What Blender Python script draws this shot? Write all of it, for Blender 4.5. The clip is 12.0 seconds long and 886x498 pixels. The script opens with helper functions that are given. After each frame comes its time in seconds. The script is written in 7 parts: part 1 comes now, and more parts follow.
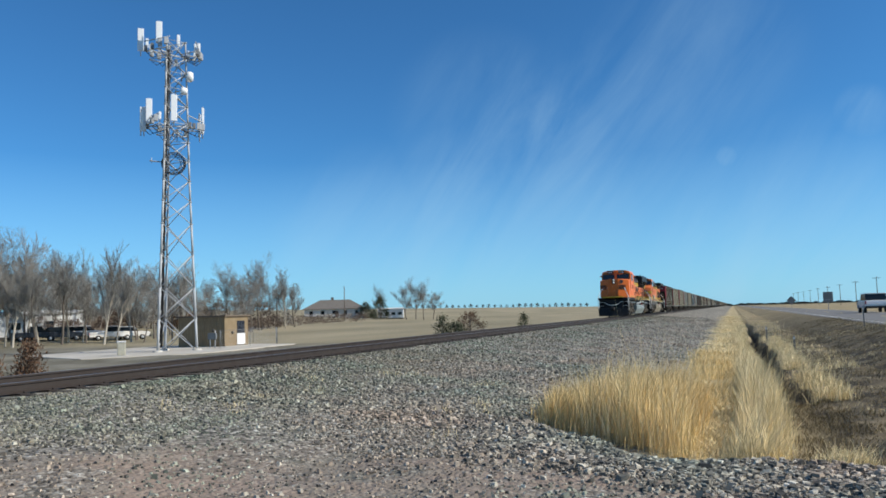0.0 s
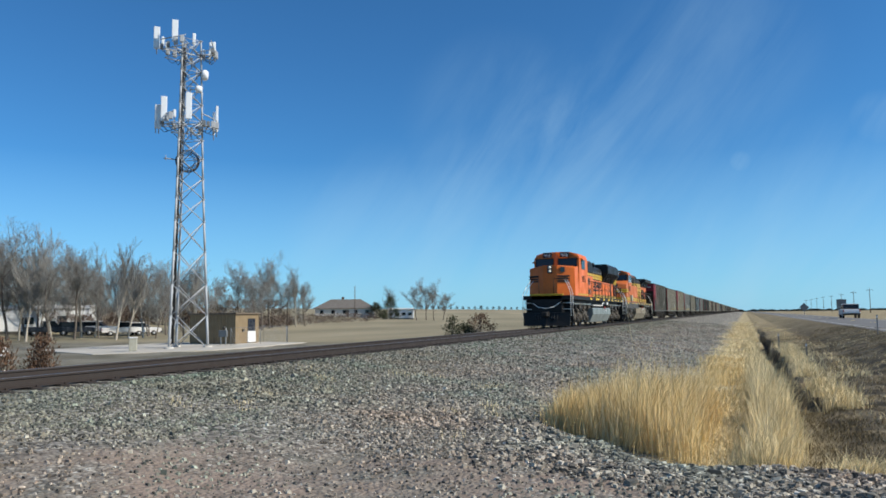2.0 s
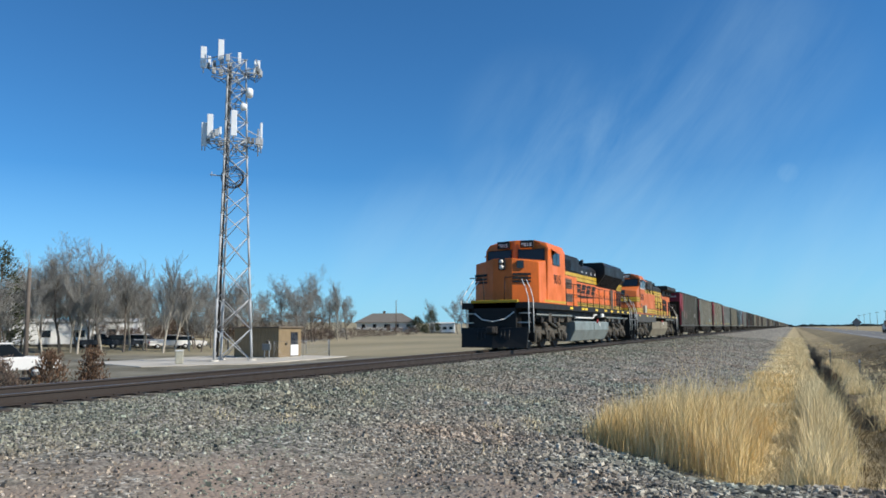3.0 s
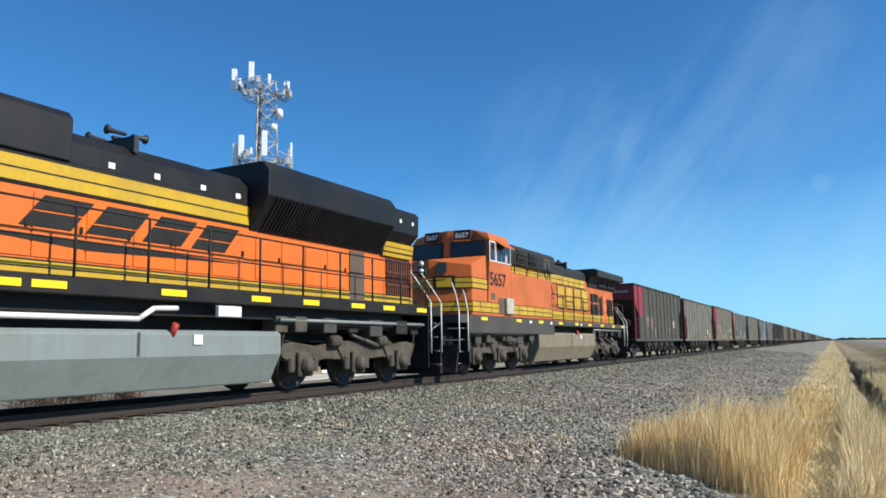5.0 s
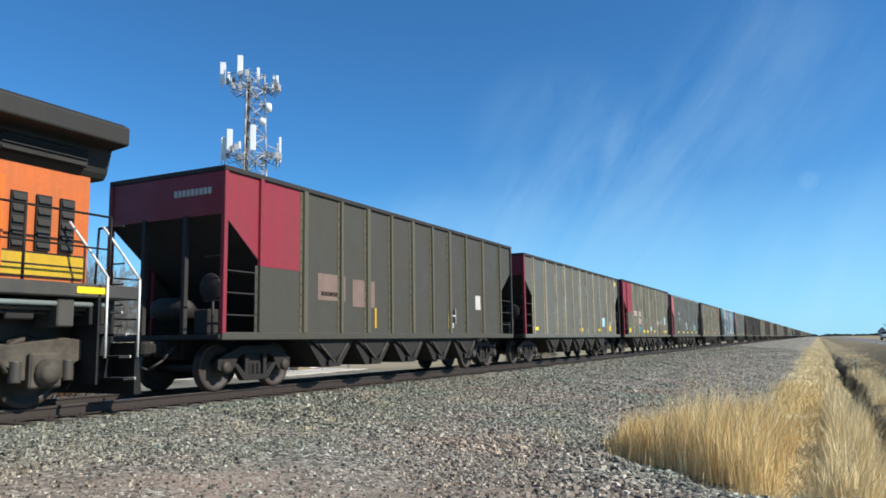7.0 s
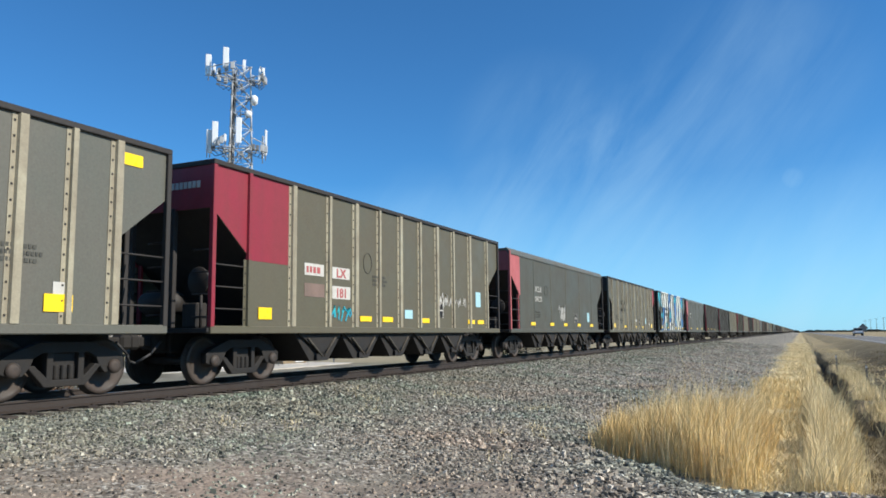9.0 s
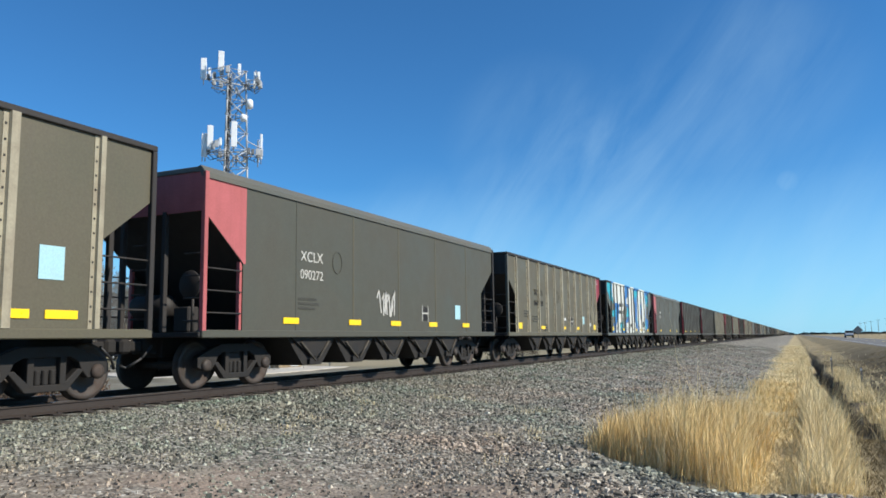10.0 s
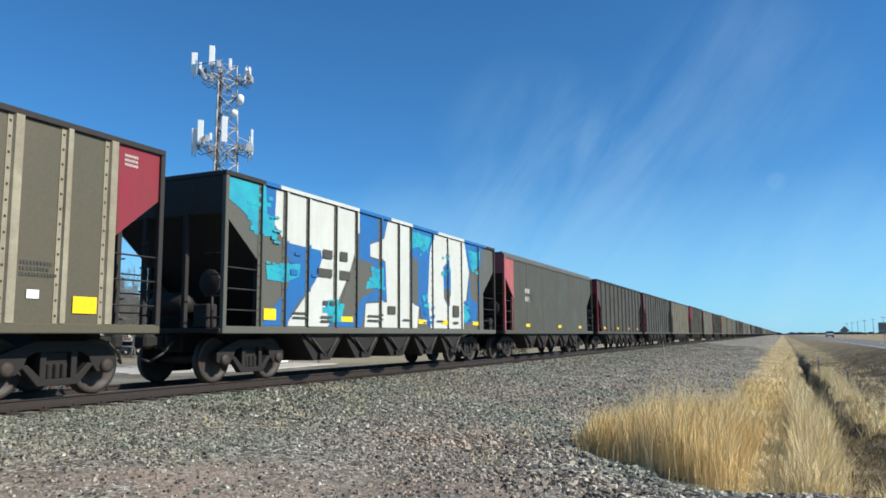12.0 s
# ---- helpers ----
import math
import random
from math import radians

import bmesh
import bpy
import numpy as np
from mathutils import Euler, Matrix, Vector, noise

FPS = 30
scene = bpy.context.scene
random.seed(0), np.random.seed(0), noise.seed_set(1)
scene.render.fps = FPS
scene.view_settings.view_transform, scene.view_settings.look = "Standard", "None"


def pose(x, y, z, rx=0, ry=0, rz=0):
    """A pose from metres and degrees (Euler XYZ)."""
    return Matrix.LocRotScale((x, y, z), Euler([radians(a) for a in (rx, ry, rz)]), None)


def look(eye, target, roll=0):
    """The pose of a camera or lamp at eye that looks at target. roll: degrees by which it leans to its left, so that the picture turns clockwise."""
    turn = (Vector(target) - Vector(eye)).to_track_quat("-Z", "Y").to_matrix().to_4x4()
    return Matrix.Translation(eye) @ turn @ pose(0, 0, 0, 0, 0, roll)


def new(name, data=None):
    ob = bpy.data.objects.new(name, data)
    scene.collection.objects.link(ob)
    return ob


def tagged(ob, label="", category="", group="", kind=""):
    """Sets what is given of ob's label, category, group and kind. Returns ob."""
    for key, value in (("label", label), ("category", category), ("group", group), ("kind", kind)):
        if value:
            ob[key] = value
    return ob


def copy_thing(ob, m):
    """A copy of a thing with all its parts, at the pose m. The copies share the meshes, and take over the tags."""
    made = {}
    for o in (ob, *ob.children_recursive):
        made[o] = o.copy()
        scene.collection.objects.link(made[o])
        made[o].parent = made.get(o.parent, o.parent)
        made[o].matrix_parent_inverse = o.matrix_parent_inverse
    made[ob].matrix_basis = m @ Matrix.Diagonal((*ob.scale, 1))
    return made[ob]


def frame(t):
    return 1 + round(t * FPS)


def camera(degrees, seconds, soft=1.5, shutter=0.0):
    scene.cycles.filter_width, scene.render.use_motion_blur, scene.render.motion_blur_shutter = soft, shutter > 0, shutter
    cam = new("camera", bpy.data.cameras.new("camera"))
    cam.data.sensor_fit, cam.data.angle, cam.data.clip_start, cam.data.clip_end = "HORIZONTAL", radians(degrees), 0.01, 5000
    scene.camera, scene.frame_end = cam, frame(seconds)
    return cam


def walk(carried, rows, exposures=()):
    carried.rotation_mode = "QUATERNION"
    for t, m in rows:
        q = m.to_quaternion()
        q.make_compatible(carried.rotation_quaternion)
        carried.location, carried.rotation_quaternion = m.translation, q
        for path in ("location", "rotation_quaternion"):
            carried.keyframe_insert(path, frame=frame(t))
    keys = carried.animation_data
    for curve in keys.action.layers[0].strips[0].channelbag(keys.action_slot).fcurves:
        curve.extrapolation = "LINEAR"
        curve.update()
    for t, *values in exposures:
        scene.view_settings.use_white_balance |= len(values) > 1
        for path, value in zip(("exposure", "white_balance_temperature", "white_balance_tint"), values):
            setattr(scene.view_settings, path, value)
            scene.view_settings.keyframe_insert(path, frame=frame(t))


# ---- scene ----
# ---------- camera: hand-held, turning on the spot beside the crossing ----------
cam = camera(61.29, 12.0, soft=1.7)
PATH = [
    (0.0, pose(0, 0, 1.6, 94.905, 1.616, 21.134)),
    (0.5, pose(0, 0, 1.6, 94.711, 1.288, 19.992)),
    (1.0, pose(0, 0, 1.6, 94.612, 1.063, 19.788)),
    (1.5, pose(0, 0, 1.6, 94.705, 0.840, 20.587)),
    (2.0, pose(0, 0, 1.6, 95.008, 0.682, 21.910)),
    (2.5, pose(0, 0, 1.6, 95.541, 0.560, 23.523)),
    (3.0, pose(0, 0, 1.6, 96.119, 0.510, 25.037)),
    (5.0, pose(0, 0, 1.6, 97.397, 0.961, 27.345)),
    (5.5, pose(0, 0, 1.6, 97.449, 0.985, 27.362)),
    (6.0, pose(0, 0, 1.6, 97.356, 0.951, 27.227)),
    (6.5, pose(0, 0, 1.6, 97.227, 0.921, 26.927)),
    (7.0, pose(0, 0, 1.6, 97.031, 0.846, 26.487)),
    (9.0, pose(0, 0, 1.6, 96.603, 0.627, 25.394)),
    (9.5, pose(0, 0, 1.6, 96.689, 0.700, 25.270)),
    (10.0, pose(0, 0, 1.6, 96.865, 0.793, 25.085)),
    (10.5, pose(0, 0, 1.6, 97.038, 0.958, 24.834)),
    (11.0, pose(0, 0, 1.6, 97.133, 0.870, 24.651)),
    (11.5, pose(0, 0, 1.6, 97.010, 0.651, 24.463)),
    (12.0, pose(0, 0, 1.6, 96.663, 0.398, 24.293)),
]
walk(cam, PATH, exposures=[(0.0, 0.12), (2.0, 0.12), (3.2, 0.2), (5.0, 0.36), (6.0, 0.36), (6.8, 0.38), (9.5, 0.34), (11.2, 0.28), (12.0, 0.28)])

# ---------- world, sun ----------
SUN_EL, SUN_AZ = 36.0, 83.0          # degrees; azimuth clockwise from +y
world = bpy.data.worlds.new("sky")
scene.world = world
world.use_nodes = True
wt = world.node_tree
wt.nodes.clear()


def wnode(kind, **kw):
    n = wt.nodes.new(kind)
    for k, v in kw.items():
        n.inputs[k].default_value = v
    return n


sky = wt.nodes.new("ShaderNodeTexSky")
sky.sky_type, sky.sun_disc = "NISHITA", False
sky.sun_elevation, sky.sun_rotation = radians(SUN_EL), radians(SUN_AZ)
sky.altitude, sky.air_density, sky.dust_density, sky.ozone_density = 1500, 1.0, 0.8, 2.5
coord = wt.nodes.new("ShaderNodeTexCoord")
warp = wt.nodes.new("ShaderNodeCombineXYZ")      # long streaks that climb to the right across the northern sky
for k, (axis, scale) in enumerate((((0.57, 0.02, 0.82), 1.3), ((0.80, 0.16, -0.57), 6.5), ((-0.15, 0.97, 0.08), 2.0))):
    along = wt.nodes.new("ShaderNodeVectorMath")
    along.operation = "DOT_PRODUCT"
    along.inputs[1].default_value = [a * scale for a in axis]
    wt.links.new(coord.outputs["Generated"], along.inputs[0])
    wt.links.new(along.outputs["Value"], warp.inputs[k])
wisps = wnode("ShaderNodeTexNoise", Scale=1.9, Detail=8.0, Roughness=0.62, Distortion=0.5)
broad = wnode("ShaderNodeTexNoise", Scale=1.9, Detail=2.0, Roughness=0.5)
ramp_w, ramp_b = wt.nodes.new("ShaderNodeMapRange"), wt.nodes.new("ShaderNodeMapRange")
for r, a, b, top in ((ramp_w, 0.34, 0.74, 0.62), (ramp_b, 0.22, 0.62, 1.0)):
    r.inputs["From Min"].default_value, r.inputs["From Max"].default_value = a, b
    r.inputs["To Max"].default_value = top


def bank(az, el, tight, most=1.0):
    """How near a direction of the sky lies to a bank of cirrus."""
    d = wt.nodes.new("ShaderNodeVectorMath")
    d.operation = "DOT_PRODUCT"
    d.inputs[1].default_value = (-math.sin(radians(az)) * math.cos(radians(el)), math.cos(radians(az)) * math.cos(radians(el)), math.sin(radians(el)))
    wt.links.new(coord.outputs["Generated"], d.inputs[0])
    r = wt.nodes.new("ShaderNodeMapRange")
    r.interpolation_type = "SMOOTHSTEP"
    r.inputs["From Min"].default_value, r.inputs["From Max"].default_value, r.inputs["To Max"].default_value = tight, 1.0, most
    wt.links.new(d.outputs["Value"], r.inputs["Value"])
    return r.outputs[0]


banks = [bank(18.5, 7.5, 0.988, 0.8), bank(13, 10, 0.986, 0.75), bank(7, 13.5, 0.988, 0.45), bank(2, 17, 0.988, 0.3), bank(17.5, 14, 0.990, 0.25), bank(-4, 4, 0.982, 0.8), bank(26, 4, 0.985, 0.8), bank(-0.2, 10.6, 0.99985, 1.0), bank(-9, 12.5, 0.9993, 0.8), bank(-60, 35, 0.8), bank(160, 40, 0.7)]
total = banks[0]
for o in banks[1:]:
    mx = wt.nodes.new("ShaderNodeMath")
    mx.operation = "MAXIMUM"
    wt.links.new(total, mx.inputs[0]), wt.links.new(o, mx.inputs[1])
    total = mx.outputs[0]
thin = wt.nodes.new("ShaderNodeMath")
thin.operation = "MULTIPLY"
veil = wt.nodes.new("ShaderNodeMath")
veil.operation = "MULTIPLY"
cloud = wt.nodes.new("ShaderNodeMix")
cloud.data_type = "RGBA"
cloud.inputs["B"].default_value = (4.0, 6.2, 7.9, 1)
tone = wt.nodes.new("ShaderNodeMix")      # the deep blue that the camera gives a clear sky
tone.data_type, tone.blend_type = "RGBA", "MULTIPLY"
tone.inputs["Factor"].default_value, tone.inputs["B"].default_value = 1.0, (0.375, 0.88, 1.22, 1)
up = wt.nodes.new("ShaderNodeSeparateXYZ")
low = wt.nodes.new("ShaderNodeMapRange")   # pale haze low over the plain
for k, v in zip(("From Min", "From Max", "To Min", "To Max"), (0.0, 0.2, 0.55, 0.0)):
    low.inputs[k].default_value = v
haze = wt.nodes.new("ShaderNodeMix")
haze.data_type = "RGBA"
haze.inputs["B"].default_value = (3.5, 6.6, 9.2, 1)
back = wnode("ShaderNodeBackground", Strength=0.098)
wout = wt.nodes.new("ShaderNodeOutputWorld")
for a, b in ((warp.outputs[0], wisps.inputs["Vector"]),
             (coord.outputs["Generated"], broad.inputs["Vector"]), (wisps.outputs[0], ramp_w.inputs["Value"]),
             (broad.outputs[0], ramp_b.inputs["Value"]), (ramp_b.outputs[0], thin.inputs[0]), (total, thin.inputs[1]), (ramp_w.outputs[0], veil.inputs[0]), (thin.outputs[0], veil.inputs[1]),
             (veil.outputs[0], cloud.inputs["Factor"]), 
             (sky.outputs[0], tone.inputs["A"]), (tone.outputs["Result"], haze.inputs["A"]), (coord.outputs["Generated"], up.inputs[0]), (up.outputs[2], low.inputs["Value"]), (low.outputs[0], haze.inputs["Factor"]), (haze.outputs["Result"], cloud.inputs["A"]), (cloud.outputs["Result"], back.inputs["Color"]), (back.outputs[0], wout.inputs[0])):
    wt.links.new(a, b)

sun = new("sun", bpy.data.lights.new("sun", "SUN"))
sun.data.energy, sun.data.angle, sun.data.color = 5.0, radians(0.5), (1.0, 0.93, 0.82)
sd = Vector((math.sin(radians(SUN_AZ)) * math.cos(radians(SUN_EL)), math.cos(radians(SUN_AZ)) * math.cos(radians(SUN_EL)), math.sin(radians(SUN_EL))))
sun.matrix_world = look(sd * 60, (0, 0, 0))

# ---------- materials ----------


def mat(name, col, rough=0.6, metal=0.0, dirt=(0.05, 0.04, 0.03), amount=0.25, scale=1.5, grain=40.0, bump=0.15, streak=0.0, island=0.0, spec=0.4, pieces=0.0):
    """Paint, metal, wood or soil: a base colour with broad dirt, fine grain, optional vertical streaks and a shade for each piece."""
    m = bpy.data.materials.new(name)
    m.use_nodes = True
    nt = m.node_tree
    bs = nt.nodes["Principled BSDF"]
    bs.inputs["Roughness"].default_value, bs.inputs["Metallic"].default_value = rough, metal
    bs.inputs["Specular IOR Level"].default_value = spec
    tc = nt.nodes.new("ShaderNodeTexCoord")
    L = nt.links.new

    def noise_(sc, det, vec):
        n = nt.nodes.new("ShaderNodeTexNoise")
        n.inputs["Scale"].default_value, n.inputs["Detail"].default_value, n.inputs["Roughness"].default_value = sc, det, 0.6
        L(vec, n.inputs["Vector"])
        return n.outputs[0]

    def mrange(v, a, b, c, d):
        r = nt.nodes.new("ShaderNodeMapRange")
        for k, x in zip(("From Min", "From Max", "To Min", "To Max"), (a, b, c, d)):
            r.inputs[k].default_value = x
        L(v, r.inputs["Value"])
        return r.outputs[0]

    def mix(fac, a, b, blend="MIX"):
        x = nt.nodes.new("ShaderNodeMix")
        x.data_type, x.blend_type = "RGBA", blend
        for s, v in (("Factor", fac), ("A", a), ("B", b)):
            if isinstance(v, (tuple, float, int)):
                x.inputs[s].default_value = (*v, 1) if isinstance(v, tuple) else v
            else:
                L(v, x.inputs[s])
        return x.outputs["Result"]

    vec = tc.outputs["Object"]
    broad_ = noise_(scale, 5.0, vec)
    fine = noise_(grain, 3.0, vec)
    c = mix(mrange(broad_, 0.35, 0.75, 0.0, amount), tuple(col), tuple(dirt))
    if streak:
        mp = nt.nodes.new("ShaderNodeMapping")
        mp.inputs["Scale"].default_value = (7, 7, 0.35)
        L(vec, mp.inputs["Vector"])
        c = mix(mrange(noise_(1.0, 4.0, mp.outputs[0]), 0.45, 0.8, 0.0, streak), c, tuple(dirt))
    shade = mrange(fine, 0.2, 0.8, 0.86, 1.14)
    if island or pieces:
        g = nt.nodes.new("ShaderNodeNewGeometry") if island else nt.nodes.new("ShaderNodeObjectInfo")
        amt = island or pieces
        isl = mrange(g.outputs["Random Per Island" if island else "Random"], 0, 1, 1 - amt, 1 + amt)
        mm = nt.nodes.new("ShaderNodeMath")
        mm.operation = "MULTIPLY"
        L(shade, mm.inputs[0]), L(isl, mm.inputs[1])
        shade = mm.outputs[0]
    vm = nt.nodes.new("ShaderNodeVectorMath")
    vm.operation = "SCALE"
    L(c, vm.inputs[0]), L(shade, vm.inputs["Scale"])
    L(vm.outputs[0], bs.inputs["Base Color"])
    L(mrange(broad_, 0.3, 0.7, max(rough - 0.12, 0.05), min(rough + 0.15, 1)), bs.inputs["Roughness"])
    if bump:
        bp = nt.nodes.new("ShaderNodeBump")
        bp.inputs["Strength"].default_value, bp.inputs["Distance"].default_value = bump, 0.01
        L(fine, bp.inputs["Height"])
        L(bp.outputs[0], bs.inputs["Normal"])
    return m


def glassy(name, col):
    m = bpy.data.materials.new(name)
    m.use_nodes = True
    b = m.node_tree.nodes["Principled BSDF"]
    b.inputs["Base Color"].default_value, b.inputs["Roughness"].default_value = (*col, 1), 0.06
    b.inputs["Specular IOR Level"].default_value = 0.5
    return m


RUST = (0.07, 0.035, 0.02)
SOOT = (0.03, 0.027, 0.024)
M = {
    "orange": mat("orange_paint", (0.74, 0.150, 0.012), 0.42, 0, (0.30, 0.085, 0.02), 0.5, 0.9, 30, 0.04, 0.35),
    "orange2": mat("faded_orange_paint", (0.55, 0.126, 0.020), 0.5, 0, (0.26, 0.085, 0.03), 0.6, 0.8, 30, 0.05, 0.45),
    "yellow": mat("yellow_paint", (0.52, 0.33, 0.012), 0.45, 0, (0.26, 0.16, 0.03), 0.5, 1.5, 30, 0.04, 0.25),
    "black": mat("black_paint", (0.010, 0.010, 0.0105), 0.6, 0, (0.036, 0.032, 0.028), 0.5, 2, 30, 0.05, 0.0, 0.0, 0.25),
    "darkgray": mat("dark_green_gray_paint", (0.021, 0.021, 0.019), 0.6, 0, (0.042, 0.039, 0.034), 0.5, 1.2, 30, 0.06, 0.3, 0.0, 0.25),
    "rustpanel": mat("rusty_maroon_panel", (0.10, 0.028, 0.016), 0.7, 0, (0.04, 0.018, 0.012), 0.6, 3, 30, 0.1, 0.4),
    "hoodblack": mat("satin_black_hood_paint", (0.008, 0.0085, 0.010), 0.5, 0, (0.016, 0.016, 0.016), 0.5, 1.2, 30, 0.05, 0.3, 0.0, 0.3),
    "gray": mat("gray_paint", (0.043, 0.042, 0.038), 0.6, 0, (0.10, 0.085, 0.062), 0.5, 1.2, 30, 0.06, 0.3),
    "tankgray": mat("light_gray_tank_paint", (0.195, 0.232, 0.225), 0.45, 0, (0.12, 0.115, 0.10), 0.4, 1.2, 30, 0.04, 0.3),
    "tanktan": mat("dusty_tank_paint", (0.21, 0.185, 0.13), 0.7, 0, (0.12, 0.10, 0.07), 0.6, 1.0, 30, 0.06, 0.4),
    "trucktan": mat("dusty_cast_steel", (0.085, 0.072, 0.053), 0.75, 0, (0.022, 0.019, 0.016), 0.9, 3, 40, 0.2),
    "undergear": mat("grimy_underframe", (0.011, 0.0098, 0.009), 0.75, 0, (0.036, 0.031, 0.026), 0.5, 3, 40, 0.2),
    "silver": mat("pale_handrail_paint", (0.72, 0.72, 0.68), 0.45, 0, (0.3, 0.25, 0.2), 0.3, 6, 40, 0.03),
    "white": mat("white_paint", (0.74, 0.75, 0.74), 0.5, 0, (0.4, 0.38, 0.34), 0.3, 2, 40, 0.04),
    "lensred": mat("red_paint", (0.35, 0.03, 0.03), 0.4),
    "wheel": mat("worn_steel_wheel", (0.045, 0.039, 0.034), 0.65, 0.1, RUST, 0.4, 4, 40, 0.1),
    "tread": mat("polished_wheel_tread", (0.5, 0.5, 0.5), 0.28, 1.0, (0.3, 0.3, 0.3), 0.2, 4, 40, 0.02),
    "glass": glassy("dark_window_glass", (0.012, 0.016, 0.02)),
    "hopper_dark": mat("weathered_dark_hopper_steel", (0.056, 0.053, 0.039), 0.6, 0, (0.045, 0.04, 0.034), 0.6, 0.7, 26, 0.08, 0.45),
    "hopper_tan": mat("weathered_tan_hopper_steel", (0.096, 0.087, 0.054), 0.5, 0, (0.088, 0.075, 0.053), 0.6, 0.7, 26, 0.08, 0.45),
    "hopper_gray": mat("weathered_gray_hopper_steel", (0.102, 0.103, 0.082), 0.5, 0, (0.10, 0.09, 0.075), 0.6, 0.7, 26, 0.08, 0.4),
    "hopper_green": mat("weathered_green_gray_hopper_steel", (0.066, 0.067, 0.050), 0.6, 0, (0.06, 0.056, 0.045), 0.6, 0.6, 26, 0.08, 0.4),
    "hopper_brown": mat("weathered_brown_hopper_steel", (0.115, 0.085, 0.062), 0.65, 0, (0.06, 0.045, 0.035), 0.6, 0.7, 26, 0.08, 0.4),
    "rib_pale": mat("pale_scuffed_rib_steel", (0.34, 0.31, 0.22), 0.55, 0, (0.15, 0.12, 0.085), 0.7, 1.6, 30, 0.1, 0.5),
    "maroon": mat("faded_maroon_paint", (0.235, 0.020, 0.034), 0.55, 0, (0.14, 0.03, 0.03), 0.5, 1.0, 30, 0.05, 0.4),
    "pinkred": mat("faded_red_paint", (0.40, 0.105, 0.105), 0.6, 0, (0.22, 0.06, 0.055), 0.5, 1.0, 30, 0.05, 0.4),
    "fadedpatch": mat("faded_pink_patch", (0.19, 0.13, 0.105), 0.65, 0, (0.09, 0.075, 0.06), 0.5, 1.5, 30, 0.05, 0.4),
    # dark steel, lowered towards black to hold the deep shade between cars
    "end_dark": mat("dark_steel_with_end_shade", (0.020, 0.018, 0.017), 0.7, 0, (0.05, 0.043, 0.037), 0.4, 1.6, 30, 0.1, 0.3),
    "reflector": mat("yellow_reflector_tape", (0.9, 0.60, 0.01), 0.35, 0, (0.5, 0.33, 0.02), 0.3, 4, 40, 0.02),
    "tag_blue": mat("pale_blue_sticker", (0.33, 0.55, 0.60), 0.5, 0, (0.3, 0.4, 0.42), 0.3, 4),
    "chalk": mat("white_spray_paint", (0.50, 0.49, 0.45), 0.6, 0, (0.35, 0.33, 0.28), 0.5, 5),
    "faintmark": mat("worn_gray_lettering", (0.05, 0.05, 0.042), 0.7, 0, (0.10, 0.10, 0.08), 0.6, 6),
    "spray_white": mat("white_mural_paint", (0.56, 0.58, 0.53), 0.5, 0, (0.38, 0.38, 0.34), 0.4, 1.2, 30, 0.04, 0.3),
    "spray_blue": mat("blue_mural_paint", (0.018, 0.135, 0.37), 0.45, 0, (0.03, 0.09, 0.22), 0.5, 1.2, 30, 0.04, 0.2),
    "spray_cyan": mat("turquoise_mural_paint", (0.03, 0.38, 0.42), 0.45, 0, (0.015, 0.2, 0.36), 0.9, 1.8, 30, 0.04, 0.2),
    "tie": mat("creosoted_timber", (0.038, 0.031, 0.026), 0.85, 0, (0.10, 0.085, 0.07), 0.5, 3, 30, 0.4, 0, 0, 0.3, 0.3),
    "rail": mat("rusty_rail_steel", (0.040, 0.031, 0.026), 0.65, 0.2, (0.03, 0.022, 0.018), 0.5, 3, 40, 0.15),
    "railhead": mat("polished_rail_head", (0.20, 0.19, 0.18), 0.42, 1.0, (0.25, 0.2, 0.17), 0.3, 4),
    "galv": mat("galvanised_steel", (0.42, 0.435, 0.44), 0.6, 0.0, (0.28, 0.29, 0.30), 0.4, 2.5, 30, 0.05),
    "cable": mat("black_cable", (0.025, 0.026, 0.028), 0.6),
    "antenna": mat("white_antenna_plastic", (0.80, 0.82, 0.82), 0.4, 0, (0.55, 0.57, 0.57), 0.25, 2),
    "hut": mat("tan_shelter_cladding", (0.235, 0.175, 0.10), 0.8, 0, (0.15, 0.11, 0.065), 0.5, 1.2, 50, 0.25, 0.25),
    "hutroof": mat("brown_roof_edge", (0.16, 0.125, 0.09), 0.8, 0, (0.08, 0.065, 0.05), 0.5, 2),
    "concrete": mat("pale_concrete", (0.50, 0.48, 0.43), 0.9, 0, (0.32, 0.3, 0.26), 0.5, 1.5, 30, 0.3),
    "yard": mat("pale_trodden_gravel", (0.50, 0.47, 0.41), 0.95, 0, (0.28, 0.245, 0.185), 0.6, 0.4, 12, 0.4),
    "palebox": mat("pale_putty_paint", (0.42, 0.41, 0.33), 0.55, 0, (0.22, 0.2, 0.15), 0.5, 3),
    "siding": mat("pale_siding", (0.62, 0.60, 0.55), 0.7, 0, (0.42, 0.4, 0.36), 0.4, 1),
    "roofing": mat("gray_brown_shingles", (0.16, 0.145, 0.125), 0.9, 0, (0.09, 0.08, 0.07), 0.5, 1.2, 12, 0.4),
    "pole": mat("weathered_pole_wood", (0.13, 0.105, 0.085), 0.9, 0, (0.07, 0.06, 0.05), 0.5, 3, 30, 0.3),
    "bark": mat("gray_bark", (0.155, 0.13, 0.105), 0.9, 0, (0.07, 0.06, 0.05), 0.6, 3, 20, 0.4),
    "palebark": mat("pale_poplar_bark", (0.42, 0.38, 0.31), 0.9, 0, (0.2, 0.17, 0.13), 0.5, 3, 20, 0.4),
    "twig": mat("bare_twigs", (0.27, 0.265, 0.245), 0.9, 0, (0.08, 0.065, 0.05), 0.5, 1, 20, 0.2, 0, 0.35),
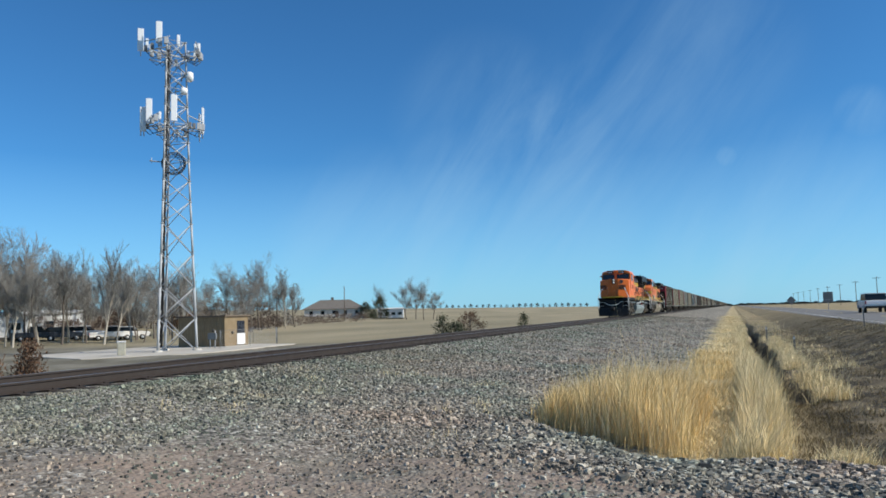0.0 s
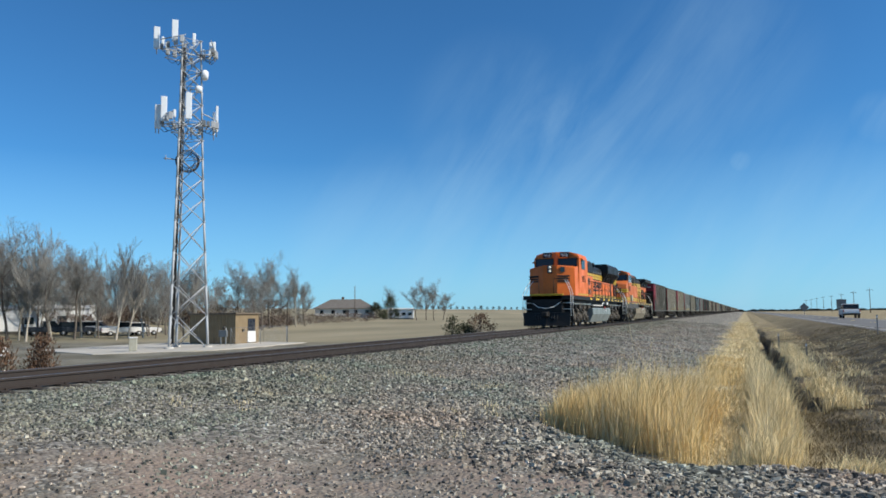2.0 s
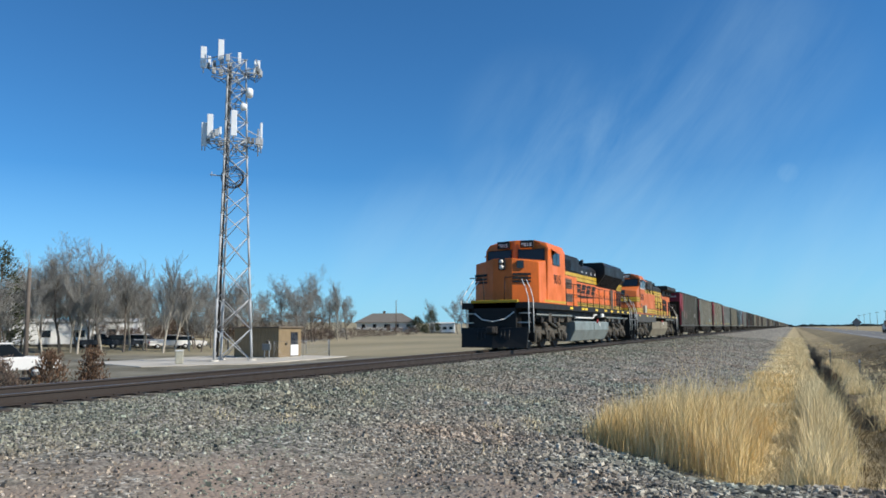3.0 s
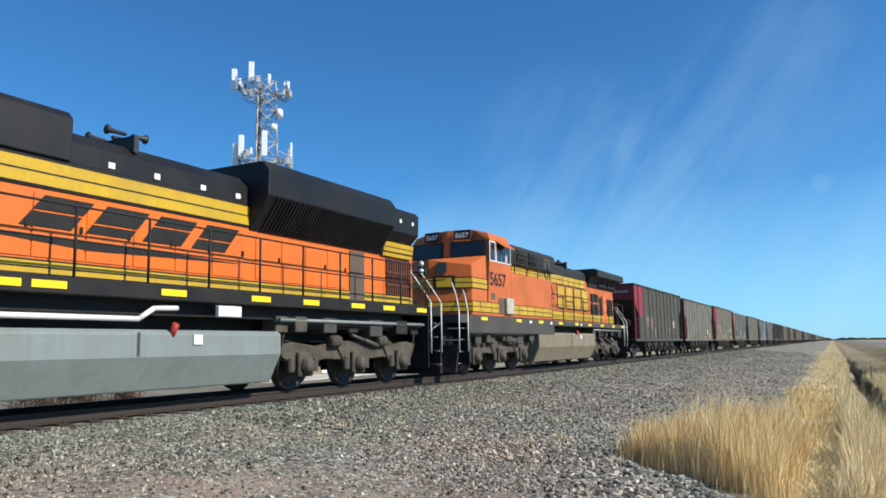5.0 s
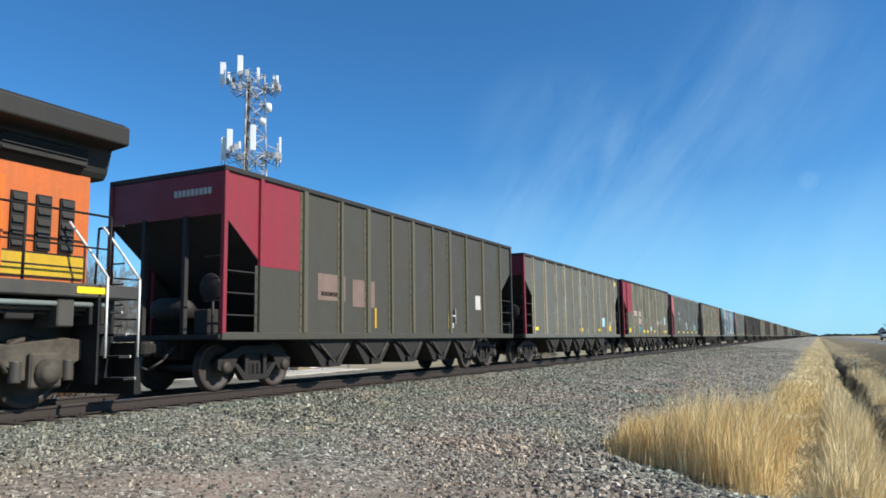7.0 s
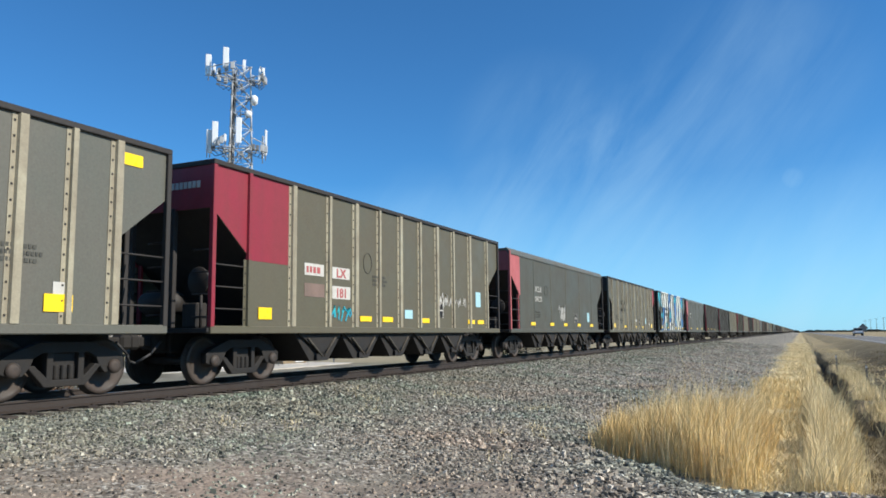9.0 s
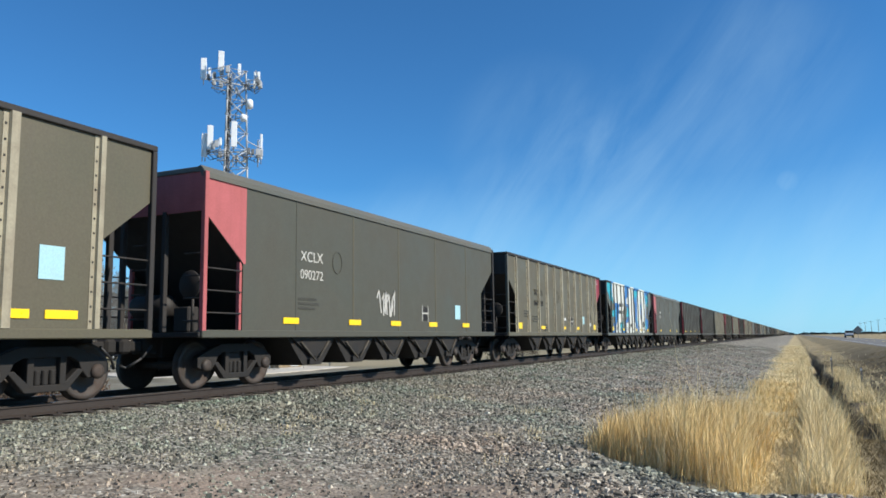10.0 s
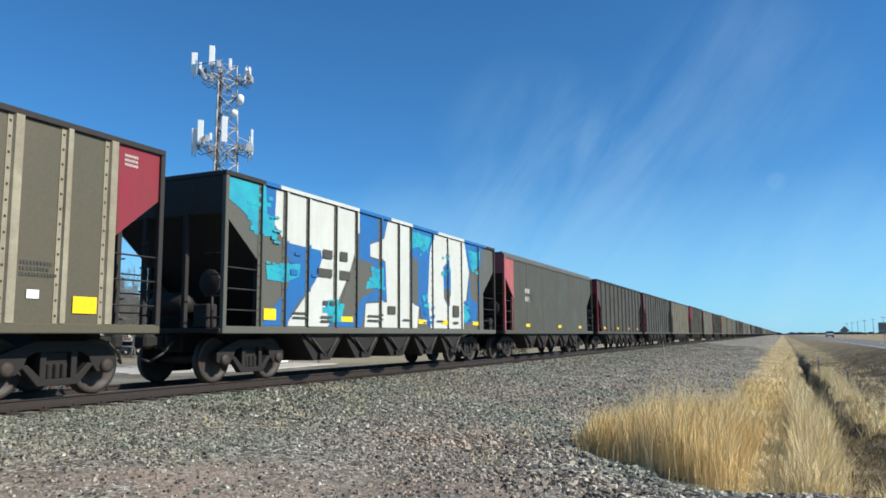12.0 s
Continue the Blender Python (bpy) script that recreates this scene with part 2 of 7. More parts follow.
    "needle": mat("juniper_needles", (0.045, 0.060, 0.028), 0.8, 0, (0.09, 0.07, 0.03), 0.5, 1.5, 20, 0.1, 0, 0.5),
    "rustleaf": mat("dry_russet_leaves", (0.125, 0.072, 0.042), 0.85, 0, (0.09, 0.05, 0.03), 0.5, 1.5, 20, 0.1, 0, 0.5),
    "shrub": mat("brown_bare_shrub", (0.15, 0.11, 0.085), 0.9, 0, (0.06, 0.04, 0.035), 0.5, 1.5, 20, 0.1, 0, 0.4),
    "drygrass": mat("tall_dry_grass", (0.80, 0.62, 0.30), 0.75, 0, (0.58, 0.40, 0.165), 0.7, 0.5, 8, 0.0, 0, 0.38, 0.25),
    "palegrass": mat("bleached_dry_grass", (0.82, 0.69, 0.41), 0.8, 0, (0.56, 0.44, 0.22), 0.6, 0.4, 8, 0.0, 0, 0.35, 0.25),
    "duskgrass": mat("short_matted_grass", (0.26, 0.205, 0.115), 0.85, 0, (0.085, 0.07, 0.04), 0.9, 0.8, 8, 0.0, 0, 0.45, 0.2),
    "asphalt": mat("worn_asphalt", (0.16, 0.155, 0.145), 0.9, 0, (0.11, 0.105, 0.10), 0.5, 0.4, 20, 0.3),
    "line": mat("white_road_paint", (0.6, 0.6, 0.56), 0.8),
    "signback": mat("gray_sign_metal", (0.20, 0.21, 0.21), 0.5, 0.3),
    "carwhite": mat("white_car_paint", (0.80, 0.78, 0.74), 0.25, 0, (0.5, 0.5, 0.5), 0.2, 2, 40, 0.0),
    "cardark": mat("dark_car_paint", (0.025, 0.03, 0.04), 0.25, 0, (0.05, 0.05, 0.05), 0.2, 2, 40, 0.0),
    "tyre": mat("black_rubber", (0.02, 0.02, 0.02), 0.85),
    "metalshed": mat("blue_gray_metal_wall", (0.17, 0.20, 0.22), 0.6, 0.1, (0.12, 0.13, 0.14), 0.4, 0.5),
    "farwood": mat("far_dark_trees", (0.040, 0.048, 0.040), 0.9, 0, (0.06, 0.06, 0.05), 0.5, 0.1, 2, 0.0, 0, 0.3),
}


def stone_mat():
    m = bpy.data.materials.new("crushed_ballast_stone")
    m.use_nodes = True
    nt = m.node_tree
    bs = nt.nodes["Principled BSDF"]
    g, ob_i = nt.nodes.new("ShaderNodeNewGeometry"), nt.nodes.new("ShaderNodeObjectInfo")
    add = nt.nodes.new("ShaderNodeMath")
    add.operation = "ADD"
    fr = nt.nodes.new("ShaderNodeMath")
    fr.operation = "FRACT"
    rp = nt.nodes.new("ShaderNodeValToRGB")
    e = rp.color_ramp.elements
    e[0].position, e[0].color = 0.0, (0.048, 0.048, 0.044, 1)
    e[1].position, e[1].color = 1.0, (0.66, 0.645, 0.58, 1)
    for p, c in ((0.3, (0.15, 0.145, 0.123, 1)), (0.55, (0.262, 0.230, 0.190, 1)), (0.78, (0.375, 0.352, 0.295, 1)), (0.95, (0.50, 0.47, 0.40, 1))):
        e.new(p).color = c
    nz = nt.nodes.new("ShaderNodeTexNoise")
    nz.inputs["Scale"].default_value = 60
    vm = nt.nodes.new("ShaderNodeVectorMath")
    vm.operation = "SCALE"
    mr = nt.nodes.new("ShaderNodeMapRange")
    mr.inputs["To Min"].default_value, mr.inputs["To Max"].default_value = 0.7, 1.3
    tc = nt.nodes.new("ShaderNodeTexCoord")
    L = nt.links.new
    L(tc.outputs["Object"], nz.inputs["Vector"]), L(nz.outputs[0], mr.inputs["Value"])
    L(g.outputs["Random Per Island"], add.inputs[0]), L(ob_i.outputs["Random"], add.inputs[1]), L(add.outputs[0], fr.inputs[0])
    L(fr.outputs[0], rp.inputs[0]), L(rp.outputs[0], vm.inputs[0]), L(mr.outputs[0], vm.inputs["Scale"])
    big = nt.nodes.new("ShaderNodeTexNoise")
    big.inputs["Scale"].default_value, big.inputs["Detail"].default_value = 0.35, 3
    tr = nt.nodes.new("ShaderNodeValToRGB")
    q = tr.color_ramp.elements
    q[0].position, q[0].color = 0.36, (0.80, 0.93, 0.86, 1)
    q[1].position, q[1].color = 0.64, (1.10, 0.95, 0.86, 1)
    q.new(0.5).color = (1.0, 0.97, 0.92, 1)
    ml = nt.nodes.new("ShaderNodeMix")
    ml.data_type, ml.blend_type = "RGBA", "MULTIPLY"
    ml.inputs["Factor"].default_value = 1.0
    L(tc.outputs["Object"], big.inputs["Vector"]), L(big.outputs[0], tr.inputs[0])
    L(vm.outputs[0], ml.inputs["A"]), L(tr.outputs[0], ml.inputs["B"])
    # a green-gray load of stone lies along the near end of the shoulder
    px, edge_n = nt.nodes.new("ShaderNodeSeparateXYZ"), nt.nodes.new("ShaderNodeMath")
    L(tc.outputs["Object"], px.inputs[0])
    edge_n.operation = "MULTIPLY_ADD"
    edge_n.inputs[1].default_value = 4.0
    L(big.outputs[0], edge_n.inputs[0]), L(px.outputs[0], edge_n.inputs[2])
    zone = nt.nodes.new("ShaderNodeMapRange")
    zone.inputs["From Min"].default_value, zone.inputs["From Max"].default_value = -3.4, -6.2
    L(edge_n.outputs[0], zone.inputs["Value"])
    tint = nt.nodes.new("ShaderNodeMix")
    tint.data_type, tint.blend_type = "RGBA", "MULTIPLY"
    tint.inputs["B"].default_value = (0.70, 0.775, 0.73, 1)
    L(zone.outputs[0], tint.inputs["Factor"]), L(ml.outputs["Result"], tint.inputs["A"])
    L(tint.outputs["Result"], bs.inputs["Base Color"])
    bs.inputs["Roughness"].default_value = 0.8
    return m


M["stone"] = stone_mat()

# ---------- mesh tools ----------


class Geo:
    """Gathers vertices and faces for one mesh."""

    def __init__(self):
        self.v, self.f, self.s = [], [], []

    def add(self, vs, fs, smooth=False):
        o = len(self.v)
        self.v += [tuple(p) for p in vs]
        self.f += [tuple(i + o for i in f) for f in fs]
        self.s += [smooth] * len(fs)
        return self

    def prism(self, poly, axis, a, b, smooth=False):
        put = {"x": lambda u, w, k: (k, u, w), "y": lambda u, w, k: (u, k, w), "z": lambda u, w, k: (u, w, k)}[axis]
        n = len(poly)
        vs = [put(u, w, a) for u, w in poly] + [put(u, w, b) for u, w in poly]
        fs = [tuple(range(n)), tuple(range(2 * n - 1, n - 1, -1))] + [(i, (i + 1) % n, n + (i + 1) % n, n + i) for i in range(n)]
        return self.add(vs, fs, smooth)

    def box(self, x0, x1, y0, y1, z0, z1, c=0.0):
        if c <= 0:
            return self.prism([(x0, y0), (x1, y0), (x1, y1), (x0, y1)], "z", z0, z1)
        p = [(x0 + c, y0), (x1 - c, y0), (x1, y0 + c), (x1, y1 - c), (x1 - c, y1), (x0 + c, y1), (x0, y1 - c), (x0, y0 + c)]
        q = [(x0 + c, y0 + c), (x1 - c, y0 + c), (x1 - c, y0 + c), (x1 - c, y1 - c), (x1 - c, y1 - c), (x0 + c, y1 - c), (x0 + c, y1 - c), (x0 + c, y0 + c)]
        vs = [(*a, z0) for a in q] + [(*a, z0 + c) for a in p] + [(*a, z1 - c) for a in p] + [(*a, z1) for a in q]
        fs = [tuple(range(7, -1, -1)), tuple(range(24, 32))]
        for k in range(3):
            fs += [(8 * k + i, 8 * k + (i + 1) % 8, 8 * k + 8 + (i + 1) % 8, 8 * k + 8 + i) for i in range(8)]
        return self.add(vs, fs)

    def tube(self, p, q, r, n=6, r2=None, caps=True):
        p, q = Vector(p), Vector(q)
        d = (q - p).normalized()
        u = d.orthogonal().normalized()
        w = d.cross(u)
        r2 = r if r2 is None else r2
        ring = [(math.cos(2 * math.pi * i / n), math.sin(2 * math.pi * i / n)) for i in range(n)]
        vs = [p + (u * a + w * b) * r for a, b in ring] + [q + (u * a + w * b) * r2 for a, b in ring]
        self.add(vs, [(i, (i + 1) % n, n + (i + 1) % n, n + i) for i in range(n)], True)
        if caps:
            o = len(self.v) - 2 * n
            self.f += [tuple(range(o + n - 1, o - 1, -1)), tuple(range(o + n, o + 2 * n))]
            self.s += [False, False]
        return self

    def path(self, pts, r, n=6):
        for a, b in zip(pts, pts[1:]):
            self.tube(a, b, r, n)
        return self

    def lathe(self, prof, axis="x", c=(0, 0, 0), n=20, smooth=True):
        """prof: (radius, place along the axis), turned round the axis through c."""
        vs = []
        for r, a in prof:
            for i in range(n):
                t = 2 * math.pi * i / n
                u, w = r * math.cos(t), r * math.sin(t)
                vs.append({"x": (c[0] + a, c[1] + u, c[2] + w), "y": (c[0] + u, c[1] + a, c[2] + w), "z": (c[0] + u, c[1] + w, c[2] + a)}[axis])
        fs = [(k * n + i, k * n + (i + 1) % n, (k + 1) * n + (i + 1) % n, (k + 1) * n + i) for k in range(len(prof) - 1) for i in range(n)]
        fs += [tuple(range(n - 1, -1, -1)), tuple(range((len(prof) - 1) * n, len(prof) * n))]
        return self.add(vs, fs, smooth)

    def mesh(self, name, material):
        me = bpy.data.meshes.new(name)
        me.from_pydata(self.v, [], self.f)
        if len(self.f) < 4000:
            bm = bmesh.new()
            bm.from_mesh(me)
            bmesh.ops.recalc_face_normals(bm, faces=bm.faces)
            bm.to_mesh(me)
            bm.free()
        me.polygons.foreach_set("use_smooth", self.s)
        me.materials.append(material)
        return me


def part(name, geo, material, parent, label="", bevel=0.0):
    ob = new(name, geo.mesh(name, M[material] if isinstance(material, str) else material))
    ob.parent = parent
    if label:
        ob["label"] = label
    if bevel:
        b = ob.modifiers.new("worn_edge", "BEVEL")
        b.width, b.segments, b.limit_method, b.angle_limit = bevel, 2, "ANGLE", radians(40)
    return ob


def thing(name, label, category, m=None, group="", kind=""):
    ob = tagged(new(name), label, category, group, kind)
    if m is not None:
        ob.matrix_basis = m
    return ob


def solid(name, geo, material, label, category, group="", kind=""):
    """A thing of one mesh."""
    return tagged(part(name, geo, material, None), label, category, group, kind)


def words(name, text, size, material, parent, m, depth=0.004, sx=1.0, bold=0.0):
    cu = bpy.data.curves.new(name, "FONT")
    cu.body, cu.size, cu.extrude, cu.align_x = text, size, depth, "CENTER"
    cu.offset = bold
    tmp = bpy.data.objects.new(name, cu)
    scene.collection.objects.link(tmp)
    me = bpy.data.meshes.new_from_object(tmp.evaluated_get(bpy.context.evaluated_depsgraph_get()))
    bpy.data.objects.remove(tmp)
    me.transform(m @ Matrix.Diagonal((sx, 1, 1, 1)))
    me.materials.clear()
    me.materials.append(M[material])
    ob = new(name, me)
    ob.parent = parent
    return ob


def side_m(x, y, z):
    """A pose for writing on the side that faces +x."""
    return pose(x, y, z, 90, 0, 90)

# ---------- ground ----------
TRACK_X, RAIL_Z = -11.4, 0.70


def lerp_rows(v, rows):
    return np.interp(v, [r[0] for r in rows], [r[1] for r in rows])


ACROSS = ((-400, 6.6), (-194, 5.2), (-184, 4.9), (-116, 1.1), (-76, -0.75), (-40, -0.8), (-19, -0.8), (-15.5, -0.35), (-13.5, 0.44), (-12.9, 0.497), (-9.9, 0.497), (-9.3, 0.43), (-3.6, -0.02),
          (-2.4, -0.28), (-0.5, -0.42), (0.66, -0.44), (0.86, -0.92), (1.16, -0.95), (1.32, -0.36), (3.5, -0.2), (5.4, 0.34), (6.1, 0.5), (13.6, 0.5), (15.5, 0.3), (400, 0.3))
PAD = ((-400, 6.6), (-194, 5.2), (-184, 4.9), (-116, 1.1), (-76, -0.75), (-40, -0.8), (-19, -0.8), (-15.5, -0.35), (-13.5, 0.44), (-12.9, 0.497), (-9.9, 0.497), (-9.3, 0.43), (-4.5, 0.02), (-3, 0.0), (4.2, 0.02), (6.1, 0.5), (13.6, 0.5), (15.5, 0.3), (400, 0.3))


def ground_z(x, y):
    """Height of the ground: embankment, gravel shoulder, ditch and fields, with a level gravel pad before the ditch."""
    x, y = np.asarray(x, float), np.asarray(y, float)
    ditch = np.clip(1 - np.abs(x - 1.0) / 1.2, 0, 1)
    sway = (0.16 * np.sin(y * 0.33) + 0.09 * np.sin(y * 0.93 + 1.0)) * np.minimum(ditch * 2, 1)
    far = lerp_rows(x + sway, ACROSS)
    filled = lerp_rows(x, [p for p in ACROSS if not 0.6 < p[0] < 1.4])
    open_d = np.clip((y - 15.5) / 7, 0, 1) * np.clip((95 - y) / 45, 0.15, 1)
    far = filled + (far - filled) * open_d
    near = lerp_rows(x, PAD)
    edge = 9.0 - 0.42 * (x + 1.5) + 0.35 * np.sin(x * 1.7)
    edge = np.where(x < -1.5, 9.0 - 1.1 * (x + 1.5), np.maximum(edge, 7.2))
    w = np.clip((y - edge) / 1.3, 0, 1)
    w = w * w * (3 - 2 * w)
    z = near * (1 - w) + far * w
    bumps = 0.05 * np.sin(x * 1.3 + 0.6 * y) * np.sin(y * 0.9 - 0.4 * x) + 0.03 * np.sin(2.9 * x + 1.1) * np.sin(2.3 * y)
    open_ = np.clip((np.abs(x - TRACK_X) - 2.6) / 2, 0, 1) * np.clip((np.abs(x - 9.8) - 4) / 2, 0, 1)
    calm = np.where(x > 1.8, 0.25, 0.8)
    lumps = 0.06 * np.sin(1.9 * x + 0.7 * np.sin(0.6 * y)) * np.sin(0.55 * y + np.sin(1.3 * x)) * np.clip(x - 2, 0, 1) * np.clip((y - 8) / 3, 0, 1)
    return z + (bumps * calm + lumps) * open_


def ground_mat():
    m = bpy.data.materials.new("gravel_and_dry_grassland")
    m.use_nodes = True
    nt = m.node_tree
    bs = nt.nodes["Principled BSDF"]
    L = nt.links.new
    tc = nt.nodes.new("ShaderNodeTexCoord")
    P = tc.outputs["Object"]
    sep = nt.nodes.new("ShaderNodeSeparateXYZ")
    L(P, sep.inputs[0])

    def nz(sc, det=4.0, rough=0.6, stretch=None):
        n = nt.nodes.new("ShaderNodeTexNoise")
        n.inputs["Scale"].default_value, n.inputs["Detail"].default_value, n.inputs["Roughness"].default_value = sc, det, rough
        v = P
        if stretch:
            mp = nt.nodes.new("ShaderNodeMapping")
            mp.inputs["Scale"].default_value = stretch
            L(P, mp.inputs["Vector"])
            v = mp.outputs[0]
        L(v, n.inputs["Vector"])
        return n.outputs[0]

    def mr(v, a, b, c=0.0, d=1.0):
        r = nt.nodes.new("ShaderNodeMapRange")
        for k, x in zip(("From Min", "From Max", "To Min", "To Max"), (a, b, c, d)):
            r.inputs[k].default_value = x
        L(v, r.inputs["Value"])
        return r.outputs[0]

    def mix(fac, a, b, blend="MIX"):
        x = nt.nodes.new("ShaderNodeMix")
        x.data_type, x.blend_type = "RGBA", blend
        for s, v in (("Factor", fac), ("A", a), ("B", b)):
            if isinstance(v, (tuple, float)):
                x.inputs[s].default_value = (*v, 1) if isinstance(v, tuple) else v
            else:
                L(v, x.inputs[s])
        return x.outputs["Result"]

    def op(kind, a, b):
        n = nt.nodes.new("ShaderNodeMath")
        n.operation = kind
        for i, v in enumerate((a, b)):
            if isinstance(v, (float, int)):
                n.inputs[i].default_value = v
            else:
                L(v, n.inputs[i])
        return n.outputs[0]

    # crushed stone: cells of differing shade
    vor = nt.nodes.new("ShaderNodeTexVoronoi")
    vor.inputs["Scale"].default_value = 19.0
    L(P, vor.inputs["Vector"])
    vsep = nt.nodes.new("ShaderNodeSeparateColor")
    L(vor.outputs["Color"], vsep.inputs[0])
    rp = nt.nodes.new("ShaderNodeValToRGB")
    e = rp.color_ramp.elements
    e[0].position, e[0].color = 0.0, (0.055, 0.055, 0.050, 1)
    e[1].position, e[1].color = 1.0, (0.66, 0.64, 0.57, 1)
    for p, c in ((0.35, (0.185, 0.176, 0.150, 1)), (0.7, (0.335, 0.31, 0.26, 1)), (0.92, (0.48, 0.455, 0.385, 1))):
        e.new(p).color = c
    L(vsep.outputs[0], rp.inputs[0])
    gravel = rp.outputs[0]
    # shade in the crevices between stones, painted as darker cell edges
    gap_shade = mr(vor.outputs["Distance"], 0.25, 0.75, 1.0, 0.55)
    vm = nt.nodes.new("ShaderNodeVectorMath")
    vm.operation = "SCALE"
    L(gravel, vm.inputs[0]), L(gap_shade, vm.inputs["Scale"])
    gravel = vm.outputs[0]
    # reddish trodden fines in front, pale dust, a greenish cast near the track
    fines = mix(mr(nz(6, 6), 0.3, 0.7), (0.20, 0.150, 0.118), (0.33, 0.265, 0.21))
    ln = nt.nodes.new("ShaderNodeVectorMath")
    ln.operation = "LENGTH"
    L(P, ln.inputs[0])
    trod = op("MULTIPLY", mr(op("ADD", ln.outputs["Value"], op("MULTIPLY", nz(0.6, 3), 3.0)), 11.6, 9.4), mr(nz(1.1, 5), 0.36, 0.55, 0.25, 0.95))
    gravel = mix(trod, gravel, fines)
    gravel = mix(mr(nz(0.55, 4), 0.58, 0.75, 0, 0.35), gravel, (0.40, 0.36, 0.29))
    green = op("MULTIPLY", mr(nz(0.45, 3), 0.5, 0.66, 0, 0.42), mr(sep.outputs[1], 14.0, 8.0))
    gravel = mix(green, gravel, (0.135, 0.165, 0.135))
    # grassland
    straw = mix(mr(nz(0.35, 6, 0.65), 0.35, 0.68), (0.30, 0.24, 0.13), (0.52, 0.43, 0.26))
    soil = mix(mr(nz(1.1, 7, 0.75), 0.42, 0.64), (0.045, 0.038, 0.027), (0.215, 0.175, 0.11))
    ditch_soil = op("MULTIPLY", mr(op("ADD", sep.outputs[0], op("MULTIPLY", nz(0.35, 3), 2.2)), 1.5, 2.5), mr(sep.outputs[1], 120.0, 30.0, 0.35, 1.0))
    grass = mix(ditch_soil, straw, soil)
    # shade down in the ditch, painted into the ground colour by height
    trench_shade = op("MULTIPLY", mr(sep.outputs[2], -0.56, -0.74), mr(sep.outputs[0], 0.0, 0.3))
    grass = mix(op("MULTIPLY", trench_shade, 0.85), grass, (0.06, 0.047, 0.033))
    field = mix(mr(nz(0.05, 5, 0.6, (1, 0.25, 1)), 0.35, 0.65), (0.33, 0.285, 0.19), (0.22, 0.195, 0.125))
    yard = mix(mr(nz(0.25, 5), 0.4, 0.6), (0.225, 0.21, 0.165), (0.13, 0.12, 0.088))
    left = mr(sep.outputs[0], -14.5, -17.0)
    plot = op("MULTIPLY", mr(sep.outputs[1], 62.0, 54.0), mr(op("ADD", sep.outputs[0], op("MULTIPLY", nz(0.2, 2), 8.0)), -78.0, -70.0))
    field = mix(plot, field, yard)
    wob = op("MULTIPLY", op("ADD", nz(0.7, 4), -0.5), 2.0)
    right = mr(op("ADD", sep.outputs[0], wob), -1.8, -1.0)
    edge = op("ADD", op("MULTIPLY", sep.outputs[0], -0.42), 8.6)
    beyond = mr(op("SUBTRACT", sep.outputs[1], op("MAXIMUM", edge, 7.4)), -0.2, 0.5)
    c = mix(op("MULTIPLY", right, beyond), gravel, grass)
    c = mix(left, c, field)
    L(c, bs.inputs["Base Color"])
    bs.inputs["Roughness"].default_value, bs.inputs["Specular IOR Level"].default_value = 0.95, 0.15
    bp = nt.nodes.new("ShaderNodeBump")
    bp.inputs["Strength"].default_value, bp.inputs["Distance"].default_value = 0.9, 0.03
    L(op("ADD", op("MULTIPLY", vor.outputs["Distance"], -0.8), nz(14, 4)), bp.inputs["Height"])
    L(bp.outputs[0], bs.inputs["Normal"])
    return m


def build_ground():
    far = [30, 45, 70, 110, 170, 260, 400, 620, 950, 1500, 2400, 4200]
    xs = np.unique(np.round(np.concatenate([-np.array(far), np.array(far), [-184, -194, -116, -150, -76], np.arange(-28, -13, 0.5), np.arange(-13, 6, 0.22), np.arange(0.4, 1.6, 0.1), np.arange(6, 30, 1.0)]), 2))
    ys = np.unique(np.round(np.concatenate([[-900, -300, -100, -40, -15, -5], np.arange(0, 24, 0.25), np.arange(24, 60, 1.0), np.arange(60, 200, 6.0), [220, 260, 310, 370, 450, 560, 700, 900, 1200, 1700, 2500, 4200]]), 2))
    X, Y = np.meshgrid(xs, ys)
    Z = ground_z(X, Y)
    nx, ny = len(xs), len(ys)
    v = np.stack([X, Y, Z], -1).reshape(-1, 3)
    i = (np.arange(ny - 1)[:, None] * nx + np.arange(nx - 1)).ravel()
    f = np.stack([i, i + 1, i + nx + 1, i + nx], 1)
    me = bpy.data.meshes.new("ground")
    me.from_pydata(v.tolist(), [], f.tolist())
    me.polygons.foreach_set("use_smooth", [True] * len(f))
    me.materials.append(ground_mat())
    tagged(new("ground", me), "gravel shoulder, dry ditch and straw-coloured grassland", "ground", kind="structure")


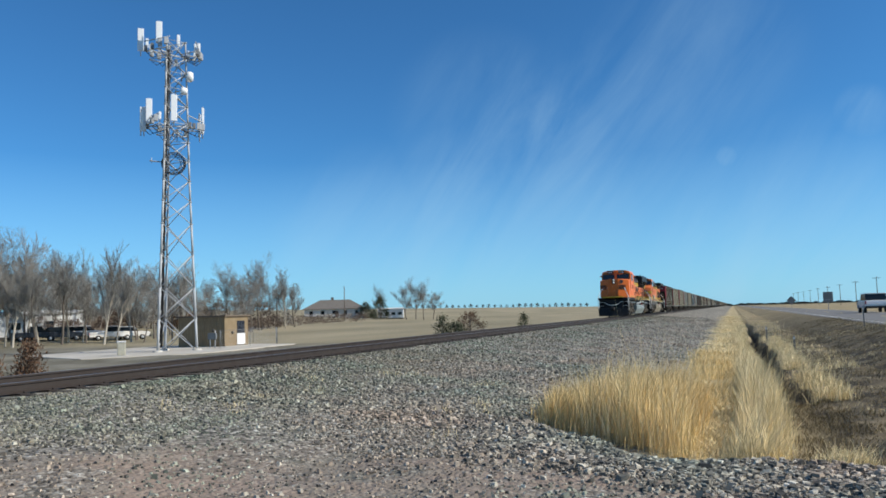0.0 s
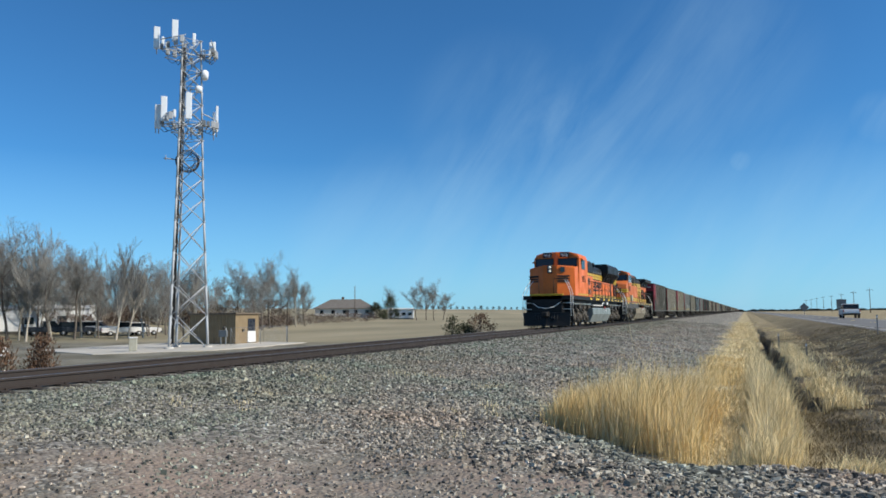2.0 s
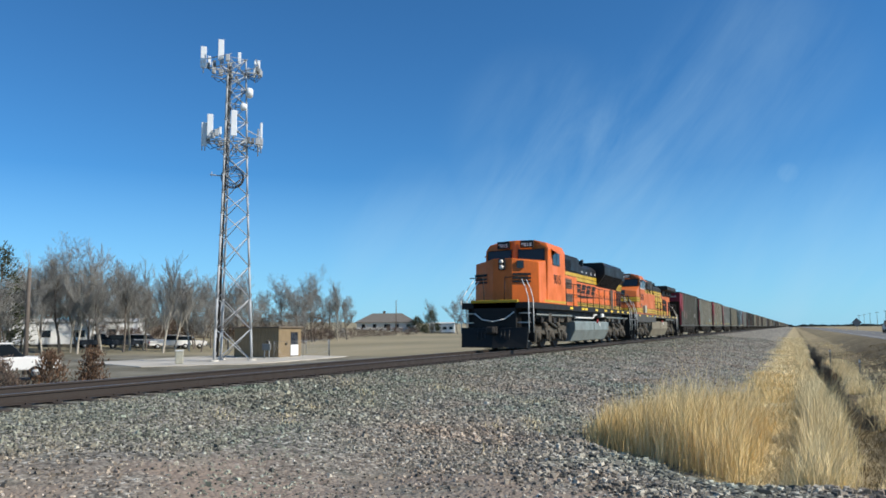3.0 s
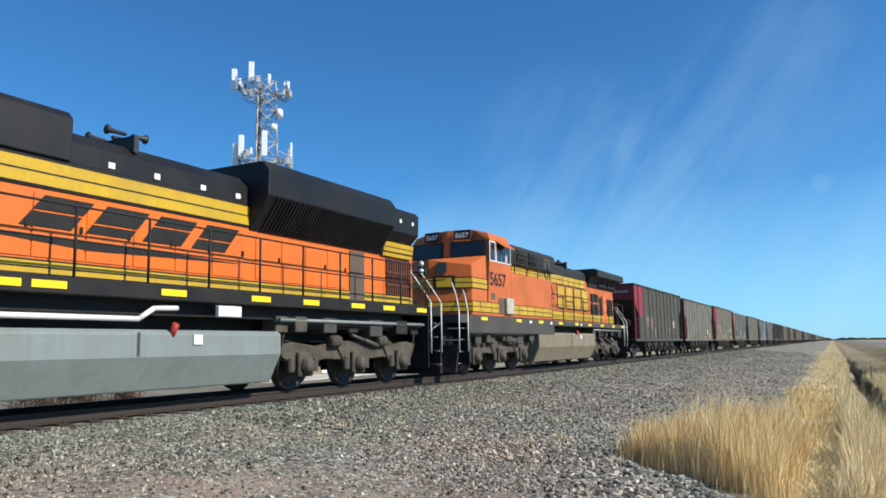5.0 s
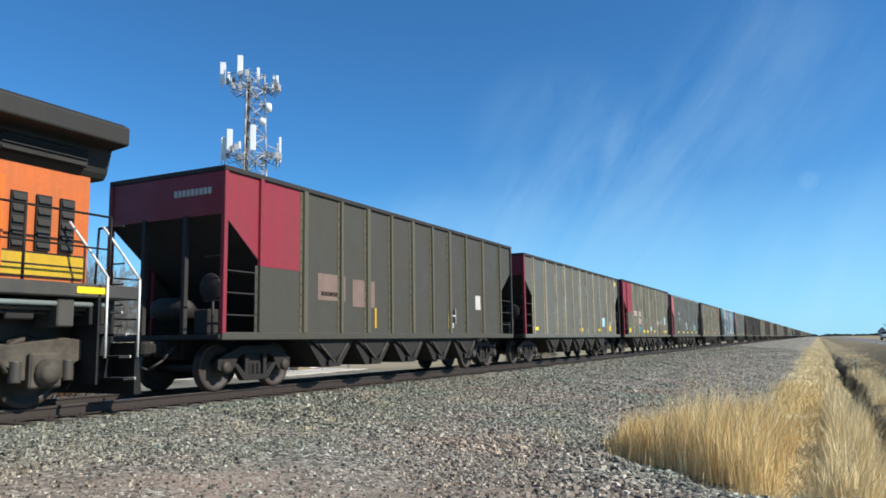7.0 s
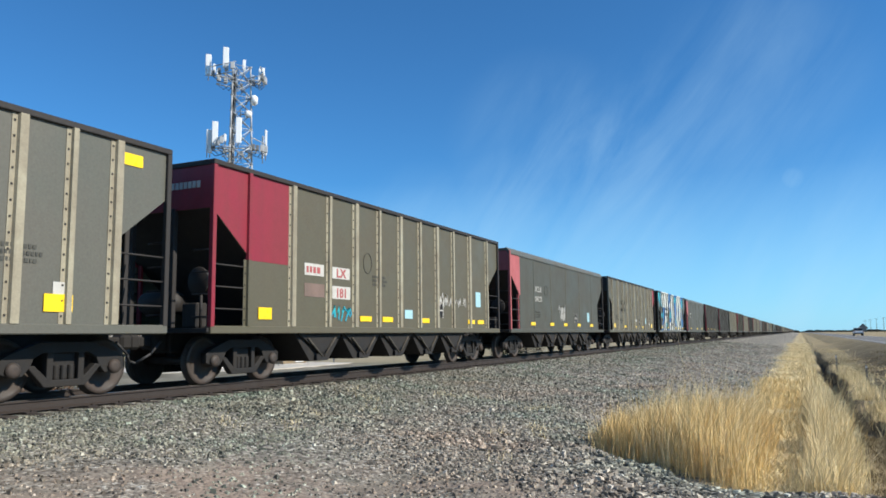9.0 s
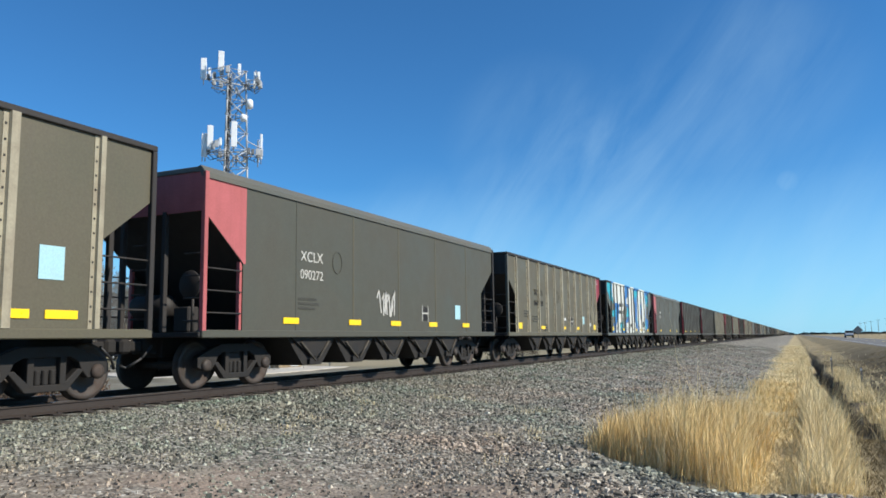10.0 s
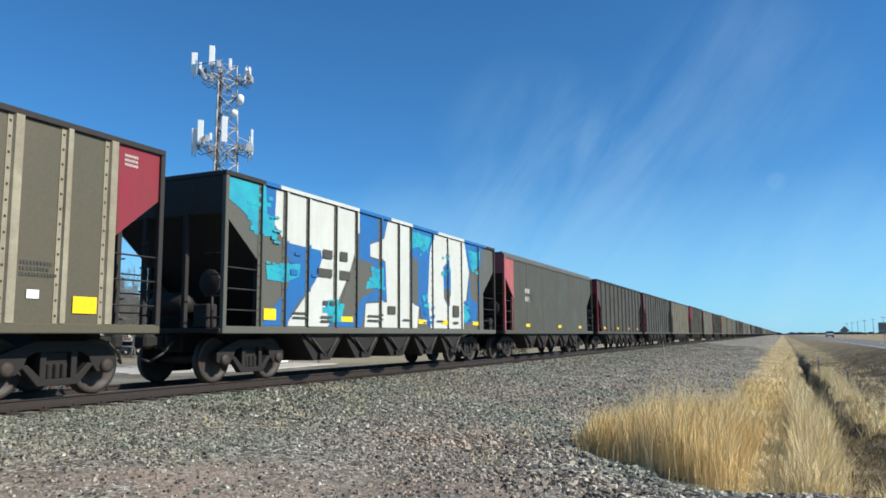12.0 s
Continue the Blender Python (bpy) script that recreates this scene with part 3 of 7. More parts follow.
def build_track():
    track = thing("railway_track", "single railway track with rusty rails on dark timber ties in ballast", "railway track", kind="structure")
    for side in (-1, 1):
        x = TRACK_X + side * 0.7525
        g = Geo()
        z0 = RAIL_Z - 0.171
        web = [(-0.07, 0), (0.07, 0), (0.07, 0.012), (0.012, 0.035), (0.012, 0.125), (0.034, 0.137), (0.034, 0.165), (-0.034, 0.165), (-0.034, 0.137), (-0.012, 0.125), (-0.012, 0.035), (-0.07, 0.012)]
        g.prism([(x + a, z0 + b) for a, b in web], "y", -400, 2600)
        rail = part("rail", g, "rail", track, "rusty steel rail")
        part("running_surface", Geo().prism([(x - 0.03, RAIL_Z - 0.0055), (x + 0.03, RAIL_Z - 0.0055), (x + 0.026, RAIL_Z), (x - 0.026, RAIL_Z)], "y", -400, 2600), "railhead", rail, "polished rail head")
    zt = RAIL_Z - 0.185
    me = Geo().box(-1.3, 1.3, -0.115, 0.115, zt - 0.17, zt, 0.012).mesh("tie", M["tie"])
    rnd = random.Random(4)
    for k in range(250):
        ob = new("tie", me)
        ob.parent = track
        ob.matrix_basis = pose(TRACK_X + rnd.uniform(-0.05, 0.05), -8 + k * 0.54, rnd.uniform(-0.012, 0.012), 0, 0, rnd.uniform(-0.8, 0.8))
    g = Geo()
    for k in range(900):
        g.box(TRACK_X - 1.3, TRACK_X + 1.3, 127 + k * 0.54, 127.23 + k * 0.54, zt - 0.1, zt)
    tagged(part("tie_row", g, "tie", track), kind="stuff")
    pl = Geo().box(-0.18, 0.18, -0.09, 0.09, 0, 0.016).box(-0.13, -0.1, -0.06, -0.03, 0.016, 0.04).box(0.1, 0.13, 0.03, 0.06, 0.016, 0.04).mesh("tie_plate", M["rail"])
    for k in range(90):
        ob = new("tie_plate", pl)
        ob.parent = track
        ob.location = (TRACK_X + 0.7525, -8 + k * 0.54, zt - 0.002)
    return track


def stones(n, region, size, seed, name, label, parts=0):
    """Loose stones, each an uneven block half sunk in the ground."""
    rng = np.random.default_rng(seed)
    x, y = region(rng, n)
    n = len(x)
    z = ground_z(x, y)
    s = size * np.exp(rng.normal(0, 0.32, n))
    base = np.array([(-1, -1, -1), (1, -1, -1), (1, 1, -1), (-1, 1, -1), (-0.7, -0.7, 1), (0.7, -0.7, 1), (0.7, 0.7, 1), (-0.7, 0.7, 1)]) * (0.72, 0.72, 0.6)
    v = base[None] * (1 + rng.uniform(-0.3, 0.3, (n, 8, 3))) + rng.uniform(-0.3, 0.3, (n, 8, 3))
    a = rng.uniform(0, 6.28, n)
    c, sn = np.cos(a)[:, None], np.sin(a)[:, None]
    v = np.stack([v[..., 0] * c - v[..., 1] * sn, v[..., 0] * sn + v[..., 1] * c, v[..., 2]], -1) * (s[:, None, None] * np.stack([np.ones(n), rng.uniform(0.6, 1, n), rng.uniform(0.6, 1.0, n)], -1)[:, None, :]) * 0.5
    v += np.stack([x, y, z + s * 0.16], -1)[:, None, :]
    tri = np.array([(0, 1, 5), (0, 5, 4), (1, 2, 6), (1, 6, 5), (2, 3, 7), (2, 7, 6), (3, 0, 4), (3, 4, 7), (4, 5, 6), (4, 6, 7)])
    f = (tri[None] + 8 * np.arange(n)[:, None, None]).reshape(-1, 3)
    me = bpy.data.meshes.new(name)
    me.from_pydata(v.reshape(-1, 3).tolist(), [], f.tolist())
    me.materials.append(M["stone"])
    return tagged(new(name, me), label, "gravel", kind="stuff")


def shoulder(rng, n):
    """Denser near the camera, along the gravel between the pad and the track."""
    r = 5.0 + 19 * rng.uniform(0, 1, n) ** 1.15
    az = np.radians(rng.uniform(-12, 66, n))
    x, y = -r * np.sin(az), r * np.cos(az)
    keep = (x > -10.2) & (y > 2) & ((x < -3.0 + 0.5 * np.sin(y)) | (y < np.maximum(9.0 - 0.42 * (x + 1.5), 7.5) + 0.3 * np.sin(3 * x)))
    trod = (r + 0.8 * np.sin(1.3 * x) + 0.6 * np.sin(2.1 * y + x) < 9.2) & (rng.uniform(0, 1, n) < 0.76)
    keep &= ~trod
    return x[keep], y[keep]


def ballast_far(rng, n):
    y = 10 + 95 * rng.uniform(0, 1, n) ** 1.7
    x = rng.uniform(-10.0, -1.2, n)
    keep = x < np.where(y < 17, -3.0, -1.8) + 0.45 * np.sin(0.7 * y) + rng.normal(0, 0.3, n)
    return x[keep], y[keep]


def pad_lip(rng, n):
    x = rng.uniform(-3.2, 5.5, n)
    y = np.maximum(9.0 - 0.42 * (x + 1.5), 7.3) - 0.1 + rng.normal(0, 0.55, n) - 0.5
    return x, y


def blades(n, region, h, w, seed, name, material, label, lean=0.25, category="grass", wind=(0.10, 0.0)):
    rng = np.random.default_rng(seed)
    x, y, k = region(rng, n)
    n = len(x)
    z = ground_z(x, y) - 0.02
    hh = h * k * np.exp(rng.normal(0, 0.25, n))
    a = rng.uniform(0, 2 * np.pi, n)
    dx, dy = np.cos(a), np.sin(a)
    b = rng.uniform(0, 2 * np.pi, n)
    l = lean * hh * rng.uniform(0.2, 1.3, n)
    lx, ly = l * np.cos(b) + wind[0] * hh, l * np.sin(b) + wind[1] * hh
    ww = w * rng.uniform(0.6, 1.3, n) / 2
    P = np.stack([x, y, z], -1)
    W = np.stack([dx * ww, dy * ww, 0 * ww], -1)
    mid = P + np.stack([lx * 0.35, ly * 0.35, hh * 0.6], -1)
    tip = P + np.stack([lx, ly, hh * 0.97], -1)
    v = np.stack([P - W, P + W, mid - W * 0.8, mid + W * 0.8, tip], 1)
    o = 5 * np.arange(n)
    q = np.stack([o, o + 1, o + 3, o + 2], 1).tolist()
    t = np.stack([o + 2, o + 3, o + 4], 1).tolist()
    me = bpy.data.meshes.new(name)
    me.from_pydata(v.reshape(-1, 3).tolist(), [], q + t)
    me.materials.append(M[material])
    return tagged(new(name, me), label, category, kind="stuff")


def front_line(x):
    """Where the tall grass begins, behind the gravel lip."""
    return np.interp(x, [-3.4, -2.6, -0.9, 0.3, 1.4], [12.6, 11.4, 10.3, 8.9, 8.5])


def tall_clump(rng, n):
    """The tall grass at the mouth of the ditch: many tussocks, thinning and shortening towards the shoulder and the back."""
    t = 300
    cx = rng.uniform(-2.85, -0.75, t)
    u = rng.uniform(0, 1, t) ** 1.15
    cy = front_line(cx) + 0.25 + u * np.interp(cx, [-3.1, -2.4, -0.75], [1.2, 4.2, 6.2])
    k = rng.uniform(0.6, 1.12, t) * np.interp(cx, [-3.1, -2.5, -1.9], [0.42, 0.72, 1.0]) * (1 - 0.25 * u)
    i = rng.integers(0, t, n)
    a, b = rng.normal(0, 0.17, n), rng.normal(0, 0.17, n)
    return cx[i] + a, cy[i] + b, k[i] * np.exp(-(a * a + b * b) * 7)


def ditch_ridge(rng, n):
    """The narrow ridge of grass along the near edge of the ditch."""
    t = 170
    v = rng.uniform(0, 1, t) ** 1.4
    cx, cy = rng.normal(0.16, 0.13, t) + np.minimum(v * 0.9, 0.16), 9.3 + 17 * v
    k = rng.uniform(0.6, 1.1, t) * np.interp(v, [0, 0.12, 0.3, 1], [0.6, 0.9, 1.0, 0.55])
    i = rng.integers(0, t, n)
    a, b = rng.normal(0, 0.11, n), rng.normal(0, 0.16, n)
    return cx[i] + a, cy[i] + b, k[i] * np.exp(-(a * a + b * b) * 7)


def trodden_gap(rng, n):
    """Bent, matted stems between the clump and the ridge."""
    x = rng.uniform(-0.9, 0.25, n)
    return x, front_line(x) + 0.1 + 9 * rng.uniform(0, 1, n) ** 1.4, rng.uniform(0.4, 1.1, n)


def tufted(x0, x1, y0, y1, power=1.0, tufts=400, spread=0.12, edge=True):
    def region(rng, n):
        cx = rng.uniform(x0, x1, tufts)
        cy = y0 + (y1 - y0) * rng.uniform(0, 1, tufts) ** power
        i = rng.integers(0, tufts, n)
        s = spread * (1 + (cy[i] - y0) / 40)
        x, y = cx[i] + rng.normal(0, 1, n) * s, cy[i] + rng.normal(0, 1, n) * s
        k = rng.uniform(0.6, 1.15, tufts)[i]
        if edge:
            keep = y > np.maximum(9.0 - 0.42 * (x + 1.5), 7.6) + 0.2
            x, y, k = x[keep], y[keep], k[keep]
        return x, y, k
    return region

# ---------- train ----------
SPEED = 16.1                      # metres a second, towards -y
PITCH = 16.22                     # hopper to hopper
HOP_L, HOP_W, HOP_TOP = 15.15, 1.58, 4.21
KEYED, SPUN = [], []              # (thing, front end at 12 s); (wheelset, y, radius)


def wheelset(y, r, parent, gauge=0.7525):
    g = Geo()
    for s in (-1, 1):
        c = s * (gauge + 0.0)
        prof = [(0.11, 0.095), (0.13, 0.09), (r * 0.5, 0.045), (r * 0.8, 0.04), (r * 0.83, 0.066), (r - 0.004, 0.066), (r, 0.05), (r, -0.035), (r + 0.027, -0.045), (r + 0.027, -0.07), (r * 0.82, -0.07), (r * 0.78, -0.045), (0.12, -0.06)]
        g.lathe([(a, s * b) for a, b in prof], "x", (c, 0, 0), 28)
    g.tube((-0.98, 0, 0), (0.98, 0, 0), 0.085, 10)
    ob = part("wheelset", g, "wheel", parent, "steel wheels on an axle")
    ob.location = (0, y, r)
    SPUN.append((ob, y, r))
    return ob


def freight_truck(car, yc):
    """Three-piece freight bogie: bolster, two cast side frames, springs, two wheelsets."""
    g = Geo().box(-1.0, 1.0, yc - 0.22, yc + 0.22, 0.42, 0.72, 0.03)
    g.tube((0, yc, 0.72), (0, yc, 0.86), 0.18, 12)
    tr = part("truck", g, "undergear", car, "cast steel freight bogie")
    for s in (-1, 1):
        x0, x1 = s * 0.93, s * 1.07
        f = Geo()
        f.prism([(yc + a, b) for a, b in [(-1.10, 0.60), (-1.10, 0.42), (-0.95, 0.36), (-0.72, 0.36), (-0.60, 0.50), (-0.55, 0.62), (-0.40, 0.70), (0.40, 0.70), (0.55, 0.62), (0.60, 0.50), (0.72, 0.36), (0.95, 0.36), (1.10, 0.42), (1.10, 0.60), (0.98, 0.68), (0.45, 0.87), (-0.45, 0.87), (-0.98, 0.68)]], "x", x0, x1)
        f.prism([(yc + a, b) for a, b in [(-0.66, 0.50), (-0.36, 0.18), (0.36, 0.18), (0.66, 0.50), (0.54, 0.52), (0.28, 0.29), (-0.28, 0.29), (-0.54, 0.52)]], "x", x0, x1)
        f.box(min(x0, x1), max(x0, x1), yc - 0.33, yc - 0.22, 0.27, 0.72).box(min(x0, x1), max(x0, x1), yc + 0.22, yc + 0.33, 0.27, 0.72)
        sf = part("side_frame", f, "undergear", tr, "", 0.015)
        for k in (-0.13, 0.0, 0.13):
            coil = Geo().lathe([(0.048 if j % 2 else 0.064, 0.022 * j) for j in range(11)], "z", (s * 1.0, yc + k, 0.29), 8)
            part("spring", coil, "undergear", tr)
        for d in (-0.89, 0.89):
            b = Geo().lathe([(0.11, 0.0), (0.12, s * 0.02), (0.12, s * 0.06), (0.07, s * 0.09), (0.03, s * 0.09)], "x", (s * 1.05, yc + d, 0.457), 12)
            part("bearing_cap", b, "wheel", tr)
    for d in (-0.89, 0.89):
        wheelset(yc + d, 0.457, tr)
    return tr


def reflect(car, x, y, z, w, h, m="reflector", name="reflector"):
    part(name, Geo().box(x - 0.002, x + 0.005, y - w / 2, y + w / 2, z - h / 2, z + h / 2), m, car)


def scrawl(car, x, y, z, w, h, seed, m="chalk", n=9, r=0.016):
    """Loose spray-can strokes with no letters in them."""
    rd = random.Random(seed)
    g = Geo()
    for i in range(n):
        u = (i + 0.5) / n
        a = (y + w * (u - 0.5) + rd.uniform(-0.08, 0.08) * w, z + h * rd.uniform(-0.5, -0.15))
        b = (a[0] + rd.uniform(-0.22, 0.22) * w, z + h * rd.uniform(0.1, 0.5))
        c = (b[0] + rd.uniform(-0.15, 0.2) * w, b[1] - h * rd.uniform(0.1, 0.5))
        for p, q in ((a, b), (b, c)):
            d = Vector((q[0] - p[0], q[1] - p[1]))
            nrm = Vector((-d.y, d.x)).normalized() * r
            g.prism([(p[0] - nrm.x, p[1] - nrm.y), (q[0] - nrm.x, q[1] - nrm.y), (q[0] + nrm.x, q[1] + nrm.y), (p[0] + nrm.x, p[1] + nrm.y)], "x", x + 0.0005 * i, x + 0.004 + 0.0005 * i)
    tagged(part("spray_scrawl", g, m, car, "loose spray-painted strokes"), kind="stuff")


def bars(car, x, y, z, w, h, rows, m="faintmark", seed=1):
    """Lines of unreadable stencilling."""
    rd = random.Random(seed)
    g = Geo()
    for r_ in range(rows):
        zz, yy = z - r_ * h * 1.7, y
        while yy < y + w * rd.uniform(0.75, 1.0):
            d = h * rd.uniform(0.5, 1.0)
            g.box(x, x + 0.004, yy, yy + d, zz, zz + h)
            yy += d + h * 0.35
    tagged(part("stencil_panel", g, m, car, "unreadable stencilled lines"), kind="stuff")


def hopper(body, rib, corner=None, end="end_dark", ribs=10, smooth=False, rear_corner=None, detail=True, label="", rear_end=None, corner_to=2.45, rib_at=None, rib_w=0.088, top=HOP_TOP, length=HOP_L):
    """Open-top coal hopper; the front end is at y = 0, the rail head at z = 0."""
    car = thing("coal_hopper", label, "hopper car", group="coal hoppers of the train")
    Lh, W, T = length, HOP_W, top
    sill0, sill1 = 0.98, 1.13
    poly = [(0.03, T - 0.09), (0.03, 3.34), (1.15, 2.45), (1.15, sill1), (Lh - 1.15, sill1), (Lh - 1.15, 2.45), (Lh - 0.03, 3.34), (Lh - 0.03, T - 0.09)]
    for s in (-1, 1):
        part("side_sheet", Geo().prism(poly, "x", s * (W - 0.07), s * (W - 0.055)), body, car)
        xs = s * (W - 0.054)
        for front, colour in ((True, corner), (False, rear_corner)):
            if colour:
                e = corner_to
                p = [(0.035, T - 0.092), (0.035, 3.345), (1.152, 2.455), (1.152, 2.44), (e, 2.44), (e, T - 0.092)]
                if e < 1.15:
                    p = [(0.035, T - 0.092), (0.035, 3.345), (e, 3.345 - (e - 0.035) * 0.797), (e, T - 0.092)]
                if not front:
                    p = [(Lh - a, b) for a, b in p]
                part("painted_panel", Geo().prism(p, "x", xs, xs + s * 0.004), colour, car, "repainted corner panel")
        if detail or s > 0:
            for k in range(len(rib_at) if rib_at else ribs):
                y = rib_at[k] if rib_at else 1.2 + (Lh - 2.4) * k / (ribs - 1)
                d = 0.012 if smooth else 0.06
                w = 0.03 if smooth else rib_w * (0.68 if rib_at and k % 2 == 0 else 1.0)
                g = Geo()
                own = k == 0 and corner and corner_to > 1.3
                prof = [(s * (W - 0.055), y - w), (s * (W - 0.055 + d), y - w * 0.75), (s * (W - 0.055 + d), y + w * 0.75), (s * (W - 0.055), y + w)]
                g.prism(prof, "z", sill1, 2.44 if own else T - 0.09)
                if own:
                    part("painted_rib", Geo().prism(prof, "z", 2.44, T - 0.09), corner, car, "repainted upper rib")
                rb = part("side_rib", g, rib if not (k == 0 and corner) else body, car)
                if not smooth and detail and s > 0:
                    part("rib_flange", Geo().box(W - 0.055, W - 0.045, y - w - 0.075, y - w + 0.004, sill1, 2.44 if own else T - 0.09), rib if not (k == 0 and corner) else body, rb, "scuffed bolted rib flange")
                    bolts = Geo()
                    for j in range(5 if own else 13):
                        zz = sill1 + 0.1 + j * 0.23
                        bolts.box(W - 0.045, W - 0.034, y - w - 0.05, y - w - 0.022, zz, zz + 0.03)
                    tagged(part("bolt_strip", bolts, "end_dark", rb), kind="stuff")
        part("side_sill", Geo().box(s * W if s < 0 else W - 0.16, W if s > 0 else -(W - 0.16), 0.0, Lh, sill0, sill1, 0.015), body, car)
    # top chord: a frame round the rim, with a rounded cap where the sides are smooth
    g = Geo()
    for s in (-1, 1):
        if smooth:
            g.prism([(s * (W - 0.1), T - 0.2), (s * (W - 0.02), T - 0.22), (s * (W - 0.02), T - 0.12), (s * (W - 0.14), T + 0.02), (s * (W - 0.2), T)], "y", 0.0, Lh)
        else:
            g.box(min(s * (W - 0.13), s * W), max(s * (W - 0.13), s * W), 0, Lh, T - 0.1, T, 0.012)
    g.box(-W + 0.13, W - 0.13, 0, 0.12, T - 0.1, T, 0.012).box(-W + 0.13, W - 0.13, Lh - 0.12, Lh, T - 0.1, T, 0.012)
    part("top_chord", g, "hopper_gray" if smooth else "end_dark", car, "worn steel rim")
    # ends: upright upper sheet, sloped sheet below, posts and platform
    for front in (True, False):
        fy = (lambda v: v) if front else (lambda v: Lh - v)
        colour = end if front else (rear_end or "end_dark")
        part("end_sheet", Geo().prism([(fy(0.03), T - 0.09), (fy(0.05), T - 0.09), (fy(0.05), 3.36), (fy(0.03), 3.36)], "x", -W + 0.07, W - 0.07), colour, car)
        # the slope sheet's shade is in its near-black colour
        part("slope_sheet", Geo().prism([(fy(0.05), 3.36), (fy(0.07), 3.36), (fy(2.75), 1.15), (fy(2.70), 1.13)], "x", -W + 0.072, W - 0.072), "end_dark", car, "sloped hopper sheet, coloured dark for its shade")
        for x in ((-W + 0.05, -0.55, 0.55, W - 0.05) if detail else (-W + 0.05, W - 0.05)):
            post = Geo().box(x - 0.05, x + 0.05, min(fy(0.0), fy(0.1)), max(fy(0.0), fy(0.1)), 1.1, T - 0.1 if abs(x) > 1 else 3.4, 0.01)
            # near front corner post painted lighter, for the sun on its side
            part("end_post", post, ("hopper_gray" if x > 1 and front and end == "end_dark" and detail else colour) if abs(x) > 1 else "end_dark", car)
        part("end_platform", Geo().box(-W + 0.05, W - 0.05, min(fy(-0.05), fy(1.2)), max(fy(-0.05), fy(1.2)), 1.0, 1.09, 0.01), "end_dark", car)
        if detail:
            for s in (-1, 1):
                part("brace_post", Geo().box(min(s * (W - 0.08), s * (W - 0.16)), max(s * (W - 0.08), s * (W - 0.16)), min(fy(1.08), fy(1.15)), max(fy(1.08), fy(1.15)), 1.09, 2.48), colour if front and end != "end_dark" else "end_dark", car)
                lad = Geo()
                for k in range(3):
                    lad.tube((s * (W - 0.06), fy(0.08), 1.45 + 0.42 * k), (s * (W - 0.06), fy(1.1), 1.45 + 0.42 * k), 0.017)
                for k in range(4):
                    lad.tube((s * (W - 0.06), fy(0.02), 1.3 + 0.42 * k), (s * (W - 0.5), fy(0.02), 1.3 + 0.42 * k), 0.017)
                part("ladder", lad, "end_dark", car, "steel grab irons")
            cp = Geo().box(-0.17, 0.17, min(fy(-0.02), fy(0.8)), max(fy(-0.02), fy(0.8)), 0.68, 1.0, 0.03)
            cp.box(-0.1, 0.1, min(fy(-0.42), fy(0)), max(fy(-0.42), fy(0)), 0.74, 0.94, 0.03).box(-0.16, 0.16, min(fy(-0.55), fy(-0.3)), max(fy(-0.55), fy(-0.3)), 0.7, 0.98, 0.05)
            part("coupler", cp, "undergear", car, "cast steel coupler")
            hose = Geo().path([(0.35, fy(0.0), 0.85), (0.36, fy(-0.25), 0.62), (0.2, fy(-0.45), 0.45), (0.05, fy(-0.52), 0.5)], 0.025)
            part("air_hose", hose, "cable", car)
    if detail:
        r1 = Geo().lathe([(0.02, -0.5), (0.2, -0.46), (0.24, -0.38), (0.24, 0.38), (0.2, 0.46), (0.02, 0.5)], "x", (-0.3, 0.62, 1.62), 14)
        part("air_reservoir", r1, "end_dark", car, "brake air reservoir")
        vb = Geo().box(0.35, 0.75, 0.5, 0.8, 1.1, 1.6, 0.03).tube((0.9, 0.45, 1.1), (0.9, 0.45, 1.9), 0.03).lathe([(0.26, 0), (0.28, 0.02), (0.26, 0.04)], "y", (0.95, 0.3, 2.0), 16)
        part("brake_gear", vb, "end_dark", car, "brake valve and hand wheel")
    part("centre_sill", Geo().box(-0.28, 0.28, 0.3, Lh - 0.3, 0.62, 1.08, 0.02), "undergear", car)
    # discharge chutes: a row of steep-sided pockets
    n = 5
    for k in range(n if detail else 2):
        yc = 3.75 + (Lh - 7.5) * k / ((n if detail else 2) - 1)
        g = Geo()
        for s in (-1, 1):
            x0, x1 = sorted((s * 0.34, s * (W - 0.2)))
            g.prism([(yc - 0.95, 0.99), (yc + 0.95, 0.99), (yc + 0.36, 0.36), (yc - 0.36, 0.36)], "x", x0, x1)
            xx = s * (W - 0.19)
            g.prism([(yc - 0.9, 1.0), (yc + 0.9, 1.0), (yc + 0.10, 0.56), (yc - 0.10, 0.56)], "x", xx, xx + s * 0.05)
            g.box(min(xx, xx + s * 0.07), max(xx, xx + s * 0.07), yc - 0.2, yc + 0.2, 0.38, 0.50)
        ch = part("discharge_chute", g, "undergear", car, "steep-sided discharge pocket")
        if detail:
            gr = Geo()
            gr.tube((W - 0.12, yc - 0.55, 0.88), (W - 0.12, yc + 0.02, 0.46), 0.025).tube((W - 0.12, yc + 0.55, 0.88), (W - 0.12, yc + 0.1, 0.46), 0.025)
            part("door_lever", gr, "trucktan", ch)
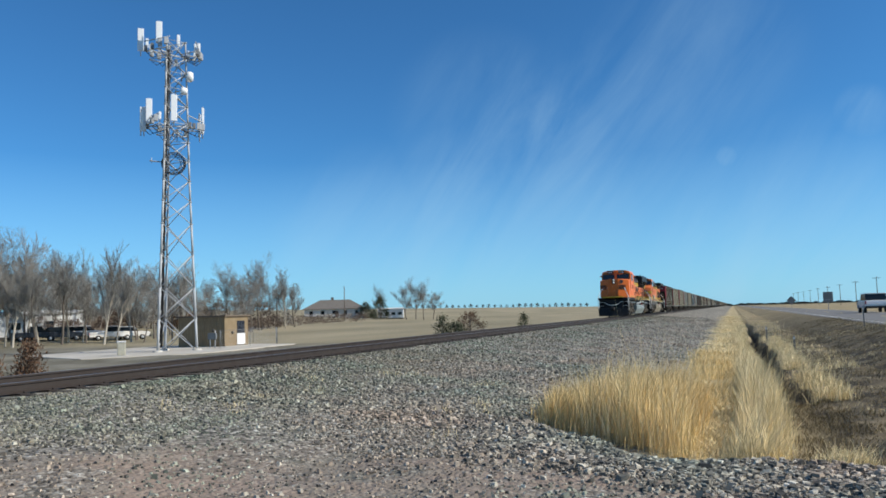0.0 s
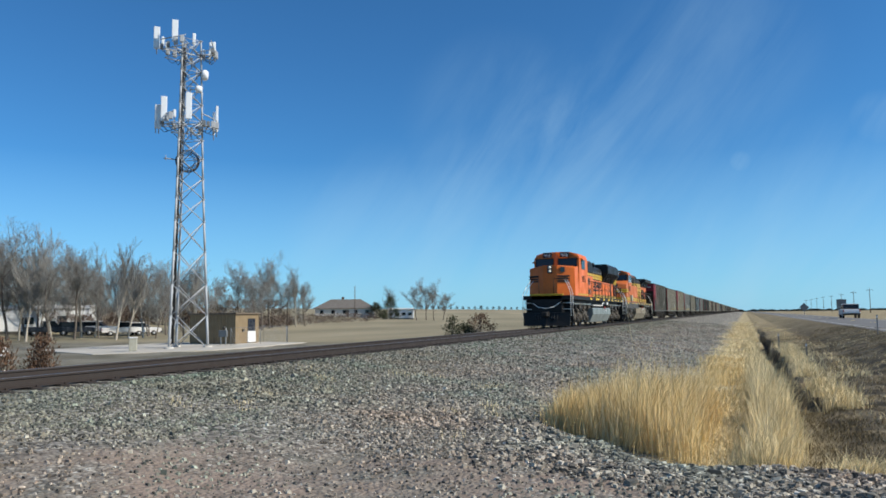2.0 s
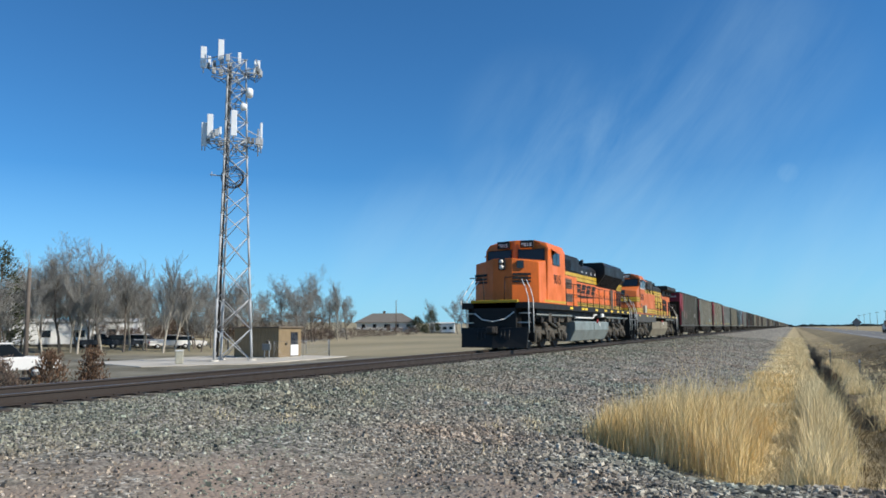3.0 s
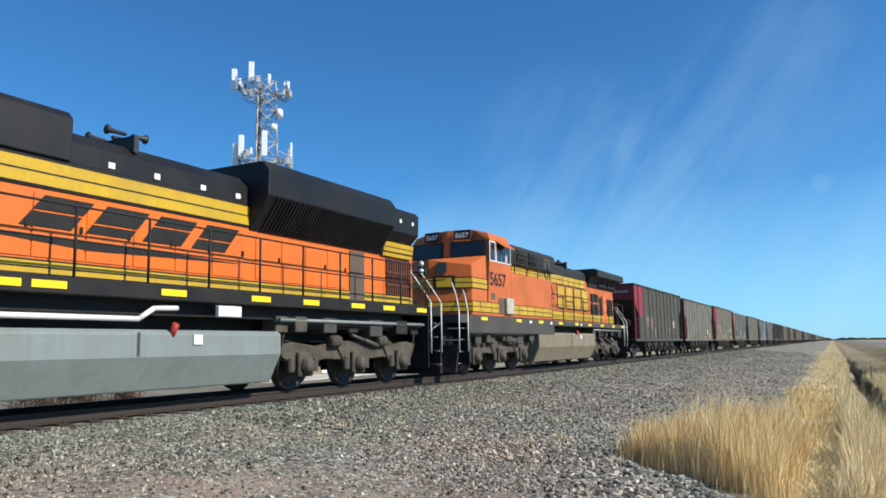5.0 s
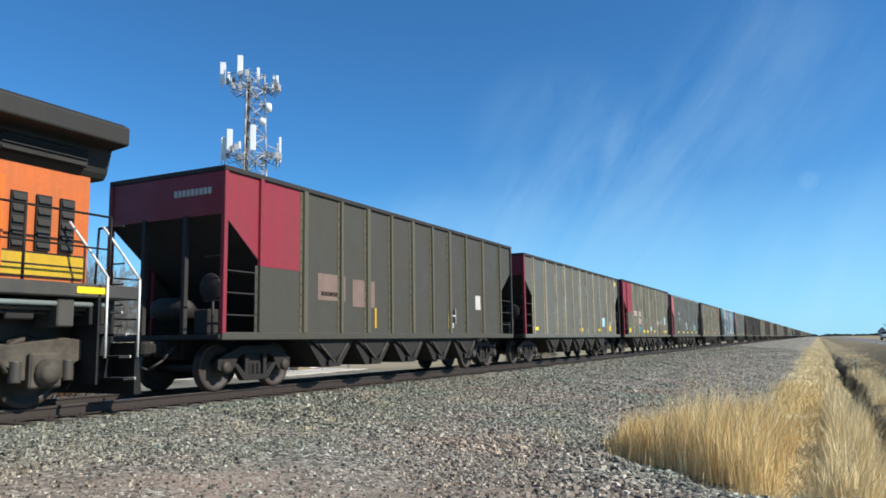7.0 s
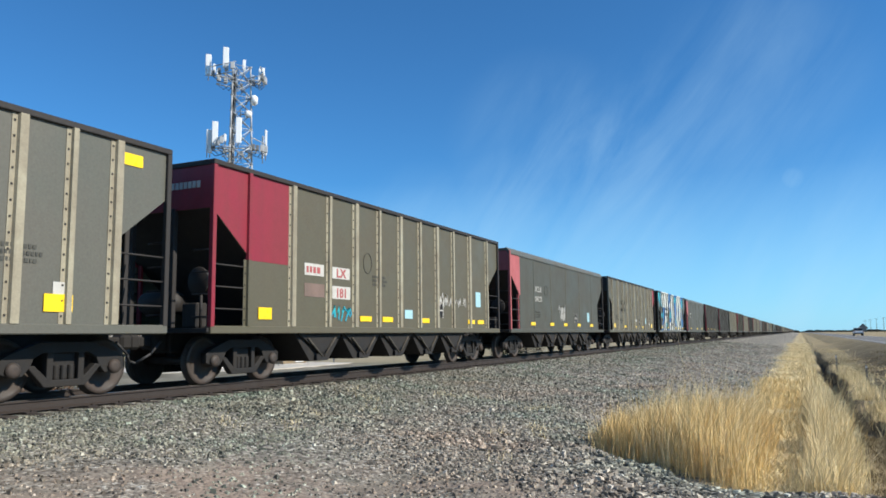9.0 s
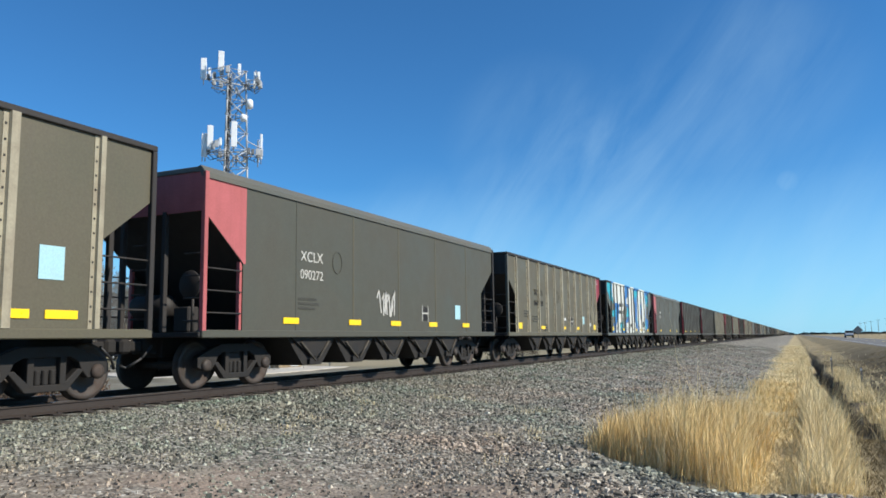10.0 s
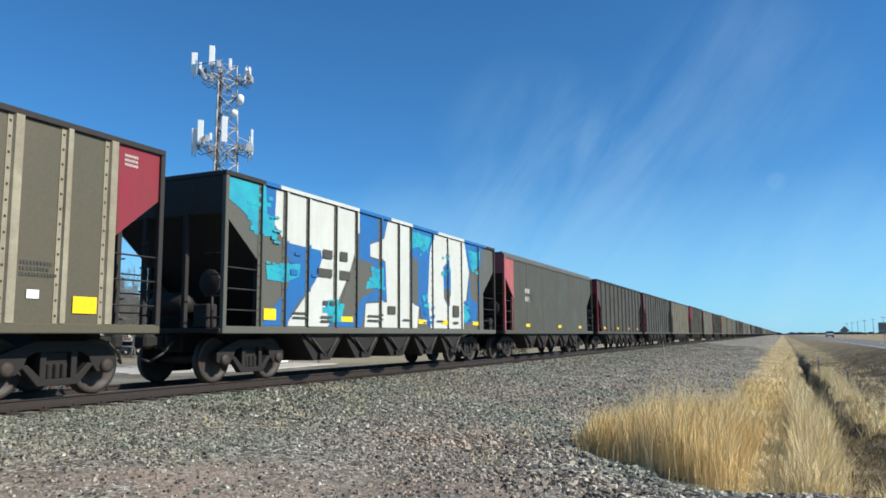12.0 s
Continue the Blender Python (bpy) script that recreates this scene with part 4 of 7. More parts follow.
    if detail:
        part("door_beam", Geo().box(-0.12, 0.12, 3.0, Lh - 3.0, 0.38, 0.5), "undergear", car)
        freight_truck(car, 1.55)
        freight_truck(car, Lh - 1.55)
    else:
        for yc in (1.55, Lh - 1.55):
            g = Geo()
            for s in (-1, 1):
                g.prism([(yc - 1.1, 0.6), (yc - 1.0, 0.4), (yc - 0.4, 0.2), (yc + 0.4, 0.2), (yc + 1.0, 0.4), (yc + 1.1, 0.6), (yc + 0.45, 0.86), (yc - 0.45, 0.86)], "x", s * 0.93, s * 1.07)
                for d in (-0.89, 0.89):
                    g.lathe([(0.46, -0.06), (0.46, 0.06)], "x", (s * 0.75, yc + d, 0.457), 12)
            part("truck", g, "undergear", car)
    return car


def loco_truck(loco, yc, wheels=(-2.05, 0.0, 2.05)):
    """Three-axle locomotive bogie with a heavy cast side frame."""
    r = 0.53
    tr = part("truck", Geo().box(-0.95, 0.95, yc - 2.7, yc + 2.7, 0.62, 0.86, 0.03).box(-0.6, 0.6, yc - 0.4, yc + 0.4, 0.8, 1.2), "undergear", loco, "three-axle locomotive bogie")
    for s in (-1, 1):
        x0, x1 = s * 0.98, s * 1.16
        p = [(-2.9, 0.98), (-2.75, 0.72), (-2.5, 0.62), (-2.4, 0.42), (-1.7, 0.42), (-1.6, 0.6), (-1.25, 0.66), (-0.5, 0.62), (-0.35, 0.42), (0.35, 0.42), (0.5, 0.62), (1.25, 0.66), (1.6, 0.6), (1.7, 0.42), (2.4, 0.42), (2.5, 0.62), (2.75, 0.72), (2.9, 0.98), (2.4, 1.04), (1.5, 0.94), (0.9, 1.06), (-0.9, 1.06), (-1.5, 0.94), (-2.4, 1.04)]
        part("side_frame", Geo().prism([(yc + a, b) for a, b in p], "x", x0, x1), "trucktan", tr, "dusty cast side frame", 0.02)
        for w in wheels:
            jb = Geo().box(min(x1 - s * 0.02, x1 + s * 0.1), max(x1 - s * 0.02, x1 + s * 0.1), yc + w - 0.26, yc + w + 0.26, 0.3, 0.82, 0.03)
            jb.lathe([(0.2, 0), (0.2, s * 0.1), (0.15, s * 0.13), (0.15, s * 0.15), (0.05, s * 0.16)], "x", (x1 + s * 0.06, yc + w, r), 16)
            part("journal_box", jb, "trucktan", tr)
            for d in (-0.42, 0.42):
                sp = Geo().lathe([(0.082 if j % 2 else 0.106, 0.025 * j) for j in range(13)], "z", (x1 - s * 0.02, yc + w + d, 0.40), 10)
                part("coil_spring", sp, "gray", tr)
        for a in (-1.0, 1.0):
            cy = Geo().lathe([(0.10, -0.2), (0.14, -0.18), (0.14, 0.16), (0.08, 0.2)], "y", (s * 1.22, yc + a, 1.05), 12).tube((s * 1.2, yc + a + 0.15, 1.0), (s * 1.15, yc + a + 0.5, 0.55), 0.035)
            part("brake_cylinder", cy, "trucktan", tr)
        for e in (-1, 1):
            part("sand_pipe", Geo().path([(s * 1.2, yc + e * 2.75, 1.25), (s * 1.1, yc + e * 2.8, 0.7), (s * 0.9, yc + e * 2.65, 0.25)], 0.025), "undergear", tr)
        part("damper", Geo().tube((s * 1.25, yc - 0.35, 1.2), (s * 1.25, yc + 0.75, 0.95), 0.045, 8).tube((s * 1.25, yc + 0.2, 1.08), (s * 1.25, yc + 0.8, 0.94), 0.06, 8), "gray", tr)
    for w in wheels:
        wheelset(yc + w, r, tr)


def rails_and_posts(loco, x, y0, y1, z, n, h=1.05, m="black"):
    """Walkway handrail with stanchions."""
    for k in range(n):
        y = y0 + (y1 - y0) * k / (n - 1)
        part("stanchion", Geo().tube((x, y, z - 0.1), (x, y, z + h), 0.022), m, loco)
    part("handrail", Geo().tube((x, y0, z + h), (x, y1, z + h), 0.02).tube((x, y0, z + h * 0.52), (x, y1, z + h * 0.52), 0.016), m, loco)


def end_steps(loco, y, d, zw, m="silver"):
    """Corner stairs, pilot plate, white-edged treads and bent grab rails at one end; d is -1 at the front."""
    for s in (-1, 1):
        g = Geo()
        g.box(min(s * 0.92, s * 0.95), max(s * 0.92, s * 0.95), min(y, y - d * 0.75), max(y, y - d * 0.75), 0.32, zw)
        g.box(min(s * 0.95, s * 1.5), max(s * 0.95, s * 1.5), min(y - d * 0.72, y - d * 0.76), max(y - d * 0.72, y - d * 0.76), 0.32, zw)
        part("stair_well", g, "black", loco)
        for k in range(4):
            z = 0.36 + k * (zw - 0.45) / 4
            yy = y - d * (0.02 + 0.1 * k)
            part("tread", Geo().box(min(s * 0.97, s * 1.5), max(s * 0.97, s * 1.5), min(yy, yy - d * 0.22), max(yy, yy - d * 0.22), z, z + 0.035), "undergear", loco)
            part("tread_nosing", Geo().box(min(s * 0.97, s * 1.5), max(s * 0.97, s * 1.5), min(yy + d * 0.015, yy - d * 0.02), max(yy + d * 0.015, yy - d * 0.02), z, z + 0.04), "silver", loco, "pale step edge")
        for yy, zt in ((y, 0.0), (y - d * 0.62, 0.0)):
            part("grab_rail", Geo().path([(s * 1.52, yy, 0.72), (s * 1.52, yy, zw + 0.12), (s * 1.34, yy - d * 0.22, zw + 0.55), (s * 1.1, yy - d * 0.4, zw + 0.98)], 0.02), m, loco, "pale bent grab rail")
    part("pilot_plate", Geo().box(-0.92, 0.92, min(y, y - d * 0.08), max(y, y - d * 0.08), 0.75, zw), "black", loco)
    part("end_rail", Geo().path([(-1.1, y, zw + 1.05), (-0.5, y, zw + 1.05), (-0.45, y, zw)], 0.02).path([(1.1, y, zw + 1.05), (0.5, y, zw + 1.05), (0.45, y, zw)], 0.02), "black", loco)
    plow = Geo()
    o = y + d * 0.02
    plow.add([(-1.5, o, 0.95), (1.5, o, 0.95), (1.45, o + d * 0.15, 0.12), (-1.45, o + d * 0.15, 0.12), (0, o + d * 0.12, 0.9), (0, o + d * 0.32, 0.12), (-1.5, o - d * 0.06, 0.95), (1.5, o - d * 0.06, 0.95), (1.45, o, 0.12), (-1.45, o, 0.12)],
             [(0, 4, 5, 3), (4, 1, 2, 5), (6, 0, 3, 9), (1, 7, 8, 2), (0, 6, 7, 1, 4), (3, 5, 2, 8, 9), (6, 9, 8, 7)])
    part("snow_plow", plow, "black", loco, "black steel plow blade")
    cp = Geo().box(-0.2, 0.2, min(y, y + d * 0.35), max(y, y + d * 0.35), 0.68, 1.0, 0.03).box(-0.17, 0.17, min(y + d * 0.3, y + d * 0.62), max(y + d * 0.3, y + d * 0.62), 0.7, 0.98, 0.05)
    part("coupler", cp, "undergear", loco)
    for k, x in enumerate((-0.7, -0.5, -0.35, 0.35, 0.5, 0.7)):
        part("air_hose", Geo().path([(x, y, 0.95), (x * 1.02, y + d * 0.18, 0.7), (x * 0.98, y + d * 0.2, 0.45)], 0.025), "cable", loco)
    part("cable_loop", Geo().path([(-0.9, y + d * 0.02, 1.55), (-0.5, y + d * 0.14, 1.28), (0.0, y + d * 0.16, 1.2), (0.5, y + d * 0.14, 1.3), (0.9, y + d * 0.02, 1.6)], 0.025), "silver", loco)


def stripe(loco, x, y0, y1, z0, z1, m="yellow", edge=True, name="stripe"):
    part(name, Geo().box(x, x + 0.006, y0, y1, z0, z1), m, loco)
    if edge:
        part("stripe_edge", Geo().box(x + 0.001, x + 0.009, y0, y1, z0 - 0.025, z0).box(x + 0.001, x + 0.009, y0, y1, z1, z1 + 0.025).box(x + 0.001, x + 0.009, y0, y1, (z0 + z1) / 2 - 0.014, (z0 + z1) / 2 + 0.014), "black", loco)


def emblem(loco, x, y0, y1, z0, z1, m, slant, edge=None):
    """The operator's mark, as four plain blocks with slots."""
    w = (y1 - y0) / 4
    for k in range(4):
        a, b = y0 + w * k + w * 0.06, y0 + w * (k + 1) - w * 0.10
        for mm, grow, xx in ((edge, 0.035, x), (m, 0.0, x + 0.004)):
            if not mm:
                continue
            g = Geo()

            def quad(u0, u1, v0, v1):
                pts = [(u0, v0), (u1, v0), (u1, v1), (u0, v1)]
                g.prism([(a + (b - a) * u + slant * (z1 - z0) * v, z0 + (z1 - z0) * v) for u, v in pts], "x", xx, xx + 0.005)
            e = grow / (b - a)
            ez = grow / (z1 - z0)
            cut = (0.5, 0.34, 0.6, 0.42)[k]
            if grow:
                quad(0.04 - e, 0.96 + e, -ez, 1 + ez)
            else:
                quad(0.04, 0.96, 0, cut - 0.035)
                quad(0.04, 0.96, cut + 0.035, 1)
            part("emblem_block", g, mm, loco, "painted emblem block")


def louvres(loco, x, y0, y1, z0, z1, n, frame_m="darkgray", slat_m="black"):
    part("louvre_frame", Geo().box(x - 0.02, x + 0.012, y0, y1, z0, z1), slat_m, loco)
    for k in range(n):
        z = z0 + (z1 - z0) * (k + 0.3) / n
        h = (z1 - z0) / n
        part("louvre_slat", Geo().prism([(x + 0.012, z), (x + 0.045, z - 0.015), (x + 0.045, z), (x + 0.012, z + h * 0.55)], "y", y0 + 0.02, y1 - 0.02), frame_m, loco)


def doors(loco, x, y0, y1, z0, z1, n, m):
    for k in range(n):
        a, b = y0 + (y1 - y0) * k / n, y0 + (y1 - y0) * (k + 1) / n
        g = Geo().box(x, x + 0.018, a + 0.015, b - 0.015, z0 + 0.02, z1 - 0.02, 0.005)
        d = part("hood_door", g, m, loco)
        part("latch", Geo().box(x + 0.018, x + 0.045, b - 0.12, b - 0.07, (z0 + z1) / 2 - 0.05, (z0 + z1) / 2 + 0.05), "black", d)


def cab(loco, m, y_nose, y_corner, y_cab, y_rear, zw, z_nose, z_roof, nose_w, z_corner, z_back, w0, w1, frame_m="silver", panes=((0.42, 0.72), (0.86, 1.28), (1.34, 1.72)), board=""):
    """Wide nose and crew cab with raked windscreens."""
    W = 1.5
    # nose: centre facet and two swept-back side facets
    g = Geo()
    low = [(-W, y_cab), (-W, y_corner), (-nose_w, y_nose), (nose_w, y_nose), (W, y_corner), (W, y_cab)]
    zt = [z_back, z_corner, z_nose, z_nose, z_corner, z_back]
    vs = [(x, y, zw) for x, y in low] + [(x * 0.985, y + (0.06 if y < y_cab else 0), z) for (x, y), z in zip(low, zt)]
    g.add(vs, [tuple(range(5, -1, -1)), tuple(range(6, 12))] + [(i, (i + 1) % 6, 6 + (i + 1) % 6, 6 + i) for i in range(6)])
    part("nose", g, m, loco, "", 0.03)
    # crew cab body
    zs = w1 - 0.54
    prof = [(-W, zw), (W, zw), (W, w1 + 0.06), (1.36, z_roof - 0.14), (0.85, z_roof), (-0.85, z_roof), (-1.36, z_roof - 0.14), (-W, w1 + 0.06)]
    ys = [y_cab + 0.02, y_cab + 0.02, y_cab + 0.30, y_cab + 0.42, y_cab + 0.42, y_cab + 0.42, y_cab + 0.42, y_cab + 0.30]
    ymid = y_cab - 0.16
    n = len(prof)
    vs = [(x, y, z) for (x, z), y in zip(prof, ys)] + [(x, y_rear, z) for x, z in prof] + [(0, ymid, zw), (0, ymid + 0.30, z_roof)]
    a, b = 2 * n, 2 * n + 1
    fs = [(n + i, n + (i + 1) % n, (i + 1) % n, i) for i in range(1, n) if i != 4] + [(4, b, 5, n + 5, n + 4), tuple(range(2 * n - 1, n - 1, -1)), (1, 2, 3, 4, b, a), (a, b, 5, 6, 7, 0), (0, n, n + 1, 1, a)]
    g = Geo().add(vs, fs)
    part("crew_cab", g, m, loco, "", 0.02)
    # windscreens on the swept front, number boards above
    for s in (-1, 1):
        def front(u, z):
            x = s * (0.12 + u * 1.28)
            zz = (z - zw) / (z_roof - zw)
            yb = ymid + (y_cab - ymid) * abs(x) / W
            return (x, yb + 0.30 * zz - 0.012, z)
        def pane(u0, u1, z0, z1, out, m_, name, lab=""):
            q = [front(u0, z0), front(u1, z0), front(u1, z1), front(u0, z1)]
            part(name, Geo().add([(x, y - out, z) for x, y, z in q] + [(x, y + 0.03, z) for x, y, z in q], [(0, 1, 2, 3), (7, 6, 5, 4), (0, 4, 5, 1), (1, 5, 6, 2), (2, 6, 7, 3), (3, 7, 4, 0)]), m_, loco, lab)
        pane(0.02, 0.98, w0 - 0.05, w1 + 0.05, 0.03, "black", "windscreen_seal")
        pane(0.06, 0.94, w0, w1, 0.045, "glass", "windscreen", "dark windscreen glass")
        pane(0.12, 0.58, w1 + 0.12, z_roof - 0.03, 0.10, "black", "number_board", "black number board")
        bx, by, bz = front(0.35, w1 + 0.17)
        words("board_number", board, 0.23, "silver", loco, pose(bx, by - 0.112, bz, 82, 0, s * 6), 0.003, 1.05, 0.006)
        # side windows, sliding sash and sunshade
        for a0, a1 in panes:
            y0, y1 = y_cab + a0, y_cab + a1
            if y1 > y_rear - 0.05:
                continue
            part("window_frame", Geo().box(min(s * W, s * (W + 0.014)), max(s * W, s * (W + 0.014)), y0 - 0.05, y1 + 0.05, zs - 0.12, zs + 0.56), frame_m, loco)
            part("side_window", Geo().box(min(s * W, s * (W + 0.02)), max(s * W, s * (W + 0.02)), y0, y1, zs - 0.08, zs + 0.52), "glass", loco)
        part("sunshade", Geo().add([(s * W, y_cab + 0.76, zs + 0.62), (s * W, y_cab + 1.85, zs + 0.62), (s * (W + 0.3), y_cab + 1.78, zs + 0.40), (s * (W + 0.3), y_cab + 0.83, zs + 0.40), (s * W, y_cab + 0.76, zs + 0.60), (s * W, y_cab + 1.85, zs + 0.60), (s * (W + 0.3), y_cab + 1.78, zs + 0.38), (s * (W + 0.3), y_cab + 0.83, zs + 0.38)],
                                   [(0, 1, 2, 3), (7, 6, 5, 4), (0, 4, 5, 1), (1, 5, 6, 2), (2, 6, 7, 3), (3, 7, 4, 0)]), m, loco)
    part("headlight_bezel", Geo().box(-0.16, 0.16, y_nose - 0.05, y_nose + 0.1, z_nose - 0.52, z_nose - 0.02, 0.03), "black", loco)
    for z in (z_nose - 0.15, z_nose - 0.39):
        part("headlight", Geo().lathe([(0.1, -0.075), (0.085, -0.06), (0.02, -0.055)], "y", (0, y_nose, z), 14), "silver", loco)
    ux, uy = (W - nose_w), (y_corner - y_nose)
    x, y = nose_w + ux * 0.32, y_nose + uy * 0.32
    part("nose_window", Geo().add([(x - 0.13, y - 0.13 * uy / ux - 0.03, z_nose - 0.45), (x + 0.13, y + 0.13 * uy / ux - 0.03, z_nose - 0.45), (x + 0.13, y + 0.13 * uy / ux - 0.03, z_nose - 0.12), (x - 0.13, y - 0.13 * uy / ux - 0.03, z_nose - 0.12),
                                   (x - 0.13, y - 0.13 * uy / ux + 0.03, z_nose - 0.45), (x + 0.13, y + 0.13 * uy / ux + 0.03, z_nose - 0.45), (x + 0.13, y + 0.13 * uy / ux + 0.03, z_nose - 0.12), (x - 0.13, y - 0.13 * uy / ux + 0.03, z_nose - 0.12)],
                                  [(0, 1, 2, 3), (7, 6, 5, 4), (0, 4, 5, 1), (1, 5, 6, 2), (2, 6, 7, 3), (3, 7, 4, 0)]), "glass", loco)


def facet(loco, name, m, x0, y0, x1, y1, z0, z1, out=0.012, label=""):
    """A thin upright plate on a slanting face between two plan points."""
    d = Vector((x1 - x0, y1 - y0)).normalized()
    nx, ny = d.y * out, -d.x * out
    vs = [(x0 + nx, y0 + ny, z0), (x1 + nx, y1 + ny, z0), (x1 + nx, y1 + ny, z1), (x0 + nx, y0 + ny, z1), (x0, y0, z0), (x1, y1, z0), (x1, y1, z1), (x0, y0, z1)]
    part(name, Geo().add(vs, [(0, 1, 2, 3), (7, 6, 5, 4), (0, 4, 5, 1), (1, 5, 6, 2), (2, 6, 7, 3), (3, 7, 4, 0)]), m, loco, label)


def fuel_tank(loco, y0, y1, m, top=1.3):
    p = [(-1.42, top), (1.42, top), (1.5, top - 0.06), (1.5, 0.80), (1.22, 0.24), (-1.22, 0.24), (-1.5, 0.80), (-1.5, top - 0.06)]
    part("fuel_tank", Geo().prism(p, "y", y0, y1), m, loco, "", 0.03)
    part("tank_strap", Geo().box(1.5, 1.512, y0 + (y1 - y0) * 0.52, y0 + (y1 - y0) * 0.52 + 0.05, 0.82, top - 0.05), "gray", loco)
    part("filler_neck", Geo().tube((1.42, y0 + (y1 - y0) * 0.62, top - 0.15), (1.56, y0 + (y1 - y0) * 0.62, top + 0.1), 0.06, 10), "lensred", loco, "red fuel filler cap")
    part("sight_gauge", Geo().box(1.5, 1.53, y0 + (y1 - y0) * 0.68, y0 + (y1 - y0) * 0.68 + 0.2, top - 0.25, top - 0.08), "white", loco)


def under_pipes(loco, y0, y1, z, seed):
    rd = random.Random(seed)
    for k in range(3):
        part("under_pipe", Geo().tube((1.2 + 0.08 * k, y0, z + 0.07 * k), (1.2 + 0.08 * k, y1, z + 0.07 * k), 0.025 + 0.01 * k), ("gray", "trucktan", "tankgray")[k], loco)
    y = y0
    while y < y1:
        w = rd.uniform(0.2, 0.6)
        part("equipment_box", Geo().box(0.9, 1.3 + rd.uniform(-0.1, 0.12), y, y + w, z - rd.uniform(0.1, 0.22), z + 0.22, 0.02), rd.choice(("undergear", "gray", "trucktan")), loco)
        y += w + rd.uniform(0.1, 0.7)


def horns(loco, y, z, size=1.0):
    g = Geo()
    for k, (lg, d) in enumerate(((0.30, -1), (0.36, 1), (0.26, 1), (0.32, -1), (0.24, 1))):
        lg *= size
        g.lathe([(0.035, 0), (0.04, d * lg * 0.6), (0.045 * size, d * lg * 0.85), (0.075 * size, d * lg)], "y", (0.1 + 0.17 * k, y, z + 0.22 + 0.05 * (k % 2)), 12)
    g.box(0.0, 0.9, y - 0.05, y + 0.05, z - 0.1, z + 0.2)
    part("air_horn", g, "cable", loco, "cluster of air horns")


def loco_second():
    lo = thing("diesel_locomotive", "faded orange, yellow and dark gray diesel locomotive numbered 5657", "locomotive", group="locomotives of the train")
    O = "orange2"
    zw = 1.85
    part("frame_sill", Geo().box(-1.52, 1.52, 0.75, 8.7, 1.28, zw, 0.02).box(-1.5, 1.5, 8.7, 20.75, 1.64, zw, 0.02).box(-1.5, 1.5, 0.0, 0.75, 1.6, zw).box(-0.6, 0.6, 0.3, 20.5, 1.0, 1.7), "gray", lo, "dusty gray frame sill")
    cab(lo, O, 0.52, 1.02, 2.2, 4.28, zw, 3.64, 4.80, 0.2, 3.44, 3.84, 3.88, 4.34, panes=((0.27, 0.64), (0.81, 1.16), (1.22, 1.55), (1.72, 2.0)), board="5657")
    # yellow nose bands with black edges
    for z0, z1 in ((2.72, 3.02), (1.98, 2.26)):
        for s in (-1, 1):
            a, b = (s * 0.2, 0.52), (s * 1.5, 1.02)
            p, q = (a, b) if s > 0 else (b, a)
            facet(lo, "nose_band", "yellow", *p, *q, z0, z1, 0.02)
            for zz in (z0 - 0.03, (z0 + z1) / 2 - 0.012, z1):
                facet(lo, "band_edge", "black", *p, *q, zz, zz + 0.03, 0.024)
        facet(lo, "nose_band", "yellow", -0.2, 0.52, 0.2, 0.52, z0, z1, 0.02)
        facet(lo, "band_edge", "black", -0.2, 0.52, 0.2, 0.52, (z0 + z1) / 2 - 0.012, (z0 + z1) / 2 + 0.018, 0.024)
    facet(lo, "nose_emblem", "black", 0.35, 0.578, 1.0, 0.828, 2.66, 3.1, 0.03, "dark emblem shape")
    facet(lo, "nose_emblem", "yellow", 0.45, 0.616, 0.9, 0.789, 2.74, 3.02, 0.036)
    stripe(lo, 1.502, 1.03, 2.15, 2.72, 3.02)
    stripe(lo, 1.502, 1.03, 8.5, 1.97, 2.28)
    for k in range(9):
        part("band_divider", Geo().box(1.503, 1.513, 1.6 + 0.83 * k, 1.625 + 0.83 * k, 1.96, 2.29), "black", lo)
    words("road_number", "5657", 0.62, "black", lo, side_m(1.506, 3.08, 2.88), 0.003, 1.12, 0.012)
    part("battery_box", Geo().box(1.5, 1.62, 3.58, 4.22, 1.95, 2.50, 0.02), "palebox", lo, "pale equipment box")
    part("cab_step_well", Geo().box(1.5, 1.512, 3.1, 3.55, 1.98, 2.48), "hopper_brown", lo)
    part("cab_vent", Geo().box(1.5, 1.515, 2.5, 2.8, 2.4, 2.62, 0.003), "hopper_tan", lo)
    # electrical cabinet flush with the sill
    part("side_cabinet", Geo().box(-1.45, 1.5, 4.29, 8.55, zw, 3.44, 0.03), O, lo, "scuffed orange cabinet")
    # hood behind, with stripes
    part("hood", Geo().box(-0.95, 0.95, 4.29, 20.2, zw, 3.9, 0.02), O, lo)
    part("hood_top", Geo().prism([(-0.95, 3.9), (0.95, 3.9), (0.95, 4.2), (0.75, 4.38), (-0.75, 4.38), (-0.95, 4.2)], "y", 9.8, 15.2), "darkgray", lo)
    doors(lo, 0.95, 8.9, 14.8, 2.3, 3.42, 8, O)
    stripe(lo, 0.97, 4.4, 14.9, 3.52, 3.88)
    stripe(lo, 0.97, 8.8, 20.1, 1.97, 2.30)
    for k in range(11):
        part("door_seam", Geo().box(0.979, 0.984, 5.6 + k * 0.85, 5.62 + k * 0.85, 3.44, 3.88), "black", lo)
    emblem(lo, 0.99, 10.7, 15.4, 2.46, 3.42, "yellow", 0.0, "black")
    part("inverter_box", Geo().prism([(-1.12, 3.88), (1.12, 3.88), (1.12, 4.5), (1.0, 4.62), (-1.0, 4.62), (-1.12, 4.5)], "y", 4.29, 10.2), "darkgray", lo, "dark gray roof cabinet", 0.02)
